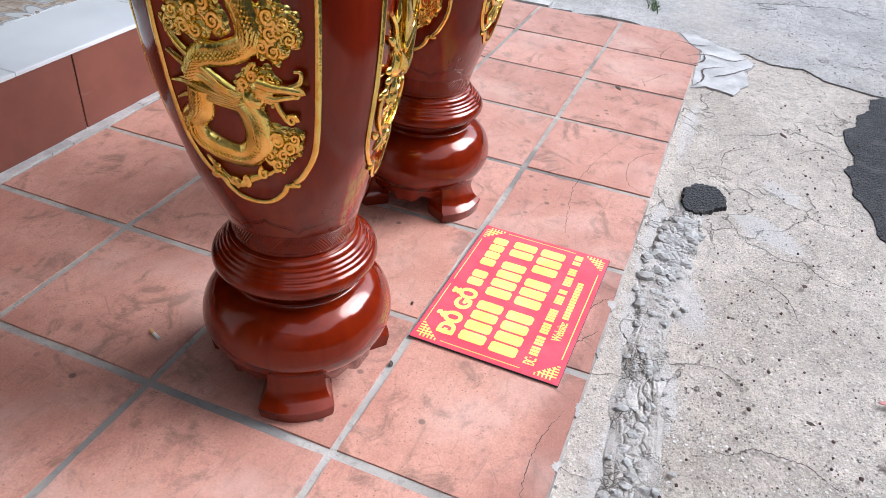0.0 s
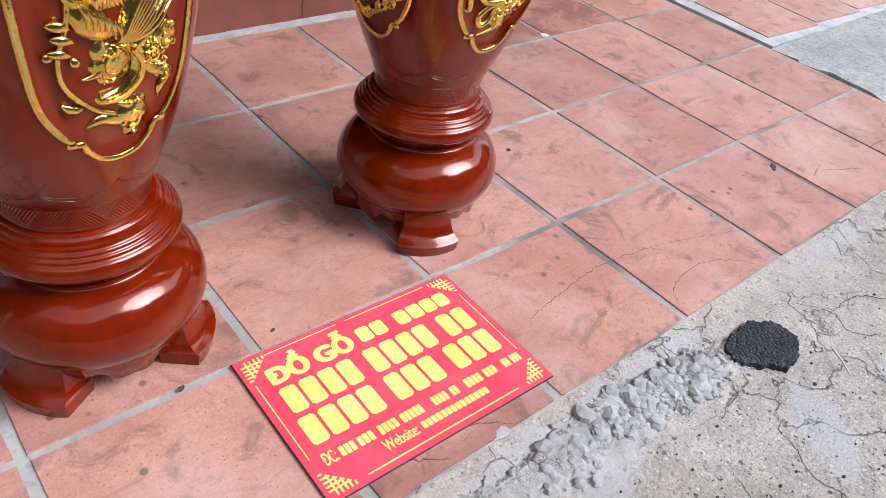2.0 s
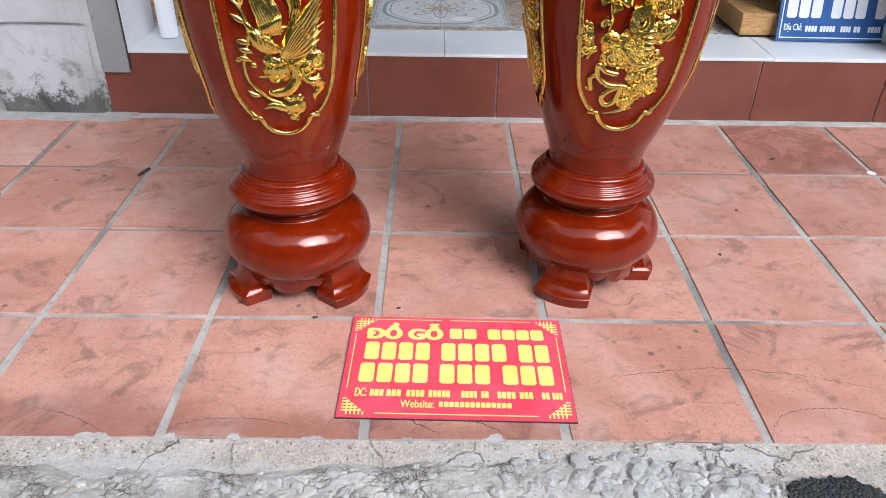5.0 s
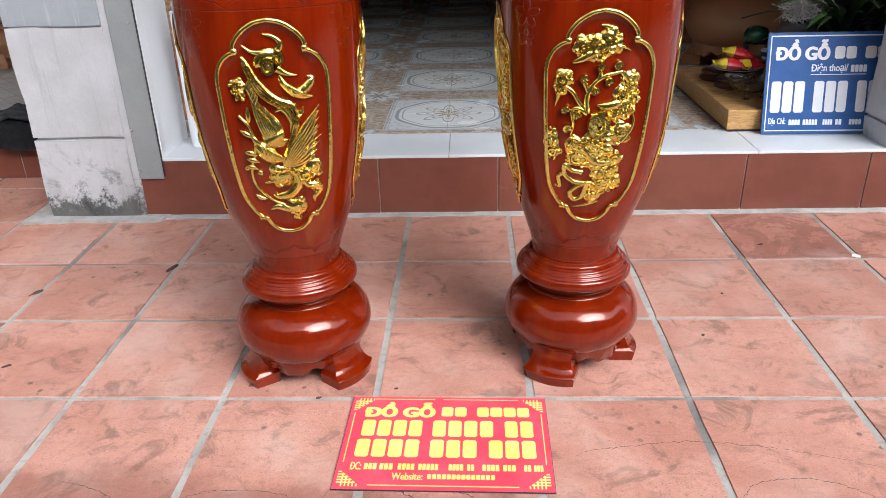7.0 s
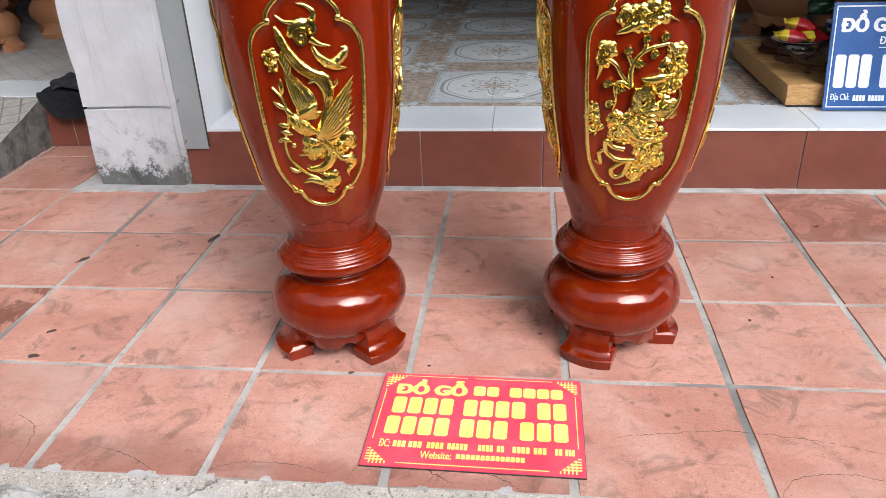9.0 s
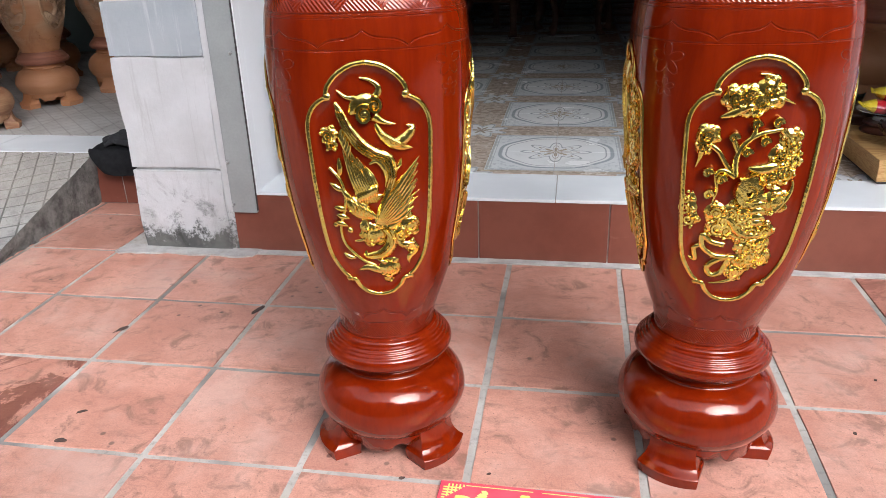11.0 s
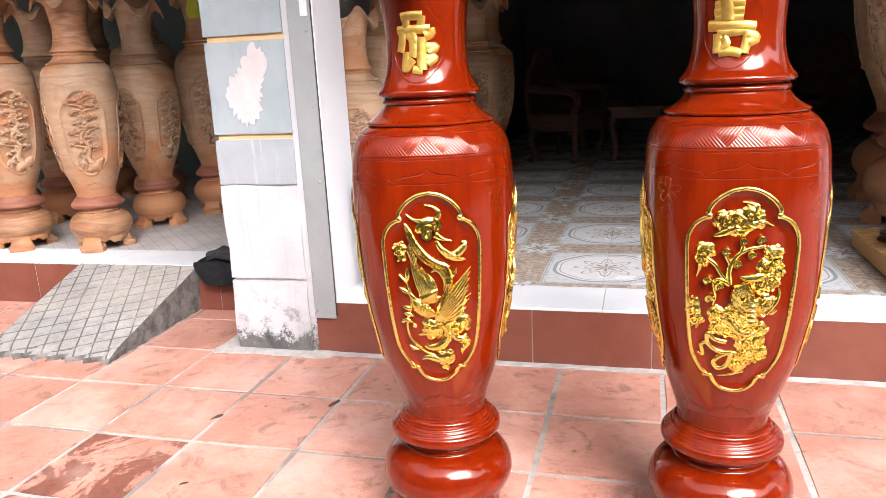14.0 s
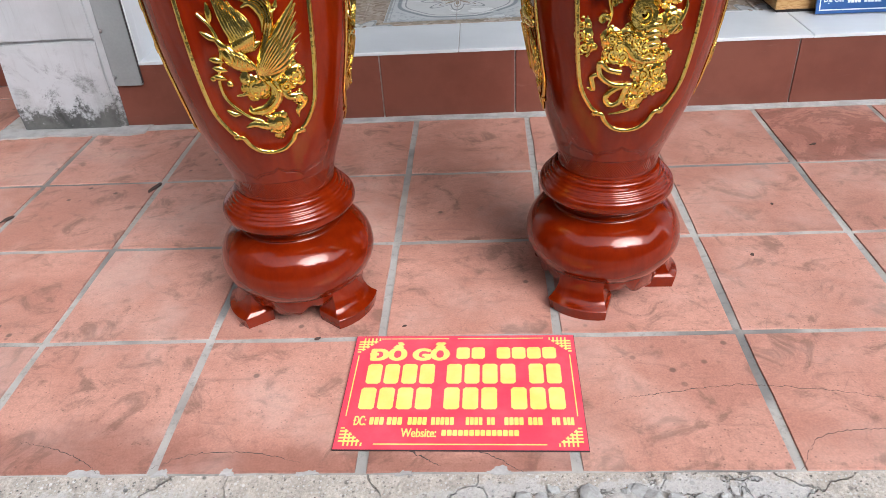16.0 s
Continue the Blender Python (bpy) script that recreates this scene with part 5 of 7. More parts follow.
def design_tree(p, seed=1, light=False):
    """Gnarled trunk with flat layers of needle foliage, as on the bare wooden vases."""
    rnd = random.Random(seed)
    s = rnd.choice((1, -1))
    trunk = [(0.62 * s, 0.06), (0.30 * s, 0.13), (-0.05 * s, 0.22), (0.12 * s, 0.34), (-0.22 * s, 0.47), (0.15 * s, 0.60), (-0.08 * s, 0.74), (0.12 * s, 0.88)]
    p.stroke(trunk, 0.019, "taper", 30 if light else 60, 0.006, 0.95, 8, 0.30)
    p.stroke([(0.80 * s, 0.20), (0.50 * s, 0.13), (0.10 * s, 0.10), (-0.30 * s, 0.05)], 0.030, "leaf", 24, 0.004)
    p.stroke([(-0.72 * s, 0.12), (-0.42 * s, 0.17), (-0.1 * s, 0.13)], 0.017, "leaf", 18, 0.004)
    p.stroke([(-0.62 * s, 0.06), (-0.30 * s, 0.20), (0.0, 0.28)], 0.010, "leaf", 14, 0.006)
    if not light:
        for i in range(10):
            x = 0.72 - 0.085 * i
            p.stroke([(x * s, 0.20 - 0.012 * i), ((x - 0.07) * s, 0.155 - 0.011 * i), ((x - 0.10) * s, 0.09 - 0.006 * i)], 0.0042, "leaf", 6, 0.020, 1.0, 6)
    side = s
    for i in range(12):
        v = 0.26 + 0.66 * i / 11
        side = -side
        wide = rnd.uniform(0.30, 0.44) * (1 - 0.2 * i / 11)
        mid = side * rnd.uniform(0.14, 0.46)
        p.stroke([(0.0, v - 0.045), (mid * 0.6, v - 0.030), (mid + side * wide * 0.6, v - 0.010)], 0.0075, "taper", 8, 0.008, end=0.5)
        n = 3 if light else 4
        for j in range(n):
            t = -1 + 2 * j / (n - 1)
            x, y = mid + wide * t, v + 0.024 * (1 - t * t) + rnd.uniform(-0.008, 0.008)
            if abs(x) > 0.84:
                continue
            p.bead(x, y, 0.019 if light else 0.0125, 0.003, 0.75)
            for m in range(4 if light else 7):
                a = math.pi * (m + 0.5) / (4 if light else 7) + rnd.uniform(-0.2, 0.2)
                p.stroke([(x, y - 0.006), (x + 0.08 * math.cos(a), y + 0.020 * math.sin(a)), (x + 0.135 * math.cos(a), y + 0.038 * math.sin(a))], 0.0060, "leaf", 4, 0.012, 1.0, 5)


def foot_mesh(angle):
    """A splayed bracket foot with a stepped toe."""
    bm = bmesh.new()
    levels = [(0.0, 0.183, 0.118, 0.071), (0.027, 0.188, 0.118, 0.074), (0.030, 0.185, 0.118, 0.073), (0.034, 0.176, 0.116, 0.068), (0.046, 0.166, 0.112, 0.061), (0.062, 0.159, 0.106, 0.056),
              (0.080, 0.156, 0.100, 0.055), (0.105, 0.156, 0.095, 0.056)]
    loops = []
    for z, ro, ri, hw in levels:
        loop = []
        for i in range(9):
            t = -1 + 2 * i / 8
            a = angle + t * hw / ro
            r = ro * (1 - 0.03 * t * t)
            loop.append(bm.verts.new((r * math.cos(a), r * math.sin(a), z)))
        for i in range(5):
            t = 1 - 2 * i / 4
            a = angle + t * hw * 0.9 / ri
            loop.append(bm.verts.new((ri * math.cos(a), ri * math.sin(a), z)))
        loops.append(loop)
    for lo, hi in zip(loops, loops[1:]):
        for i in range(len(lo)):
            j = (i + 1) % len(lo)
            bm.faces.new((lo[i], lo[j], hi[j], hi[i]))
    bm.faces.new(loops[0][::-1])
    bm.faces.new(loops[-1])
    return bm


def apron_mesh(feet):
    """The scalloped skirt under the bulge."""
    bm = bmesh.new()
    seg = 120
    rows = [[], [], [], []]
    for i in range(seg):
        a = 2 * math.pi * i / seg
        d = min(abs((a - f + math.pi) % (2 * math.pi) - math.pi) for f in feet)
        drop = 0.058 - 0.016 * max(0.0, math.cos((d - math.pi / 3) * 5.0)) + 0.004 * math.cos(d * 18)
        for row, (r, z) in zip(rows, ((0.120, drop + 0.004), (0.140, drop), (0.1465, drop + 0.006), (0.152, 0.096))):
            row.append(bm.verts.new((r * math.cos(a), r * math.sin(a), z)))
    for lo, hi in zip(rows, rows[1:]):
        for i in range(seg):
            j = (i + 1) % seg
            bm.faces.new((lo[i], lo[j], hi[j], hi[i]))
    return bm


def mouth_mesh(phase, lobes=5, seg=150):
    """The wavy lily mouth: upright petals, and between them lips that curl over and droop."""
    bm = bmesh.new()
    dip = [(0.1035, 1.380), (0.1130, 1.432), (0.1360, 1.4655), (0.1640, 1.4530), (0.1860, 1.4130)]
    petal = [(0.1035, 1.380), (0.1110, 1.430), (0.1270, 1.477), (0.1490, 1.5110), (0.1730, 1.5350)]
    steps = 18
    outer, inner = [], []
    for i in range(seg):
        a = 2 * math.pi * i / seg
        w = (0.5 + 0.5 * math.cos(lobes * (a - phase))) ** 1.05
        line = spline([Vector((d[0] + (p[0] - d[0]) * w, 0, d[1] + (p[1] - d[1]) * w)) for d, p in zip(dip, petal)], steps)
        n = len(line)
        for k, q in enumerate(line):
            tan = (line[min(k + 1, n - 1)] - line[max(k - 1, 0)]).normalized()
            thick = 0.0135 - 0.0045 * k / (n - 1)
            outer.append((k, i, q.x, q.z))
            inner.append((k, i, q.x - tan.z * thick, q.z + tan.x * thick))
    n = max(k for k, *_ in outer) + 1
    rows = [[None] * seg for _ in range(2 * n)]
    for flip, group in ((False, outer), (True, inner)):
        for k, i, r, z in group:
            a = 2 * math.pi * i / seg
            rows[2 * n - 1 - k if flip else k][i] = bm.verts.new((r * math.cos(a), r * math.sin(a), z))
    for r, z in ((0.085, 1.33), (0.082, 1.27), (0.05, 1.25)):
        rows.append([bm.verts.new((r * math.cos(2 * math.pi * i / seg), r * math.sin(2 * math.pi * i / seg), z)) for i in range(seg)])
    for lo, hi in zip(rows, rows[1:]):
        for i in range(seg):
            j = (i + 1) % seg
            bm.faces.new((lo[i], lo[j], hi[j], hi[i]))
    bm.faces.new(rows[-1])
    return bm


def neck_marks(angle, strokes, x0, half, y0, tall, spread):
    """Raised brush strokes on the neck."""
    pieces = []
    for w, pts in strokes:
        bm = bmesh.new()
        line = spline(pts, 12)
        places, normals = [], []
        for q in line:
            a = angle + radians(spread) * (q.x - x0) / half
            p, nr = on_vase(a, 1.240 + 0.132 * (y0 - q.y) / tall, 0.0015)
            places.append(p)
            normals.append(nr)
        tube(bm, places, [w] * len(line), 10, normals, 0.45)
        pieces.append(bm)
    return pieces


def raise_mark(pieces, owner):
    first = part("neck_mark", pieces[0], GILT_PAINT, owner, "gilded raised mark", True, 60)
    for bm in pieces[1:]:
        part("stroke", bm, GILT_PAINT, first, "", True, 60)


def neck_ring(angle):
    """The thin incised quatrefoil round the neck mark."""
    bm = bmesh.new()
    places, normals = [], []
    for i in range(80):
        a = 2 * math.pi * i / 80
        r = 1.0 + 0.10 * abs(math.cos(2 * a))
        p, nr = on_vase(angle + 0.62 * r * math.cos(a), 1.305 + 0.083 * r * math.sin(a), 0.0)
        places.append(p)
        normals.append(nr)
    tube(bm, places, [0.0013] * 80, 6, normals, 0.8, closed=True)
    return bm


def vase(name, m, label, wood, relief, feet, designs, mouth_phase, group, seg=112, ring_wood=None, sunk=0.0, rows=90, dark=None, hollow=recessed):
    """One turned vase on its footed stand. designs: one drawing function for each of the four faces."""
    dark = dark or wood
    v = thing(name, m, label, "vase", group)
    stand = part("stand", lathe(smooth_profile(STAND, 44), seg), dark, v, "", True, 35)
    part("skirt", apron_mesh(feet), dark, stand, "", True, 50)
    for f in feet:
        part("foot", foot_mesh(f), dark, stand, "", True, 30)
    part("collar", lathe(smooth_profile(COLLAR, 50), seg), ring_wood or wood, v, "ringed collar", True, 35)
    part("belly", lathe(smooth_profile(BODY, rows), seg * 2, hollow if sunk else squarish), wood, v, "", True, 50)
    part("neck", lathe(smooth_profile(NECK, 70), seg), dark, v, "", True, 35)
    part("mouth", mouth_mesh(mouth_phase), dark, v, "wavy flared mouth", True, 60)
    for i, draw in enumerate(designs):
        face = radians(-90 + 90 * i)
        border = Panel(face)
        border.edge(0.0046 if relief is GOLD else 0.0068)
        holder = part("panel_border", border.bm, relief, v, "", True, 60)
        field = Panel(face, -sunk)
        draw(field)
        part("relief", field.bm, relief, holder, "", True, 60)
    return v


def settle(v):
    """Seats the turned upper pieces down on the stand."""
    for o in v.children:
        if not o.name.startswith("stand"):
            o.location.z, o.scale.z = -0.0055, 0.9905
    return v


T = radians
left_vase = vase("tall_vase", pose(-0.2045, 0.177, 0, 0, 0, 12), "tall red-brown lacquered wooden vase with gilded plume panels", LACQUER, GOLD, [T(-164), T(-44), T(76)],
                 [design_plume, lambda p: design_coil(p, 3), design_scroll, lambda p: design_coil(p, 1)], T(-63), "pair of lacquered vases", sunk=0.0088, rows=130, hollow=shallow)
right_vase = vase("tall_vase", pose(0.521, 0.225, 0, 0, 0, 2), "tall red-brown lacquered wooden vase with gilded scroll panels", LACQUER, GOLD, [T(-117), T(3), T(123)],
                  [design_scroll, lambda p: design_coil(p, 4), design_plume, lambda p: design_coil(p, 2)], T(-52), "pair of lacquered vases", sunk=0.0088, rows=130, hollow=shallow)
raise_mark(neck_marks(T(-100), [(0.0109, [(268, 224), (300, 221), (336, 222)]), (0.0096, [(334, 222), (330, 250)]), (0.0096, [(285, 224), (280, 258)]), (0.0109, [(250, 264), (300, 262), (358, 262)]),
     (0.0131, [(355, 262), (358, 275), (340, 282)]), (0.0105, [(268, 262), (262, 300), (254, 328)]), (0.0105, [(285, 275), (315, 300)]), (0.0109, [(300, 268), (302, 320), (296, 345)]),
     (0.0096, [(277, 328), (273, 382), (300, 352)]), (0.0126, [(330, 285), (328, 386)]), (0.0105, [(345, 316), (374, 318), (350, 334)]), (0.0105, [(340, 352), (370, 350), (345, 368)]), (0.0101, [(300, 384), (330, 388)])],
     311, 64, 390, 175, 27), left_vase)
part("neck_outline", neck_ring(T(-100)), LACQUER, left_vase, "", True, 60)
raise_mark(neck_marks(T(-107), [(0.0149, [(663, 190), (668, 262)]), (0.0091, [(632, 214), (712, 212)]), (0.0091, [(630, 236), (710, 234)]), (0.0091, [(632, 256), (708, 256)]),
     (0.0123, [(612, 276), (680, 278), (742, 286)]), (0.0109, [(640, 300), (642, 360)]), (0.0096, [(640, 298), (690, 298), (720, 300), (712, 364)]), (0.0105, [(655, 312), (664, 332), (654, 350)]),
     (0.0126, [(718, 306), (742, 318), (722, 330)]), (0.0105, [(648, 358), (680, 356), (706, 364)])], 677, 68, 370, 187, 30), right_vase)
part("neck_outline", neck_ring(T(-107)), LACQUER, right_vase, "", True, 60)
for v in (left_vase, right_vase):
    for o in settle(v).children:
        if o.name.startswith("panel_border"):
            tagged(o, "gilded panel border")
            for r in o.children:
                tagged(r, "gilded carved relief")

# bare wooden vases in the side room and the shop
raw = vase("wooden_vase", pose(-2.905, 2.13, STEP, 0, 0, 38), "tall bare orange-brown turned wooden vase with carved tree panels", RAW_WOOD, RAW_WOOD, [T(-115), T(5), T(125)],
           [lambda p: design_tree(p, 2), lambda p: design_tree(p, 5), lambda p: design_tree(p, 7), lambda p: design_tree(p, 9)], T(-70), "bare wooden vases", 96, COLLAR_WOOD, 0.008, 120, ORANGE_WOOD)
shaded = vase("wooden_vase", pose(-2.80, 3.32, STEP, 0, 0, 30) @ Matrix.Scale(1.06, 4), "tall pale brown turned wooden vase with carved panels, in the shade", SHADE_RAW_WOOD, SHADE_RAW_WOOD, [T(-115), T(5), T(125)],
              [lambda p: design_tree(p, 3, True), lambda p: design_tree(p, 6, True), lambda p: design_tree(p, 8, True), lambda p: design_tree(p, 4, True)], T(-40), "bare wooden vases", 56, COLLAR_WOOD, 0.008, 80)


settle(raw)
settle(shaded)


def repaint(c, wood):
    for o in c.children_recursive:
        if not o.name.startswith("collar"):
            o.material_slots[0].link = "OBJECT"
            o.material_slots[0].material = wood


for x, y, turn, size in ((-3.475, 2.10, 62, 1.02), (-4.01, 2.08, 85, 1.0)):
    copy_thing(raw, pose(x, y, STEP, 0, 0, turn) @ Matrix.Scale(size, 4))
for x, y, turn, size, label in ((-2.965, 2.80, -5, 0.99, "tall pale brown turned wooden vase with carved panels, in the shade"),
                                (-1.125, 1.985, 22, 0.845, "small pale turned wooden vase with carved panels beside the door")):
    c = copy_thing(raw, pose(x, y, STEP, 0, 0, turn) @ Matrix.Scale(size, 4))
    repaint(c, SHADE_RAW_WOOD)
    tagged(c, label)
for x, y, turn, size in ((-3.52, 3.60, 70, 1.08), (-3.86, 2.92, 20, 0.96), (-4.40, 3.00, 50, 0.97), (-4.75, 2.15, 10, 1.0), (-4.3, 4.0, 0, 1.05)):
    copy_thing(shaded, pose(x, y, STEP, 0, 0, turn) @ Matrix.Scale(size, 4))
for x, y, turn, size in ((-1.10, 2.55, 40, 1.0), (-0.95, 4.1, 15, 0.92), (-0.98, 4.75, 60, 0.95)):
    tagged(copy_thing(shaded, pose(x, y, STEP, 0, 0, turn) @ Matrix.Scale(size, 4)), "pale turned wooden vase with carved panels, inside the shop")
for x, y, turn in ((1.80, 2.86, 10), (1.95, 3.75, 50)):
    tagged(copy_thing(shaded, pose(x, y, STEP, 0, 0, turn) @ Matrix.Scale(1.62, 4)), "very large bare turned wooden vase on the shop floor")


# ---- ramp, cloth, pipe ----
def ramp_meshes():
    """A cement wedge scored with a diamond lattice, its toe broken into teeth: the slab, then its rough sides."""
    bm, sides = bmesh.new(), bmesh.new()
    nu, nv = 230, 220
    top = []
    for j in range(nv + 1):
        t = j / nv
        row = []
        for i in range(nu + 1):
            s = i / nu
            x = (-2.69 + 0.695 * s) * (1 - t) + (-2.765 + 0.755 * s) * t
            tooth = (0.058 * ((s * 7 + 0.3) % 1.0) + 0.012 * noise.noise((s * 31, 4, 1))) * max(0.0, 1 - t * 10)
            y = (0.958 + tooth) * (1 - t) + 1.757 * t
            z = 0.034 + 0.214 * t - 0.006 * (1 - t) ** 6
            a1, t1 = (x + 2.735) * 0.98, (y - 0.985) * 1.036
            a, b = (a1 + 0.45 * t1) / 0.088, (0.45 * a1 - t1) / 0.088
            g = min(abs(a - round(a)), abs(b - round(b)))
            z -= 0.0060 * max(0.0, 1 - g / 0.050) * (0.4 + 0.6 * min(1.0, max(0.0, 0.6 + 2 * noise.noise((x * 5, y * 5, 9)))))
            z += 0.004 * noise.noise((x * 6, y * 6, 2)) + 0.001 * noise.noise((x * 40, y * 40, 5))
            row.append(bm.verts.new((x, y, z)))
        top.append(row)
    for j in range(nv):
        for i in range(nu):
            bm.faces.new((top[j][i], top[j][i + 1], top[j + 1][i + 1], top[j + 1][i]))
    rim = [top[0][i] for i in range(nu + 1)] + [top[j][nu] for j in range(1, nv + 1)]
    rim += [top[nv][i] for i in range(nu - 1, -1, -1)] + [top[j][0] for j in range(nv - 1, 0, -1)]
    rings = []
    for k in range(7):
        f = k / 6
        ring = []
        for v in rim:
            p = v.co
            # a thick lip, then crumbled rubble set back under it
            back = 0.0 if f < 0.3 else 0.018 * (f - 0.3) * (1 if p.x > -2.4 else -1)
            wob = 0.012 * f * noise.noise((p.x * 18, p.y * 18, f * 3)) if k else 0.0
            ring.append(sides.verts.new((p.x - back + wob, p.y + wob * 0.3, p.z * (1 - f) - 0.002 * f)))
        rings.append(ring)
    for lo, hi in zip(rings, rings[1:]):
        for i in range(len(rim)):
            j = (i + 1) % len(rim)
            sides.faces.new((lo[i], hi[i], hi[j], lo[j]))
    return bm, sides


ramp = thing("ramp", pose(0, 0, 0), "grey cement wedge ramp scored with diamonds, up to the side room", "ramp")
ramp_top, ramp_sides = ramp_meshes()
part("slab", ramp_top, RAMP_CEMENT, ramp, "", True, 35)
part("rough_side", ramp_sides, RAMP_SIDE, ramp, "crumbled rough cement sides, coloured dark as in shade", True, 50)


hat = thing("cloth_cap", pose(-1.845, 1.75, STEP), "crumpled black cloth hat dropped over the edge of the step", "hat")
bm = bmesh.new()
rows = []
for j in range(25):
    t = j / 24
    row = []
    for i in range(41):
        s = -1 + 2 * i / 40
        wide = 0.165 * (1 - 0.45 * max(0.0, (t - 0.55) / 0.45) ** 2.2)
        x = s * wide + 0.010 * math.sin(t * 9)
        # lies on the step, bends over its edge and hangs
        run = 0.30 * t
        if run < 0.15:
            y, z = 0.135 - run, 0.020 + 0.016 * math.sin(s * 6 + t * 7) * (1 - t) + 0.010 * noise.noise((s * 4, t * 5, 2))
        else:
            k = (run - 0.15) / 0.15
            y, z = -0.015 - 0.055 * math.sin(k * 1.5), 0.022 - 0.115 * k ** 1.3 + 0.012 * abs(s) * k
        row.append(bm.verts.new((x, y + 0.006 * math.sin(s * 5 + 1), z)))
    rows.append(row)
for lo, hi in zip(rows, rows[1:]):
    for i in range(40):
        bm.faces.new((lo[i], lo[i + 1], hi[i + 1], hi[i]))
bmesh.ops.solidify(bm, geom=bm.faces[:], thickness=0.005)
part("brim", bm, BLACK_CLOTH, hat, "stiff drooping brim", True, 60)
bm = bmesh.new()
for k, (y, z, w, r) in enumerate(((0.085, 0.052, 0.150, 0.030), (0.045, 0.058, 0.135, 0.026), (0.010, 0.046, 0.140, 0.020), (0.065, 0.078, 0.090, 0.022))):
    line = spline([Vector((-w + 0.02 * k, y - 0.01, z - 0.012)), Vector((-w * 0.4, y + 0.012 * (-1) ** k, z + 0.006)), Vector((w * 0.3, y - 0.012, z)), Vector((w, y + 0.008, z + 0.010))], 30)
    tube(bm, line, [r * (0.35 + 0.65 * math.sin(math.pi * (0.12 + 0.76 * i / (len(line) - 1))) + 0.10 * math.sin(i * 0.9 + k)) for i in range(len(line))], 14, [Vector((0, -0.3, 1))] * len(line), 0.62)
part("crown", bm, BLACK_CLOTH, hat, "folded slumped crown", True, 60)

pipe = thing("plastic_pipe", pose(-0.885, 1.415, STEP + 0.002), "white plastic pipe standing on the sill by the door", "pipe")
part("tube_wall", lathe([(0.030, 0.0), (0.034, 0.0015), (0.0345, 0.54), (0.031, 0.545), (0.030, 0.53), (0.029, 0.01)], 40), PVC, pipe, "", True)

# ---- printed boards ----
def rounded_bar(bm, x0, x1, y0, y1, z, r=0.16):
    """A flat bar with clipped corners."""
    c = min(x1 - x0, y1 - y0) * r
    pts = [(x0 + c, y0), (x1 - c, y0), (x1, y0 + c), (x1, y1 - c), (x1 - c, y1), (x0 + c, y1), (x0, y1 - c), (x0, y0 + c)]
    sheet_poly(bm, pts, z, z + 0.0006)


def letters(name, text, x0, x1, y0, y1, z, material, parent, bold=0.065):
    """Writing in the built-in font, fitted into a rectangle."""
    cu = bpy.data.curves.new(name, "FONT")
    barred = text.startswith("\u0110")
    cu.body, cu.size = ("D" + text[1:] if barred else text), 1.0
    tmp = bpy.data.objects.new(name, cu)
    scene.collection.objects.link(tmp)
    src = bpy.data.meshes.new_from_object(tmp.evaluated_get(bpy.context.evaluated_depsgraph_get()))
    bpy.data.objects.remove(tmp)
    xs, ys = [v.co.x for v in src.vertices], [v.co.y for v in src.vertices]
    ax, ay = min(xs) - (0.09 if barred else 0.0), min(ys)
    kx, ky = (x1 - x0) / (max(xs) - ax), (y1 - y0) / (max(ys) - ay)
    # thick strokes: the outline laid several times, each a hair higher and to the side
    verts, faces = [], []
    for n, (dx, dy) in enumerate(((0, 0), (1, 0), (-1, 0), (0, 1), (0, -1), (0.7, 0.7), (-0.7, 0.7), (0.7, -0.7), (-0.7, -0.7))):
        base = len(verts)
        verts += [(x0 + (v.co.x - ax) * kx + dx * bold * ky, y0 + (v.co.y - ay) * ky + dy * bold * ky * 0.6, z + 0.00006 * n) for v in src.vertices]
        faces += [tuple(base + i for i in f.vertices) for f in src.polygons]
    if barred:
        # the cross stroke of the first capital
        bx, by, t = min(xs), 0.36, 0.045 + bold * 0.5
        base = len(verts)
        verts += [(x0 + (x - ax) * kx, y0 + (y - ay) * ky, z + 0.0007) for x, y in ((bx - 0.11, by - t), (bx + 0.27, by - t), (bx + 0.27, by + t), (bx - 0.11, by + t))]
        faces.append((base, base + 1, base + 2, base + 3))
    me = bpy.data.meshes.new(name)
    me.from_pydata(verts, [], faces)
    me.materials.append(material)
    ob = new(name, me)
    ob.parent = parent
    return ob


def bars(name, spans, y0, y1, z, material, parent, label):
    for x0, x1 in spans:
        bm = bmesh.new()
        rounded_bar(bm, x0, x1, y0, y1, z)
        part(name, bm, material, parent, label)


def cells(x0, x1, n, gap=0.16):
    w = (x1 - x0) / n
    return [(x0 + w * i + w * gap / 2, x0 + w * (i + 1) - w * gap / 2) for i in range(n)]


SW, SH = 0.490, 0.334
board = thing("sign_board", pose(0.1865, -0.170, 0.001, 0, 0, -1.0), "red printed board with yellow lettering lying on the tiles", "sign")
part("sheet", boxed(-SW / 2, SW / 2, -SH / 2, SH / 2, 0.0, 0.0035), SIGN_EDGE, board, "dark board edge")
part("print_face", boxed(-SW / 2 + 0.001, SW / 2 - 0.001, -SH / 2 + 0.001, SH / 2 - 0.001, 0.0035, 0.0042), SIGN_RED, board, "glossy red print")


def sx(f):
    return -SW / 2 + SW * f


def sy(f):
    return SH / 2 - SH * f


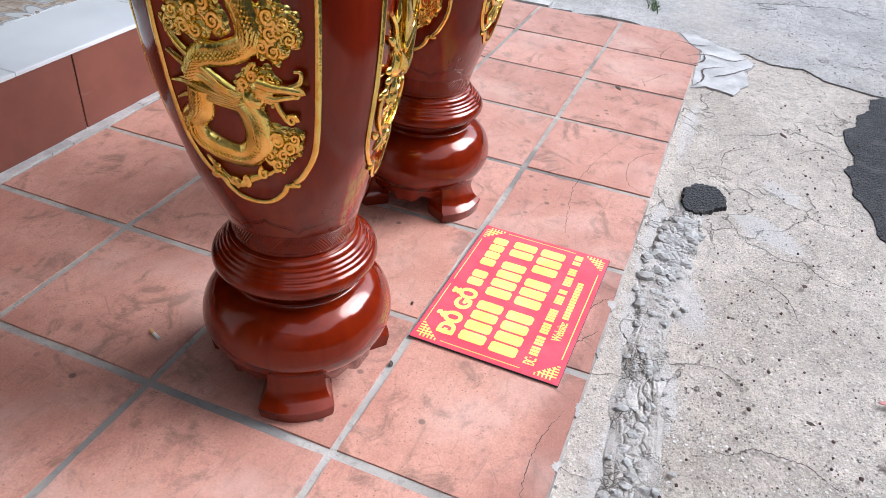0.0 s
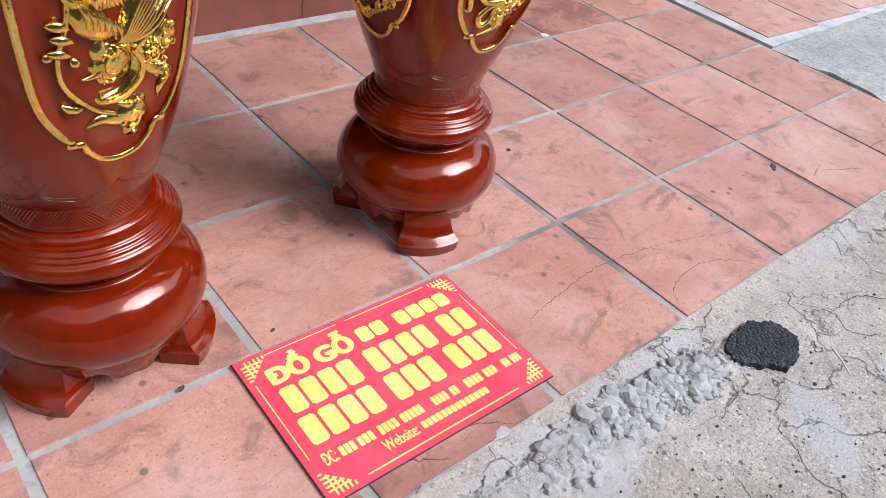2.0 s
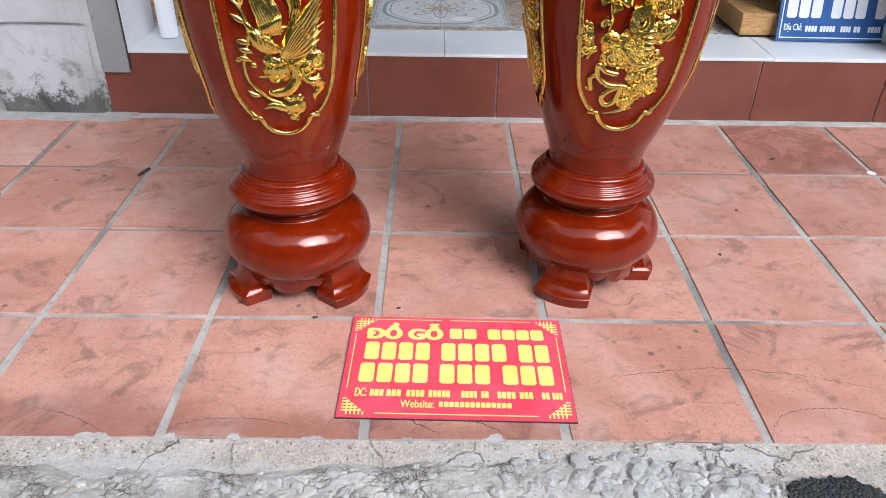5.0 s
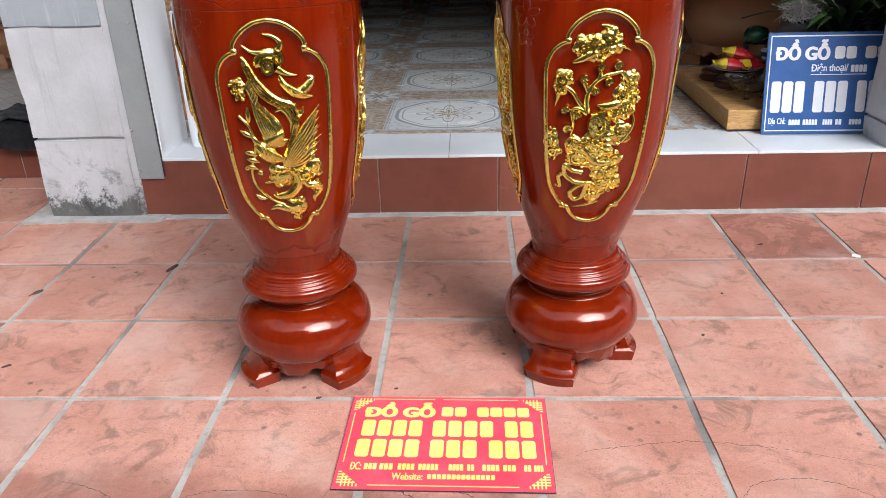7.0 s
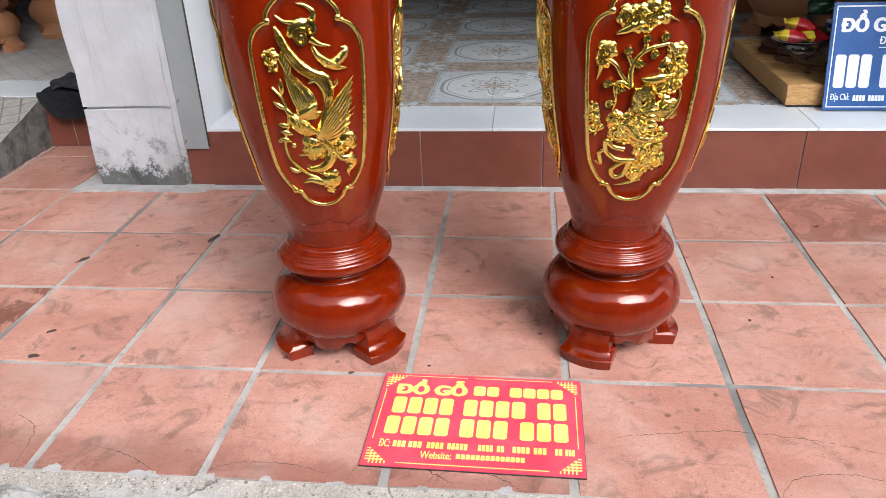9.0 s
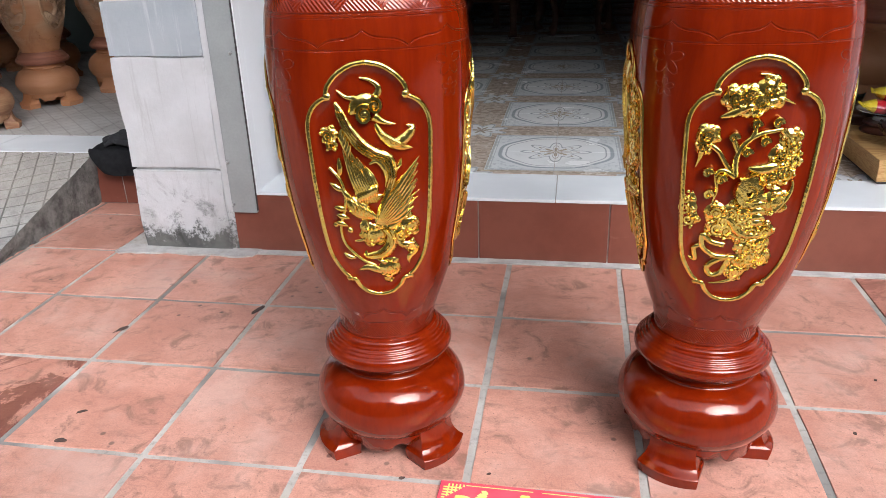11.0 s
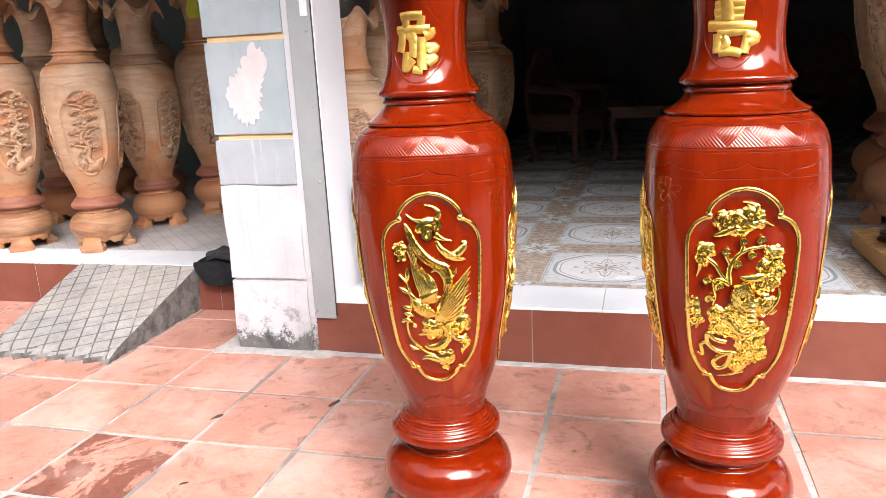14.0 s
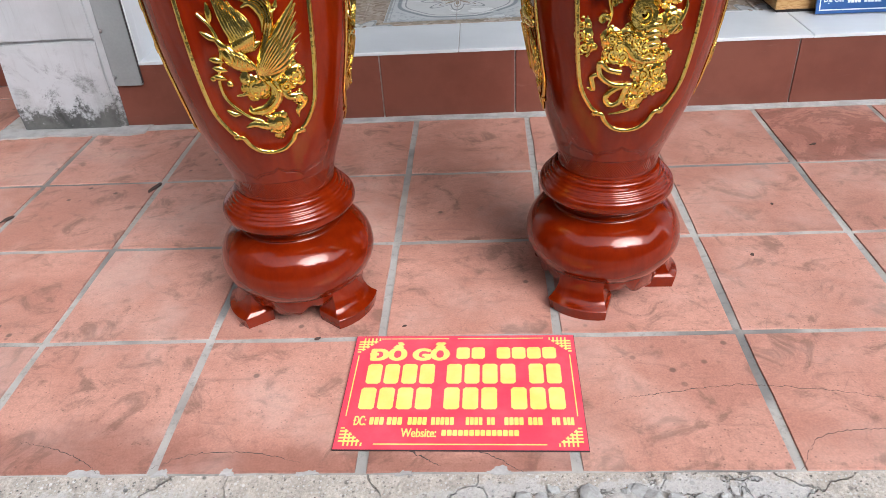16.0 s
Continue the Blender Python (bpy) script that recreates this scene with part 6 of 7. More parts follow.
Z = 0.0044
letters("lettering", "ĐỒ GỖ", sx(0.080), sx(0.43), sy(0.245), sy(0.075), Z, SIGN_YELLOW, board, 0.085)
bars("name_bar", cells(sx(0.465), sx(0.60), 2, 0.12) + cells(sx(0.645), sx(0.915), 4, 0.10), sy(0.235), sy(0.125), Z, SIGN_YELLOW, board, "plain yellow bars")
bars("number_bar", cells(sx(0.075), sx(0.385), 4) + cells(sx(0.425), sx(0.735), 4) + cells(sx(0.78), sx(0.93), 2), sy(0.465), sy(0.285), Z, SIGN_YELLOW, board, "plain yellow bars")
bars("number_bar", cells(sx(0.065), sx(0.38), 4) + cells(sx(0.42), sx(0.655), 3) + cells(sx(0.70), sx(0.935), 3), sy(0.685), sy(0.50), Z, SIGN_YELLOW, board, "plain yellow bars")
letters("lettering", "ĐC:", sx(0.065), sx(0.115), sy(0.815), sy(0.74), Z, SIGN_YELLOW, board, 0.02)
bars("address_bar", cells(sx(0.128), sx(0.19), 3) + cells(sx(0.20), sx(0.265), 3) + cells(sx(0.285), sx(0.365), 4) + cells(sx(0.38), sx(0.475), 5) + cells(sx(0.52), sx(0.59), 4) + cells(sx(0.605), sx(0.64), 2)
     + cells(sx(0.675), sx(0.755), 4) + cells(sx(0.77), sx(0.83), 3) + cells(sx(0.865), sx(0.90), 2) + cells(sx(0.91), sx(0.955), 3), sy(0.81), sy(0.75), Z, SIGN_YELLOW, board, "plain yellow bars")
letters("lettering", "Website:", sx(0.265), sx(0.405), sy(0.905), sy(0.84), Z, SIGN_YELLOW, board, 0.02)
bars("address_bar", cells(sx(0.425), sx(0.735), 14), sy(0.895), sy(0.85), Z, SIGN_YELLOW, board, "plain yellow bars")
bm = bmesh.new()
for x0, x1, y0, y1 in ((0.12, 0.43, 0.030, 0.036), (0.47, 0.86, 0.030, 0.036), (0.16, 0.84, 0.955, 0.963), (0.026, 0.031, 0.20, 0.74), (0.968, 0.973, 0.20, 0.74)):
    box(bm, sx(x0), sx(x1), sy(y1), sy(y0), Z, Z + 0.0005)
part("rule_line", bm, SIGN_YELLOW, board, "thin yellow rules")
for cx, cy in ((1, 1), (-1, 1), (1, -1), (-1, -1)):
    for i in range(5):
        a = 0.010 + 0.0085 * i
        x, y = cx * (SW / 2 - 0.009), cy * (SH / 2 - 0.009)
        d = 0.052 - a
        for x0, x1, y0, y1 in ((x - cx * a, x - cx * (a + 0.0035), y, y - cy * d), (x, x - cx * d, y - cy * a, y - cy * (a + 0.0035))):
            part("corner_fret", boxed(min(x0, x1), max(x0, x1), min(y0, y1), max(y0, y1), Z, Z + 0.0005 + 0.0002 * (x1 == x - cx * d)), SIGN_YELLOW, board, "stepped yellow corner ornament")

blue = thing("leaning_sign", pose(1.452, 1.462, STEP + 0.003, 78, 0, -1), "blue printed sign with white lettering leaning on the wooden box", "sign")
BW, BH = 0.62, 0.405
part("sheet", boxed(0, BW, 0, BH, -0.004, 0.0), SIGN_EDGE, blue, "dark board edge")
part("print_face", boxed(0.001, BW - 0.001, 0.001, BH - 0.001, 0.0, 0.0006), SIGN_BLUE, blue, "glossy blue print")
Z = 0.0008
letters("lettering", "ĐỒ GỖ", 0.035, 0.245, BH * 0.735, BH * 0.925, Z, SIGN_WHITE, blue)
bars("name_bar", cells(0.265, 0.355, 2, 0.12) + cells(0.385, 0.575, 4, 0.1), BH * 0.74, BH * 0.86, Z, SIGN_WHITE, blue, "plain white bars")
letters("lettering", "Điện thoại/", 0.180, 0.325, BH * 0.600, BH * 0.695, Z, SIGN_WHITE, blue, 0.02)
bars("name_bar", cells(0.335, 0.40, 4), BH * 0.61, BH * 0.68, Z, SIGN_WHITE, blue, "plain white bars")
bars("number_bar", cells(0.025, 0.165, 3) + cells(0.195, 0.335, 3) + cells(0.365, 0.50, 3), BH * 0.215, BH * 0.525, Z, SIGN_WHITE, blue, "plain white bars")
letters("lettering", "Địa Chỉ:", 0.025, 0.095, BH * 0.085, BH * 0.165, Z, SIGN_WHITE, blue, 0.02)
bars("address_bar", cells(0.108, 0.155, 4) + cells(0.165, 0.225, 5) + cells(0.245, 0.285, 4) + cells(0.295, 0.322, 2) + cells(0.35, 0.40, 4) + cells(0.41, 0.46, 3), BH * 0.09, BH * 0.145, Z, SIGN_WHITE, blue, "plain white bars")
bm = bmesh.new()
for x0, x1, y0, y1 in ((0.012, 0.016, 0.012, BH - 0.012), (0.012, BW - 0.012, BH - 0.017, BH - 0.012), (0.012, BW - 0.012, 0.012, 0.016), (0.18, 0.40, BH * 0.585, BH * 0.592)):
    box(bm, x0, x1, y0, y1, 0.0006, 0.0012)
part("rule_line", bm, SIGN_WHITE, blue, "thin white border")

# ---- the offering box and what stands on it ----
crate = thing("wooden_box", pose(1.325, 1.506, STEP), "low pale pine box on the shop floor", "box")
part("side_board", boxed(0.0, 0.60, 0.0, 0.86, 0.012, 0.078, 0.002), PINE, crate)
part("top_board", boxed(-0.004, 0.604, -0.004, 0.864, 0.0785, 0.096, 0.003), PINE, crate, "planed pine top")
# near-black recessed strip: the shade under the box given as colour
part("base_board", boxed(0.01, 0.59, 0.01, 0.85, 0.0, 0.012), SIGN_EDGE, crate, "near-black strip standing in for the shade under the box")
TOP = STEP + 0.096


def turned(name, x, y, z, prof, material, label, category, group="", seg=40):
    t = thing(name, pose(x, y, z), label, category, group)
    part("body", lathe(prof, seg), material, t, "", True, 35)
    return t


stand_prof = [(0.02, 0.0), (0.082, 0.0), (0.086, 0.008), (0.078, 0.016), (0.066, 0.024), (0.070, 0.030), (0.078, 0.036), (0.074, 0.044), (0.05, 0.048), (0.02, 0.048)]
turned("display_stand", 1.475, 1.93, TOP, stand_prof, DARK_WOOD, "small dark turned wooden stand under the plate", "stand", "dark stands")
turned("display_stand", 1.452, 2.10, TOP, stand_prof, DARK_WOOD, "small dark turned wooden stand behind", "stand", "dark stands")
plate = turned("footed_plate", 1.478, 1.935, TOP + 0.048, [(0.01, 0.0), (0.045, 0.0), (0.04, 0.012), (0.05, 0.020), (0.085, 0.028), (0.108, 0.040), (0.110, 0.043), (0.104, 0.041), (0.08, 0.032), (0.04, 0.026), (0.01, 0.025)], CHINA,
               "white and blue china plate with snack bags", "plate")
part("rim_band", lathe([(0.0865, 0.0275), (0.1085, 0.0393), (0.1095, 0.0400), (0.0870, 0.0283)], 48), CHINA_BLUE, plate, "dark blue painted rim")


def snack_bag(x, y, z, turn, tilt, roll, label):
    """A puffed pillow bag, red with a yellow end and crimped seams."""
    t = thing("snack_bag", pose(x, y, z, tilt, roll, turn), label, "snack bag", "snack bags")

    def pillow(u0, u1):
        bm = bmesh.new()
        n, m = 26, 22
        lay = []
        for s in (1, -1):
            g = []
            for j in range(n + 1):
                u = u0 + (u1 - u0) * j / n
                row = []
                for i in range(m + 1):
                    w = -1 + 2 * i / m
                    puff = max(0.0, 1 - min(1.0, abs(u) / 0.88) ** 2.4) ** 0.8 * max(0.0, 1 - w * w) ** 0.75
                    wr = 0.003 * noise.noise((u * 5, w * 5, s * 3))
                    row.append(bm.verts.new((0.072 * u, 0.047 * w * (0.86 + 0.14 * abs(u) ** 3), s * (0.0010 + (0.026 + wr) * puff) + 0.002 * math.sin(w * 14) * (1 if abs(u) > 0.88 else 0))))
                g.append(row)
            lay.append(g)
            for j in range(n):
                for i in range(m):
                    bm.faces.new((g[j][i], g[j][i + 1], g[j + 1][i + 1], g[j + 1][i]))
        bmesh.ops.remove_doubles(bm, verts=bm.verts, dist=0.0004)
        return bm
    part("red_foil", pillow(-0.25, 1.0), FOIL_RED, t, "glossy red foil", True, 60)
    part("yellow_foil", pillow(-1.0, -0.25), FOIL_YELLOW, t, "glossy yellow foil", True, 60)
    return t


bag_z = TOP + 0.048 + 0.062
snack_bag(1.435, 1.895, bag_z, -8, 0, 6, "red and yellow puffed snack bag on the plate")
snack_bag(1.53, 1.91, bag_z - 0.004, 18, 8, 4, "red and yellow puffed snack bag on the plate")
snack_bag(1.480, 1.935, bag_z + 0.040, -16, 0, 12, "red and yellow puffed snack bag lying on top of the others")

bowl = thing("glass_bowl", pose(1.478, 1.715, TOP), "scalloped clear cut-glass bowl on small feet", "bowl")
bm = bmesh.new()
seg = 64
rows = []
for r, z in ((0.02, 0.026), (0.05, 0.028), (0.075, 0.040), (0.092, 0.058), (0.104, 0.080), (0.1015, 0.0815), (0.088, 0.060), (0.071, 0.043), (0.047, 0.0315), (0.02, 0.030)):
    row = []
    for i in range(seg):
        a = 2 * math.pi * i / seg
        k = 1 + 0.025 * math.cos(a * 16)
        row.append(bm.verts.new((r * k * math.cos(a), r * k * math.sin(a) * 0.8, z + (0.006 * math.cos(a * 8) if z > 0.07 else 0))))
    rows.append(row)
for lo, hi in zip(rows, rows[1:]):
    for i in range(seg):
        bm.faces.new((lo[i], lo[(i + 1) % seg], hi[(i + 1) % seg], hi[i]))
bm.faces.new(rows[0][::-1])
bm.faces.new(rows[-1])
part("dish", bm, GLASS, bowl, "", True, 30)
for a in (-120, -20, 90):
    bm = lathe([(0.004, 0.0), (0.011, 0.002), (0.008, 0.012), (0.010, 0.026), (0.014, 0.036), (0.004, 0.038)], 14)
    bmesh.ops.translate(bm, verts=bm.verts, vec=(0.055 * math.cos(T(a)), 0.045 * math.sin(T(a)), 0.0))
    part("foot", bm, GLASS, bowl, "", True)

tray = thing("display_tray", pose(1.50, 2.06, TOP), "dark wooden tray table at the back of the box", "tray")
part("tray_top", boxed(0.10, 0.44, -0.06, 0.24, 0.085, 0.10, 0.003), DARK_WOOD, tray)
for x in (0.12, 0.42):
    for y in (-0.04, 0.22):
        part("leg", boxed(x - 0.015, x + 0.015, y - 0.015, y + 0.015, 0.0, 0.085, 0.003), DARK_WOOD, tray)
TR = TOP + 0.10
cup_prof = [(0.006, 0.0), (0.020, 0.0), (0.024, 0.006), (0.031, 0.030), (0.032, 0.046), (0.030, 0.046), (0.027, 0.03), (0.018, 0.008), (0.006, 0.006)]
for x, y in ((1.655, 2.045), (1.72, 2.09)):
    cup = turned("tea_cup", x, y, TR, cup_prof, CHINA, "white china cup with blue painted band", "cup", "tea cups")
    part("painted_band", lathe([(0.0277, 0.015), (0.0318, 0.030), (0.0324, 0.036), (0.0275, 0.0149)], 40), CHINA_BLUE, cup, "blue painted band")
jar = turned("lidded_jar", 1.645, 2.19, TR, [(0.01, 0.0), (0.05, 0.0), (0.055, 0.01), (0.056, 0.05), (0.052, 0.055), (0.01, 0.056)], GLASS, "glass jar with a round green lid", "jar")
part("lid", lathe([(0.02, 0.056), (0.054, 0.058), (0.062, 0.075), (0.060, 0.10), (0.045, 0.122), (0.02, 0.130), (0.0, 0.131)], 40), GREEN_JAR, jar, "dark green domed lid", True)

# plant pots behind the sign
def plant(x, y, z, seed, count, label):
    rnd = random.Random(seed)
    t = thing("potted_plant", pose(x, y, z), label, "plant", "potted plants")
    part("pot", lathe([(0.05, 0.0), (0.085, 0.0), (0.105, 0.10), (0.118, 0.19), (0.122, 0.20), (0.112, 0.20), (0.10, 0.18), (0.02, 0.175)], 40), CHINA_BLUE, t, "dark glazed pot", True)
    for i in range(count):
        bm = bmesh.new()
        a, ln, up = rnd.uniform(0, 2 * math.pi), rnd.uniform(0.25, 0.48), rnd.uniform(0.5, 1.3)
        w = rnd.uniform(0.012, 0.024)
        rows = []
        for j in range(13):
            s = j / 12
            out = ln * s * (0.35 + 0.65 * s)
            hgt = 0.19 + ln * up * s - 0.55 * ln * s ** 2.4 * (1.6 - 0.5 * up)
            c = Vector((out * math.cos(a), out * math.sin(a), hgt))
            side = Vector((-math.sin(a), math.cos(a), 0)) * w * max(0.05, math.sin(math.pi * (0.08 + 0.92 * s)) ** 0.7)
            rows.append([bm.verts.new(c - side + Vector((0, 0, 0.006))), bm.verts.new(c), bm.verts.new(c + side + Vector((0, 0, 0.006)))])
        for lo, hi in zip(rows, rows[1:]):
            for k in range(2):
                bm.faces.new((lo[k], lo[k + 1], hi[k + 1], hi[k]))
        bmesh.ops.solidify(bm, geom=bm.faces[:], thickness=0.0012)
        part("leaf", bm, LEAF, t, "", True, 60)
    return t


plant(1.86, 1.80, STEP + 0.096, 3, 26, "potted plant with long arching green leaves behind the sign")
plant(2.10, 2.02, STEP, 8, 22, "potted plant with long arching green leaves behind the sign")

tangle = thing("wire_tangle", pose(1.655, 1.76, TOP + 0.16), "tangle of pale thin wires and roots in a dark pot", "wire")
rnd = random.Random(12)
for i in range(26):
    pts = [Vector((rnd.gauss(0, 0.042), rnd.gauss(0, 0.035), 0.10 + 0.13 * rnd.random() + 0.012 * j)) for j in range(9)]
    line = spline(pts, 50)
    strand = bmesh.new()
    tube(strand, line, [0.0017] * len(line), 5)
    part("strand", strand, WIRE, tangle)
part("pot", lathe([(0.05, -0.16), (0.07, -0.155), (0.085, 0.06), (0.075, 0.14), (0.06, 0.15), (0.02, 0.14)], 32), SIGN_EDGE, tangle, "dark pot", True)

# ---- shop furniture in the dark ----
def table(x, y, w, d, h, label):
    t = thing("low_table", pose(x, y, STEP), label, "table", "carved wooden tables")
    part("tabletop", boxed(-w / 2, w / 2, -d / 2, d / 2, h - 0.035, h, 0.008), SHOP_WOOD, t)
    part("frieze", boxed(-w / 2 + 0.03, w / 2 - 0.03, -d / 2 + 0.03, d / 2 - 0.03, h - 0.11, h - 0.035, 0.004), SHOP_WOOD, t)
    for sx_ in (-1, 1):
        for sy_ in (-1, 1):
            pts = [Vector((sx_ * (w / 2 - 0.05 + o), sy_ * (d / 2 - 0.05 + o), z)) for o, z in ((0.0, h - 0.10), (0.02, h - 0.18), (-0.01, h * 0.4), (-0.01, 0.06), (0.02, 0.0))]
            line = spline(pts, 24)
            bm = bmesh.new()
            tube(bm, line, [0.04 - 0.018 * math.sin(math.pi * i / (len(line) - 1)) for i in range(len(line))], 8)
            part("leg", bm, SHOP_WOOD, t, "", True)
    return t


def throne(x, y, turn, label):
    t = thing("carved_armchair", pose(x, y, STEP, 0, 0, turn), label, "armchair", "carved armchairs")
    part("seat", boxed(-0.34, 0.34, -0.28, 0.28, 0.40, 0.47, 0.012), SHOP_WOOD, t)
    part("apron", boxed(-0.31, 0.31, -0.26, 0.26, 0.30, 0.40, 0.006), SHOP_WOOD, t)
    bm = bmesh.new()
    outline = [(-0.33, 0.47), (-0.36, 0.70), (-0.30, 0.90), (-0.22, 0.93), (-0.16, 1.05), (0.0, 1.13), (0.16, 1.05), (0.22, 0.93), (0.30, 0.90), (0.36, 0.70), (0.33, 0.47)]
    lo = [bm.verts.new((a, 0.24, b)) for a, b in outline]
    hi = [bm.verts.new((a, 0.29, b)) for a, b in outline]
    bm.faces.new(lo)
    bm.faces.new(hi[::-1])
    for i in range(len(outline)):
        j = (i + 1) % len(outline)
        bm.faces.new((lo[i], lo[j], hi[j], hi[i]))
    part("backrest", bm, SHOP_WOOD, t)
    for s in (-1, 1):
        bm = bmesh.new()
        line = spline([Vector((s * 0.34, 0.25, 0.72)), Vector((s * 0.37, 0.05, 0.70)), Vector((s * 0.36, -0.2, 0.68)), Vector((s * 0.33, -0.27, 0.60)), Vector((s * 0.32, -0.22, 0.47))], 28)
        tube(bm, line, [0.035] * len(line), 8)
        part("armrest", bm, SHOP_WOOD, t, "", True)
        for yy in (-0.22, 0.22):
            bm = bmesh.new()
            line = spline([Vector((s * 0.28, yy, 0.32)), Vector((s * 0.32, yy * 1.08, 0.2)), Vector((s * 0.28, yy, 0.07)), Vector((s * 0.31, yy * 1.05, 0.0))], 20)
            tube(bm, line, [0.045 - 0.015 * math.sin(math.pi * i / (len(line) - 1)) for i in range(len(line))], 8)
            part("leg", bm, SHOP_WOOD, t, "", True)
    return t


throne(-0.45, 6.05, 70, "heavy carved wooden armchair in the dark shop")
throne(-0.30, 7.3, 40, "heavy carved wooden armchair in the dark shop")
table(0.23, 6.0, 0.52, 0.5, 0.52, "small carved wooden side table in the dark shop")
table(0.95, 6.5, 0.95, 0.7, 0.50, "low carved wooden tea table in the dark shop")
turned("tea_pot", 0.24, 6.0, STEP + 0.52, [(0.02, 0.0), (0.05, 0.0), (0.06, 0.03), (0.045, 0.07), (0.02, 0.09), (0.03, 0.10), (0.0, 0.12)], GREEN_JAR, "dark teapot on the side table", "teapot")
throne(2.0, 7.0, -50, "heavy carved wooden armchair in the dark shop")
shelf = thing("red_carton", pose(-1.115, 2.57, STEP + 1.519), "flat red printed carton lying on a vase mouth", "carton")
part("carton_body", boxed(-0.20, 0.20, -0.15, 0.15, 0.0, 0.045, 0.003), RED_CARD, shelf)
rag = thing("rag", pose(-2.785, 3.28, STEP + 1.585), "yellow-green cloth strip hung over a vase mouth", "cloth")
bm = bmesh.new()
line = spline([Vector((0.10, -0.02, 0.0)), Vector((0.09, -0.13, 0.06)), Vector((0.09, -0.20, 0.02)), Vector((0.10, -0.215, -0.10)), Vector((0.105, -0.21, -0.20))], 30)
tube(bm, line, [0.045 - 0.012 * math.sin(i * 0.7) for i in range(len(line))], 10, [Vector((0.0, -1, 0.4))] * len(line), 0.22)
part("strip", bm, YELLOW_CLOTH, rag, "", True)

# ---- small litter ----
def flake(x, y, turn, w, d, material, label, category, lift=0.001):
    bm = bmesh.new()
    n = 10
    rnd = random.Random(int(abs(x * 977) + abs(y * 613)))
    pts = [(w / 2 * (1 + rnd.uniform(-0.35, 0.2)) * math.cos(2 * math.pi * i / n), d / 2 * (1 + rnd.uniform(-0.35, 0.2)) * math.sin(2 * math.pi * i / n)) for i in range(n)]
    sheet_poly(bm, pts, 0.0, 0.0018)
    ob = link("leaf_scrap", bm, material)
    ob.matrix_basis = pose(x, y, lift, 0, 0, turn)
    return tagged(ob, label, category, "litter")


butt = thing("cigarette_end", pose(-0.292, 0.469, 0.0045, 0, 90, 68), "cigarette end lying on the tiles", "cigarette end")
part("paper", lathe([(0.0, -0.012), (0.004, -0.012), (0.004, 0.010), (0.0, 0.010)], 14), PAPER, butt)
part("filter", lathe([(0.0, 0.0102), (0.004, 0.0102), (0.004, 0.024), (0.0, 0.024)], 14), FILTER_TAN, butt, "tan filter")
for x, y, turn, w, d in ((1.573, -0.142, 40, 0.040, 0.015), (-1.208, 0.587, 60, 0.060, 0.018), (-1.043, 0.026, 10, 0.035, 0.022), (-1.062, 0.148, 35, 0.035, 0.012), (-0.812, 0.76, 70, 0.075, 0.022), (-0.148, 0.0, 10, 0.016, 0.010),
                         (0.05, 0.04, 20, 0.012, 0.006), (1.30, 0.92, 30, 0.03, 0.01), (1.05, 0.55, 10, 0.012, 0.009), (0.92, 0.30, 80, 0.014, 0.010)):
    flake(x, y, turn, w, d, DEBRIS, "dry dark leaf scrap on the tiles", "litter")
flake(1.595, 0.817, 20, 0.035, 0.028, PAPER, "pale crumpled scrap on the tiles", "litter")

straw = bmesh.new()
tube(straw, [Vector((1.005, -0.620, 0.002)), Vector((0.985, -0.652, 0.003)), Vector((0.962, -0.683, 0.002))], [0.0022, 0.0025, 0.0018], 6)
tagged(link("dry_stalk", straw, PAPER), "dry pale plant stalk on the cement", "litter", "litter")
for x, y, turn, w, d in ((0.20, -0.978, 100, 0.062, 0.016), (0.023, -0.966, 70, 0.035, 0.020)):
    flake(x, y, turn, w, d, RED_SCRAP, "torn faded red plastic scrap on the cement", "litter")
for x, y, turn, w, d in ((0.555, -0.809, 10, 0.018, 0.012), (0.069, -0.641, 40, 0.014, 0.010), (0.067, -0.819, 80, 0.016, 0.009), (1.47, -0.74, 30, 0.045, 0.016)):
    flake(x, y, turn, w, d, DEBRIS, "dark grit crumb on the cement", "litter")

# broken cement along the tile edge
rnd = random.Random(21)
crust = bmesh.new()
nx, ny = 620, 44
grid = []
for j in range(ny + 1):
    row = []
    for i in range(nx + 1):
        x = -1.6 + 2.46 * i / nx
        wide = 0.060 + 0.040 * noise.noise((x * 3.1, 0, 4)) + 0.02 * noise.noise((x * 11, 0, 9))
        y = -0.495 + 0.022 * math.sin(x * 4.3) + (j / ny - 0.5) * 2 * wide
        rim = max(0.0, min(1.0, 4.0 * min(j / ny, 1 - j / ny) + 0.9 * noise.noise((x * 22, j * 0.35, 17)) * (1 - abs(2 * j / ny - 1))))
        # small crumbled plates parted by cracks, finer towards the plug
        k = 44 + 24 * max(0.0, min(1.0, x))
        wx, wy = x + 0.010 * noise.noise((x * 26, y * 26, 3)), y + 0.010 * noise.noise((x * 26, y * 26, 8))
        dist, spots = noise.voronoi((wx * k, wy * k * 1.1, 0.5))
        gap = min(1.0, max(0.0, (dist[1] - dist[0]) / 0.14))
        worn = max(0.0, min(1.0, 0.45 + 2.4 * noise.noise((x * 6, y * 13, 11))))
        rough = 0.0016 * noise.noise((x * 24, y * 24, 2)) + 0.0012 * noise.noise((x * 70, y * 70, 6)) + 0.0011 * noise.noise((x * 150, y * 150, 1))
        z = -0.013 + rim * (0.0095 + 0.0022 * worn * noise.noise(spots[0]) + rough - 0.0065 * (1 - gap) * worn) * min(1.0, (0.86 - x) / 0.06)
        row.append(crust.verts.new((x, y, z)))
    grid.append(row)
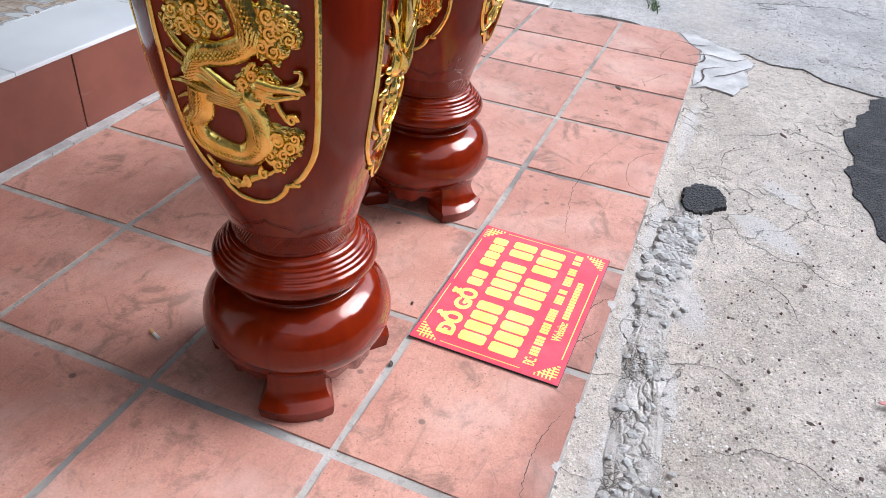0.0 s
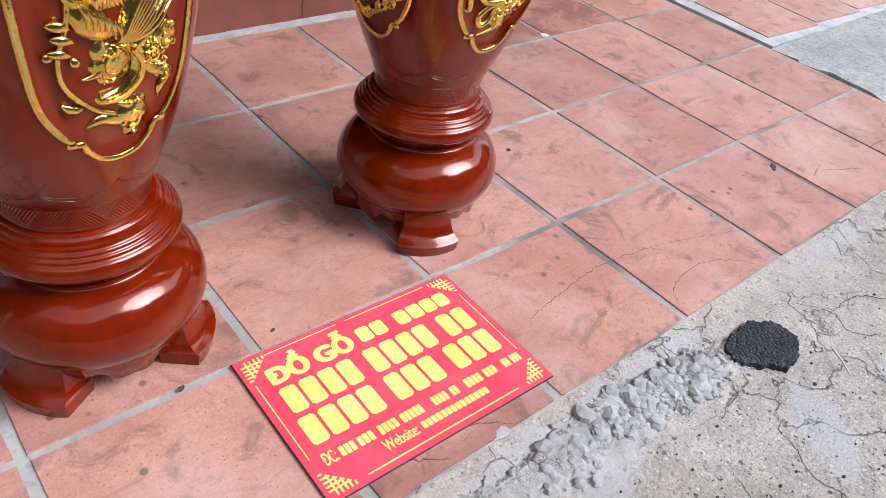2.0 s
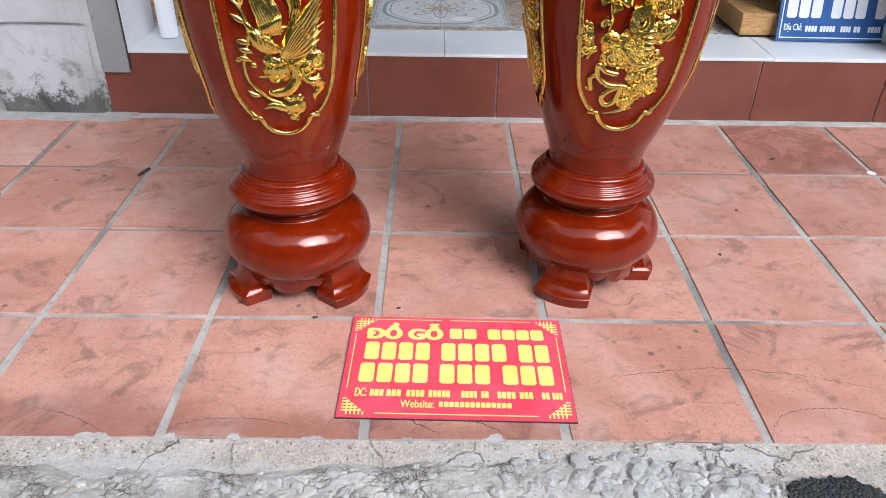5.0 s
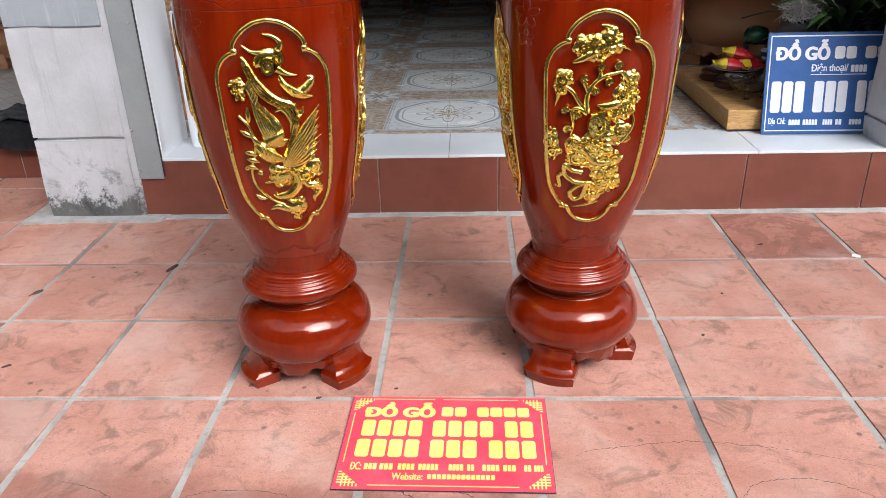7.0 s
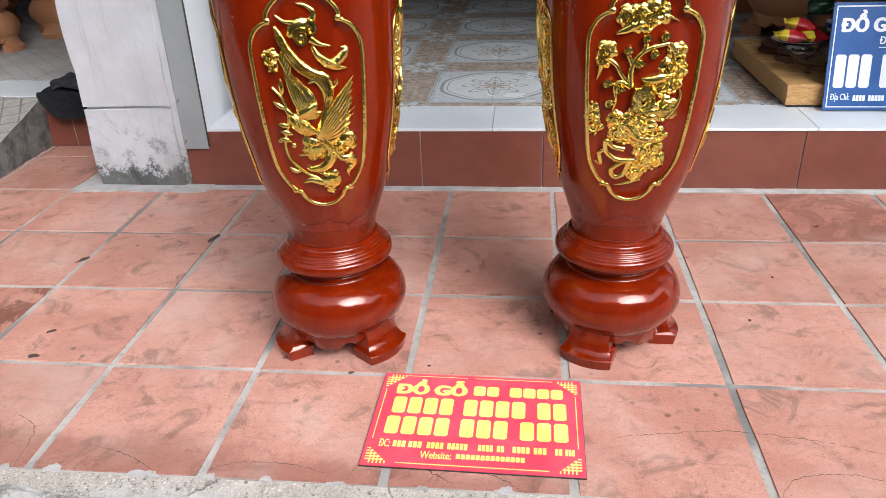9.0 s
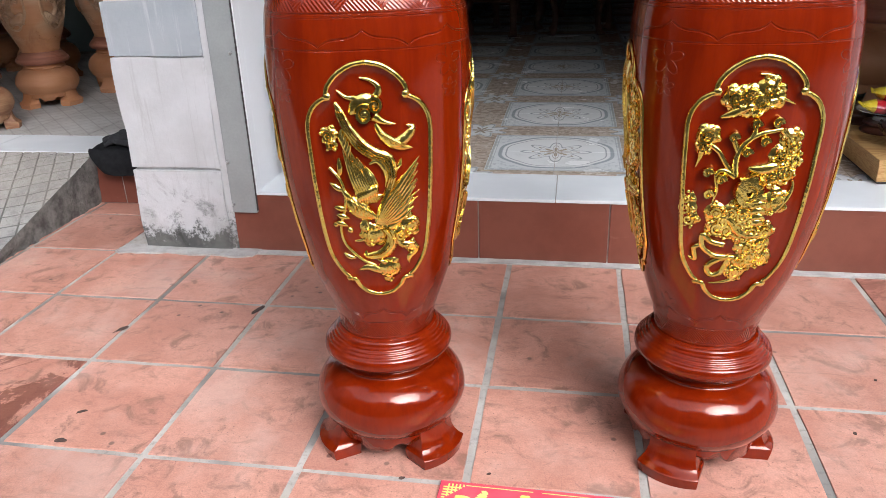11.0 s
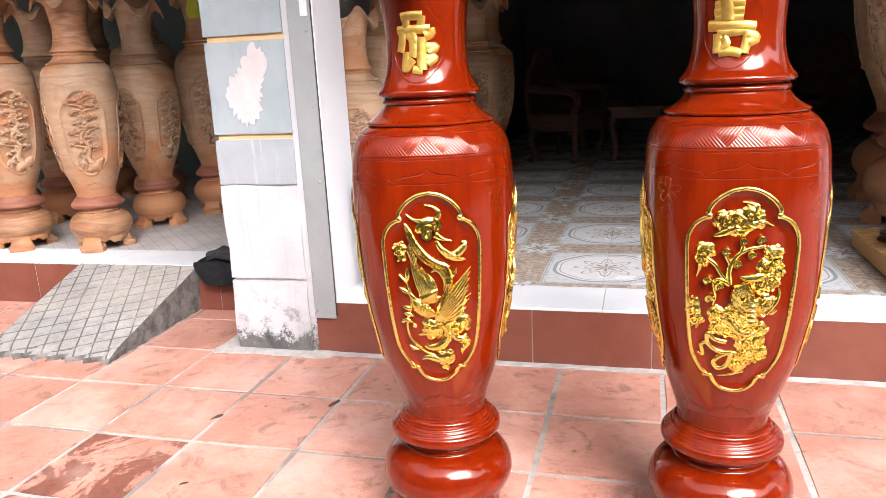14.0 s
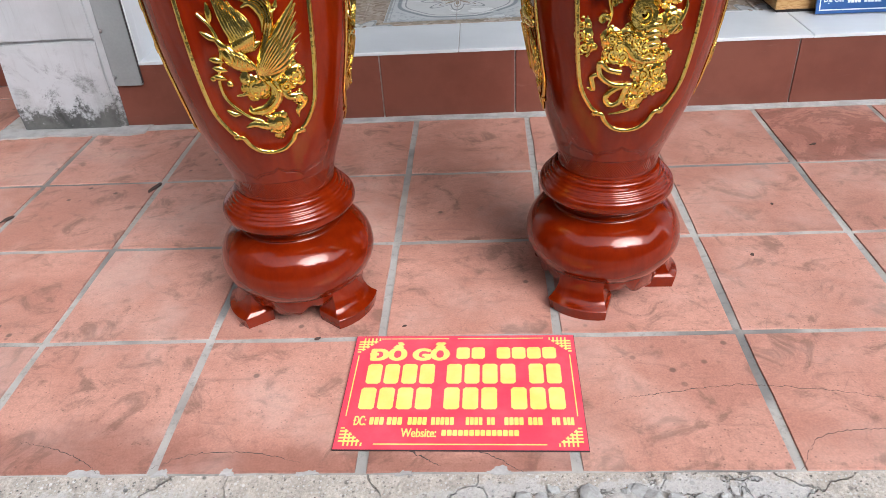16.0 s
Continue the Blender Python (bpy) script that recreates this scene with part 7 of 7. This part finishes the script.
for j in range(ny):
    for i in range(nx):
        crust.faces.new((grid[j][i], grid[j][i + 1], grid[j + 1][i + 1], grid[j + 1][i]))
tagged(link("mortar_crust", crust, CRUST, smooth=True, sharp=50), "cracked pale mortar crust along the tile edge", "mortar", kind="structure")


def hairline(pts, width, seed, z=0.0006):
    """A thin wandering crack."""
    rnd = random.Random(seed)
    bm = bmesh.new()
    line = spline([Vector((x, y, z)) for x, y in pts], 14 * len(pts))
    last = None
    for i, q in enumerate(line):
        a, b = line[max(i - 1, 0)], line[min(i + 1, len(line) - 1)]
        d = (b - a).normalized()
        s = Vector((-d.y, d.x, 0)) * width * rnd.uniform(0.35, 1.0) * (0.25 + 0.75 * math.sin(math.pi * (i + 0.5) / len(line)))
        o = Vector((rnd.gauss(0, 0.0016), rnd.gauss(0, 0.0016), 0))
        pair = (bm.verts.new(q + o - s), bm.verts.new(q + o + s))
        if last:
            bm.faces.new((last[0], pair[0], pair[1], last[1]))
        last = pair
    tagged(link("crack", bm, CRACK), "fine dark crack running across the tiles", "crack", kind="structure")


hairline([(0.486, -0.219), (0.52, -0.20), (0.582, -0.19), (0.70, -0.172), (0.806, -0.171), (0.985, -0.20), (1.193, -0.264)], 0.0011, 1)
hairline([(1.73, -0.208), (1.665, -0.225), (1.647, -0.241)], 0.0016, 2)
hairline([(1.69, -0.215), (1.75, -0.25), (1.827, -0.283), (1.84, -0.33)], 0.0016, 3)
hairline([(1.975, -0.24), (2.05, -0.235), (2.114, -0.245), (2.207, -0.267)], 0.0016, 4)
hairline([(0.02, -0.30), (0.09, -0.335), (0.15, -0.372)], 0.0020, 5)
hairline([(0.09, -0.335), (0.17, -0.325), (0.24, -0.345), (0.30, -0.385)], 0.0016, 6)
for i, pts in enumerate(([(1.05, -0.47), (1.12, -0.56), (1.10, -0.62), (1.20, -0.70)], [(1.12, -0.56), (1.24, -0.57), (1.33, -0.66)], [(1.30, -0.75), (1.42, -0.86), (1.40, -0.98), (1.52, -1.06)],
                         [(-0.081, -0.63), (-0.085, -0.671), (-0.049, -0.715), (-0.046, -0.768), (-0.047, -0.814), (-0.073, -0.853), (-0.081, -0.891)],
                         [(0.70, -0.79), (0.62, -0.86), (0.60, -0.97)], [(0.55, -0.66), (0.50, -0.76), (0.40, -0.80)])):
    hairline(pts, 0.0022, 20 + i, -0.0025)
for i, pts in enumerate(([(1.76, -0.40), (1.86, -0.43), (1.97, -0.42), (2.05, -0.50)], [(1.90, -0.46), (1.98, -0.53), (2.10, -0.60)], [(2.10, -0.34), (2.16, -0.42), (2.14, -0.52), (2.20, -0.58)], [(2.28, -0.26), (2.26, -0.36), (2.30, -0.44)],
                         [(2.0, -0.37), (2.08, -0.41), (2.17, -0.40)])):
    hairline(pts, 0.0060, 40 + i, 0.0016)
# chipped front edge of the tiles, filled with cement
rnd = random.Random(58)
for i in range(9):
    x = -1.05 + 0.16 * i + rnd.uniform(-0.04, 0.04)
    w, d = rnd.uniform(0.012, 0.05), rnd.uniform(0.008, 0.024)
    bm = bmesh.new()
    sheet_poly(bm, ragged([(x - w, -0.388), (x + w, -0.388), (x + w * 0.5, -0.388 + d), (x - w * 0.4, -0.388 + d * 0.8)], 0.003, 5, i), -0.01, 0.0006)
    tagged(link("edge_chip", bm, MORTAR), "chipped tile edge filled with grey cement", "chip", kind="structure")
for i, pts in enumerate(([(-0.42, -0.385), (-0.34, -0.34), (-0.22, -0.335), (-0.12, -0.36)], [(-0.70, -0.30), (-0.58, -0.335), (-0.50, -0.385)], [(0.80, -0.385), (0.86, -0.31), (0.98, -0.29), (1.08, -0.33), (1.12, -0.385)], [(-0.95, -0.20), (-0.86, -0.26), (-0.83, -0.385)])):
    hairline(pts, 0.0012, 70 + i)
rnd = random.Random(22)
stones = bmesh.new()
for i in range(520):
    x = min(0.84, rnd.gauss(0.60, 0.15)) if i < 360 else rnd.uniform(-1.5, 0.7)
    y = -0.50 + rnd.gauss(0, 0.024) + 0.022 * math.sin(x * 4.3)
    if x > 0.76 and x < 0.98 and -0.61 < y < -0.45:
        continue
    s = abs(rnd.gauss(0.005, 0.0035)) + 0.002
    if 0.25 < x < 0.84:
        s *= rnd.choice((0.8, 1.1, 1.6))
    turn = Euler((rnd.gauss(0, 0.15), rnd.gauss(0, 0.15), rnd.uniform(0, 6.28))).to_matrix()
    dome(stones, Vector((x, y, -0.006)), turn, s * rnd.uniform(0.8, 1.25), s, s * rnd.uniform(0.45, 0.7), 7, rnd)
tagged(link("rubble", stones, STONE, smooth=False), "crumbled cement bits along the tile edge", "rubble", kind="stuff")
gravel = bmesh.new()
for i in range(1500):
    x, y = rnd.uniform(-1.2, 3.6), rnd.uniform(-1.6, -0.56)
    s = min(0.0048, abs(rnd.gauss(0.0010, 0.0014)) + 0.0009)
    dome(gravel, Vector((x, y, -0.003)), Matrix.Identity(3), s * 1.3, s, s * 0.7, 5, rnd)
tagged(link("gravel", gravel, DEBRIS), "scattered dark grit on the cement", "gravel", kind="stuff")
weeds = bmesh.new()
for i in range(260):
    t = rnd.random()
    x, y = 2.66 + 0.75 * t + rnd.gauss(0, 0.02), -0.12 + 0.20 * t + rnd.gauss(0, 0.015)
    h, a = rnd.uniform(0.012, 0.035), rnd.uniform(0, 6.28)
    b = Vector((x, y, -0.004))
    w = Vector((math.cos(a), math.sin(a), 0)) * 0.003
    tip = b + Vector((rnd.gauss(0, 0.012), rnd.gauss(0, 0.012), h))
    weeds.faces.new([weeds.verts.new(b - w), weeds.verts.new(b + w), weeds.verts.new(tip)])
tagged(link("weeds", weeds, GRASS), "small weeds growing in the crack", "grass", kind="stuff")

# ---- tiles, piece by piece ----
def tile_mesh(name, w, d, h, material, chamfer=0.003, worn=0.0, seed=0):
    """A tile with a chamfered rim; worn: how far its edge wanders."""
    rim = random.Random(seed)
    bm = bmesh.new()
    lo = [(-w / 2, -d / 2), (w / 2, -d / 2), (w / 2, d / 2), (-w / 2, d / 2)]
    if worn:
        lo = [(a[0] + (b[0] - a[0]) * t + rim.uniform(-worn, worn), a[1] + (b[1] - a[1]) * t + rim.uniform(-worn, worn)) for a, b in zip(lo, lo[1:] + lo[:1]) for t in (0.0, 0.25, 0.5, 0.75)]
    rings = []
    for inset, z in ((0, -h), (0, -chamfer), (chamfer, 0.0)) if not worn else ((0, -0.012), (chamfer, 0.0)):
        rings.append([bm.verts.new((x * (1 - 2 * inset / w), y * (1 - 2 * inset / d), z)) for x, y in lo])
    for a, b in zip(rings, rings[1:]):
        for i in range(len(lo)):
            j = (i + 1) % len(lo)
            bm.faces.new((a[i], a[j], b[j], b[i]))
    bm.faces.new(rings[-1])
    me = bpy.data.meshes.new(name)
    bmesh.ops.recalc_face_normals(bm, faces=bm.faces)
    bm.to_mesh(me)
    bm.free()
    me.materials.append(material)
    return me


def lay(name, me, m, parent):
    ob = new(name, me)
    ob.parent = parent
    ob.matrix_basis = m
    return ob


rnd = random.Random(33)
GX, GY = 0.0155, 0.0130


def tile_set(depth, material):
    """Four tiles of one size, each with its own worn rim."""
    return [tile_mesh("tile", 0.4 - GX, depth, 0.02, material, 0.003, 0.0016, n) for n in range(4)]


full, front_row, back_row = tile_set(0.4 - GY, COTTO), tile_set(0.385 - GY / 2, COTTO), tile_set(0.425 - GY, COTTO)
old, old_back, old_front = tile_set(0.4 - GY, COTTO_OLD), tile_set(0.425 - GY, COTTO_SCUFFED), tile_set(0.385 - GY / 2, COTTO_OLD)
damp_front = tile_set(0.385 - GY / 2, COTTO_DAMP)
for k in range(-13, 6):
    for r in range(-1, 4):
        x = 0.4 * k + 0.2
        if (r > 2 and x > -1.5) or (k == 5 and r == -1):
            continue
        kinds = {-1: damp_front if k < 1 else front_row, 2: back_row if x > -1.5 else full}.get(r, full)
        y = {-1: -0.1975 + 0.0027, 2: 0.8125 + 0.2 if x > -1.5 else 1.0}.get(r, 0.4 * r + 0.2)
        if (k, r) in ((3, 2), (4, 2)):
            kinds = old_back
        if (k, r) in ((-4, 0), (-4, -1)):
            kinds = old if r == 0 else old_front
        lay("tile", rnd.choice(kinds), pose(x, y, rnd.uniform(-0.0008, 0.0008), rnd.uniform(-0.08, 0.08), rnd.uniform(-0.08, 0.08), rnd.choice((0, 180)) + rnd.uniform(-0.25, 0.25)), floor_bed)
bm = bmesh.new()
sheet_poly(bm, [(2.007, -0.008), (2.393, -0.008), (2.396, -0.25), (2.33, -0.285), (2.25, -0.34), (2.20, -0.378), (2.10, -0.388), (2.007, -0.387)], -0.02, 0.0)
part("tile", bm, COTTO, floor_bed)
bm = bmesh.new()
sheet_poly(bm, ragged([(1.74, -0.396), (1.98, -0.394), (2.10, -0.394), (2.205, -0.386), (2.25, -0.35), (2.40, -0.265), (2.42, -0.33), (2.34, -0.436), (2.24, -0.565), (2.16, -0.614), (2.05, -0.585), (1.90, -0.60), (1.76, -0.555), (1.80, -0.45)], 0.007, 5, 6), -0.03, -0.001)
tagged(link("mortar_corner", bm, WHITE_MORTAR), "broken white mortar at the corner of the tiles", "mortar", kind="structure")
bm = boxed(2.44, 4.6, 0.37, 1.26, -0.03, -0.0025)
next_bed = tagged(link("floor_next", bm, WHITE_MORTAR), "neighbouring strip of terracotta tiles behind a white mortar line", "forecourt", kind="structure")
for i in range(5):
    for j in range(2):
        lay("tile", full[0], pose(2.70 + 0.4 * i, 0.61 + 0.4 * j, 0.001, 0, 0, -3), next_bed)
strip_row = tile_mesh("tile", 0.4 - GX, 0.145, 0.02, COTTO)
for k in range(-13, -4):
    lay("tile", strip_row, pose(0.4 * k + 0.2, 1.68, 0), floor_bed)
# brown riser tiles and white sill tiles
riser = tile_mesh("riser_tile", 0.394, STEP - 0.010, 0.012, RISER, 0.0015)
for a, b in ((-1.098, -0.520), (-0.515, -0.1235), (-0.1185, 0.3575), (0.3625, 0.845), (0.850, 1.3325), (1.3375, 1.8075), (1.8125, 2.25), (2.254, 2.65), (2.654, 3.05)):
    lay("riser_tile", tile_mesh("riser_tile", b - a, STEP - 0.012, 0.012, RISER, 0.0015), pose((a + b) / 2, 1.256, (STEP - 0.008) / 2, 90, 0, 0), sill_core)
for i in range(14):
    a = -1.49 - 0.40 * i
    lay("riser_tile", riser, pose(a - 0.2, 1.752, (STEP - 0.008) / 2, 90, 0, 0), sill_left)
for a, b in ((-1.09, -0.44), (-0.437, 0.162), (0.165, 0.765), (0.768, 1.372), (1.375, 1.975), (1.978, 2.58)):
    lay("sill_tile", tile_mesh("sill_tile", b - a, 0.302, 0.012, WHITE_TILE, 0.002), pose((a + b) / 2, 1.402, STEP), sill_core)
for i in range(10):
    lay("sill_tile", tile_mesh("sill_tile", 0.597, 0.30, 0.012, WHITE_TILE, 0.002) if i == 0 else bpy.data.meshes["sill_tile.006"], pose(-1.70 - 0.60 * i, 1.902, STEP), sill_left)
shop_tile = tile_mesh("floor_tile", PX / 2 - 0.0025, PY / 2 - 0.0025, 0.01, PATTERN, 0.0008)
first_tile = tile_mesh("floor_tile", PX / 2 - 0.0025, MY - 1.557 - 0.0025, 0.01, PATTERN, 0.0008)
for i in range(-4, 9):
    for j in range(0, 21):
        x, y = MX + PX / 2 * (i + 0.5), MY - PY / 2 + PY / 2 * (j + 0.5)
        if j == 0:
            y = (1.557 + MY) / 2
        if x > 4.5 or x < -1.2:
            continue
        lay("floor_tile", shop_tile if j else first_tile, pose(x, y, STEP), shop_floor)
side_tile = tile_mesh("floor_tile", 0.397, 0.397, 0.01, LEFT_FLOOR, 0.001)
for i in range(11):
    for j in range(7):
        lay("floor_tile", side_tile, pose(-1.65 - 0.4 * i, 2.256 + 0.4 * j, STEP), left_floor)
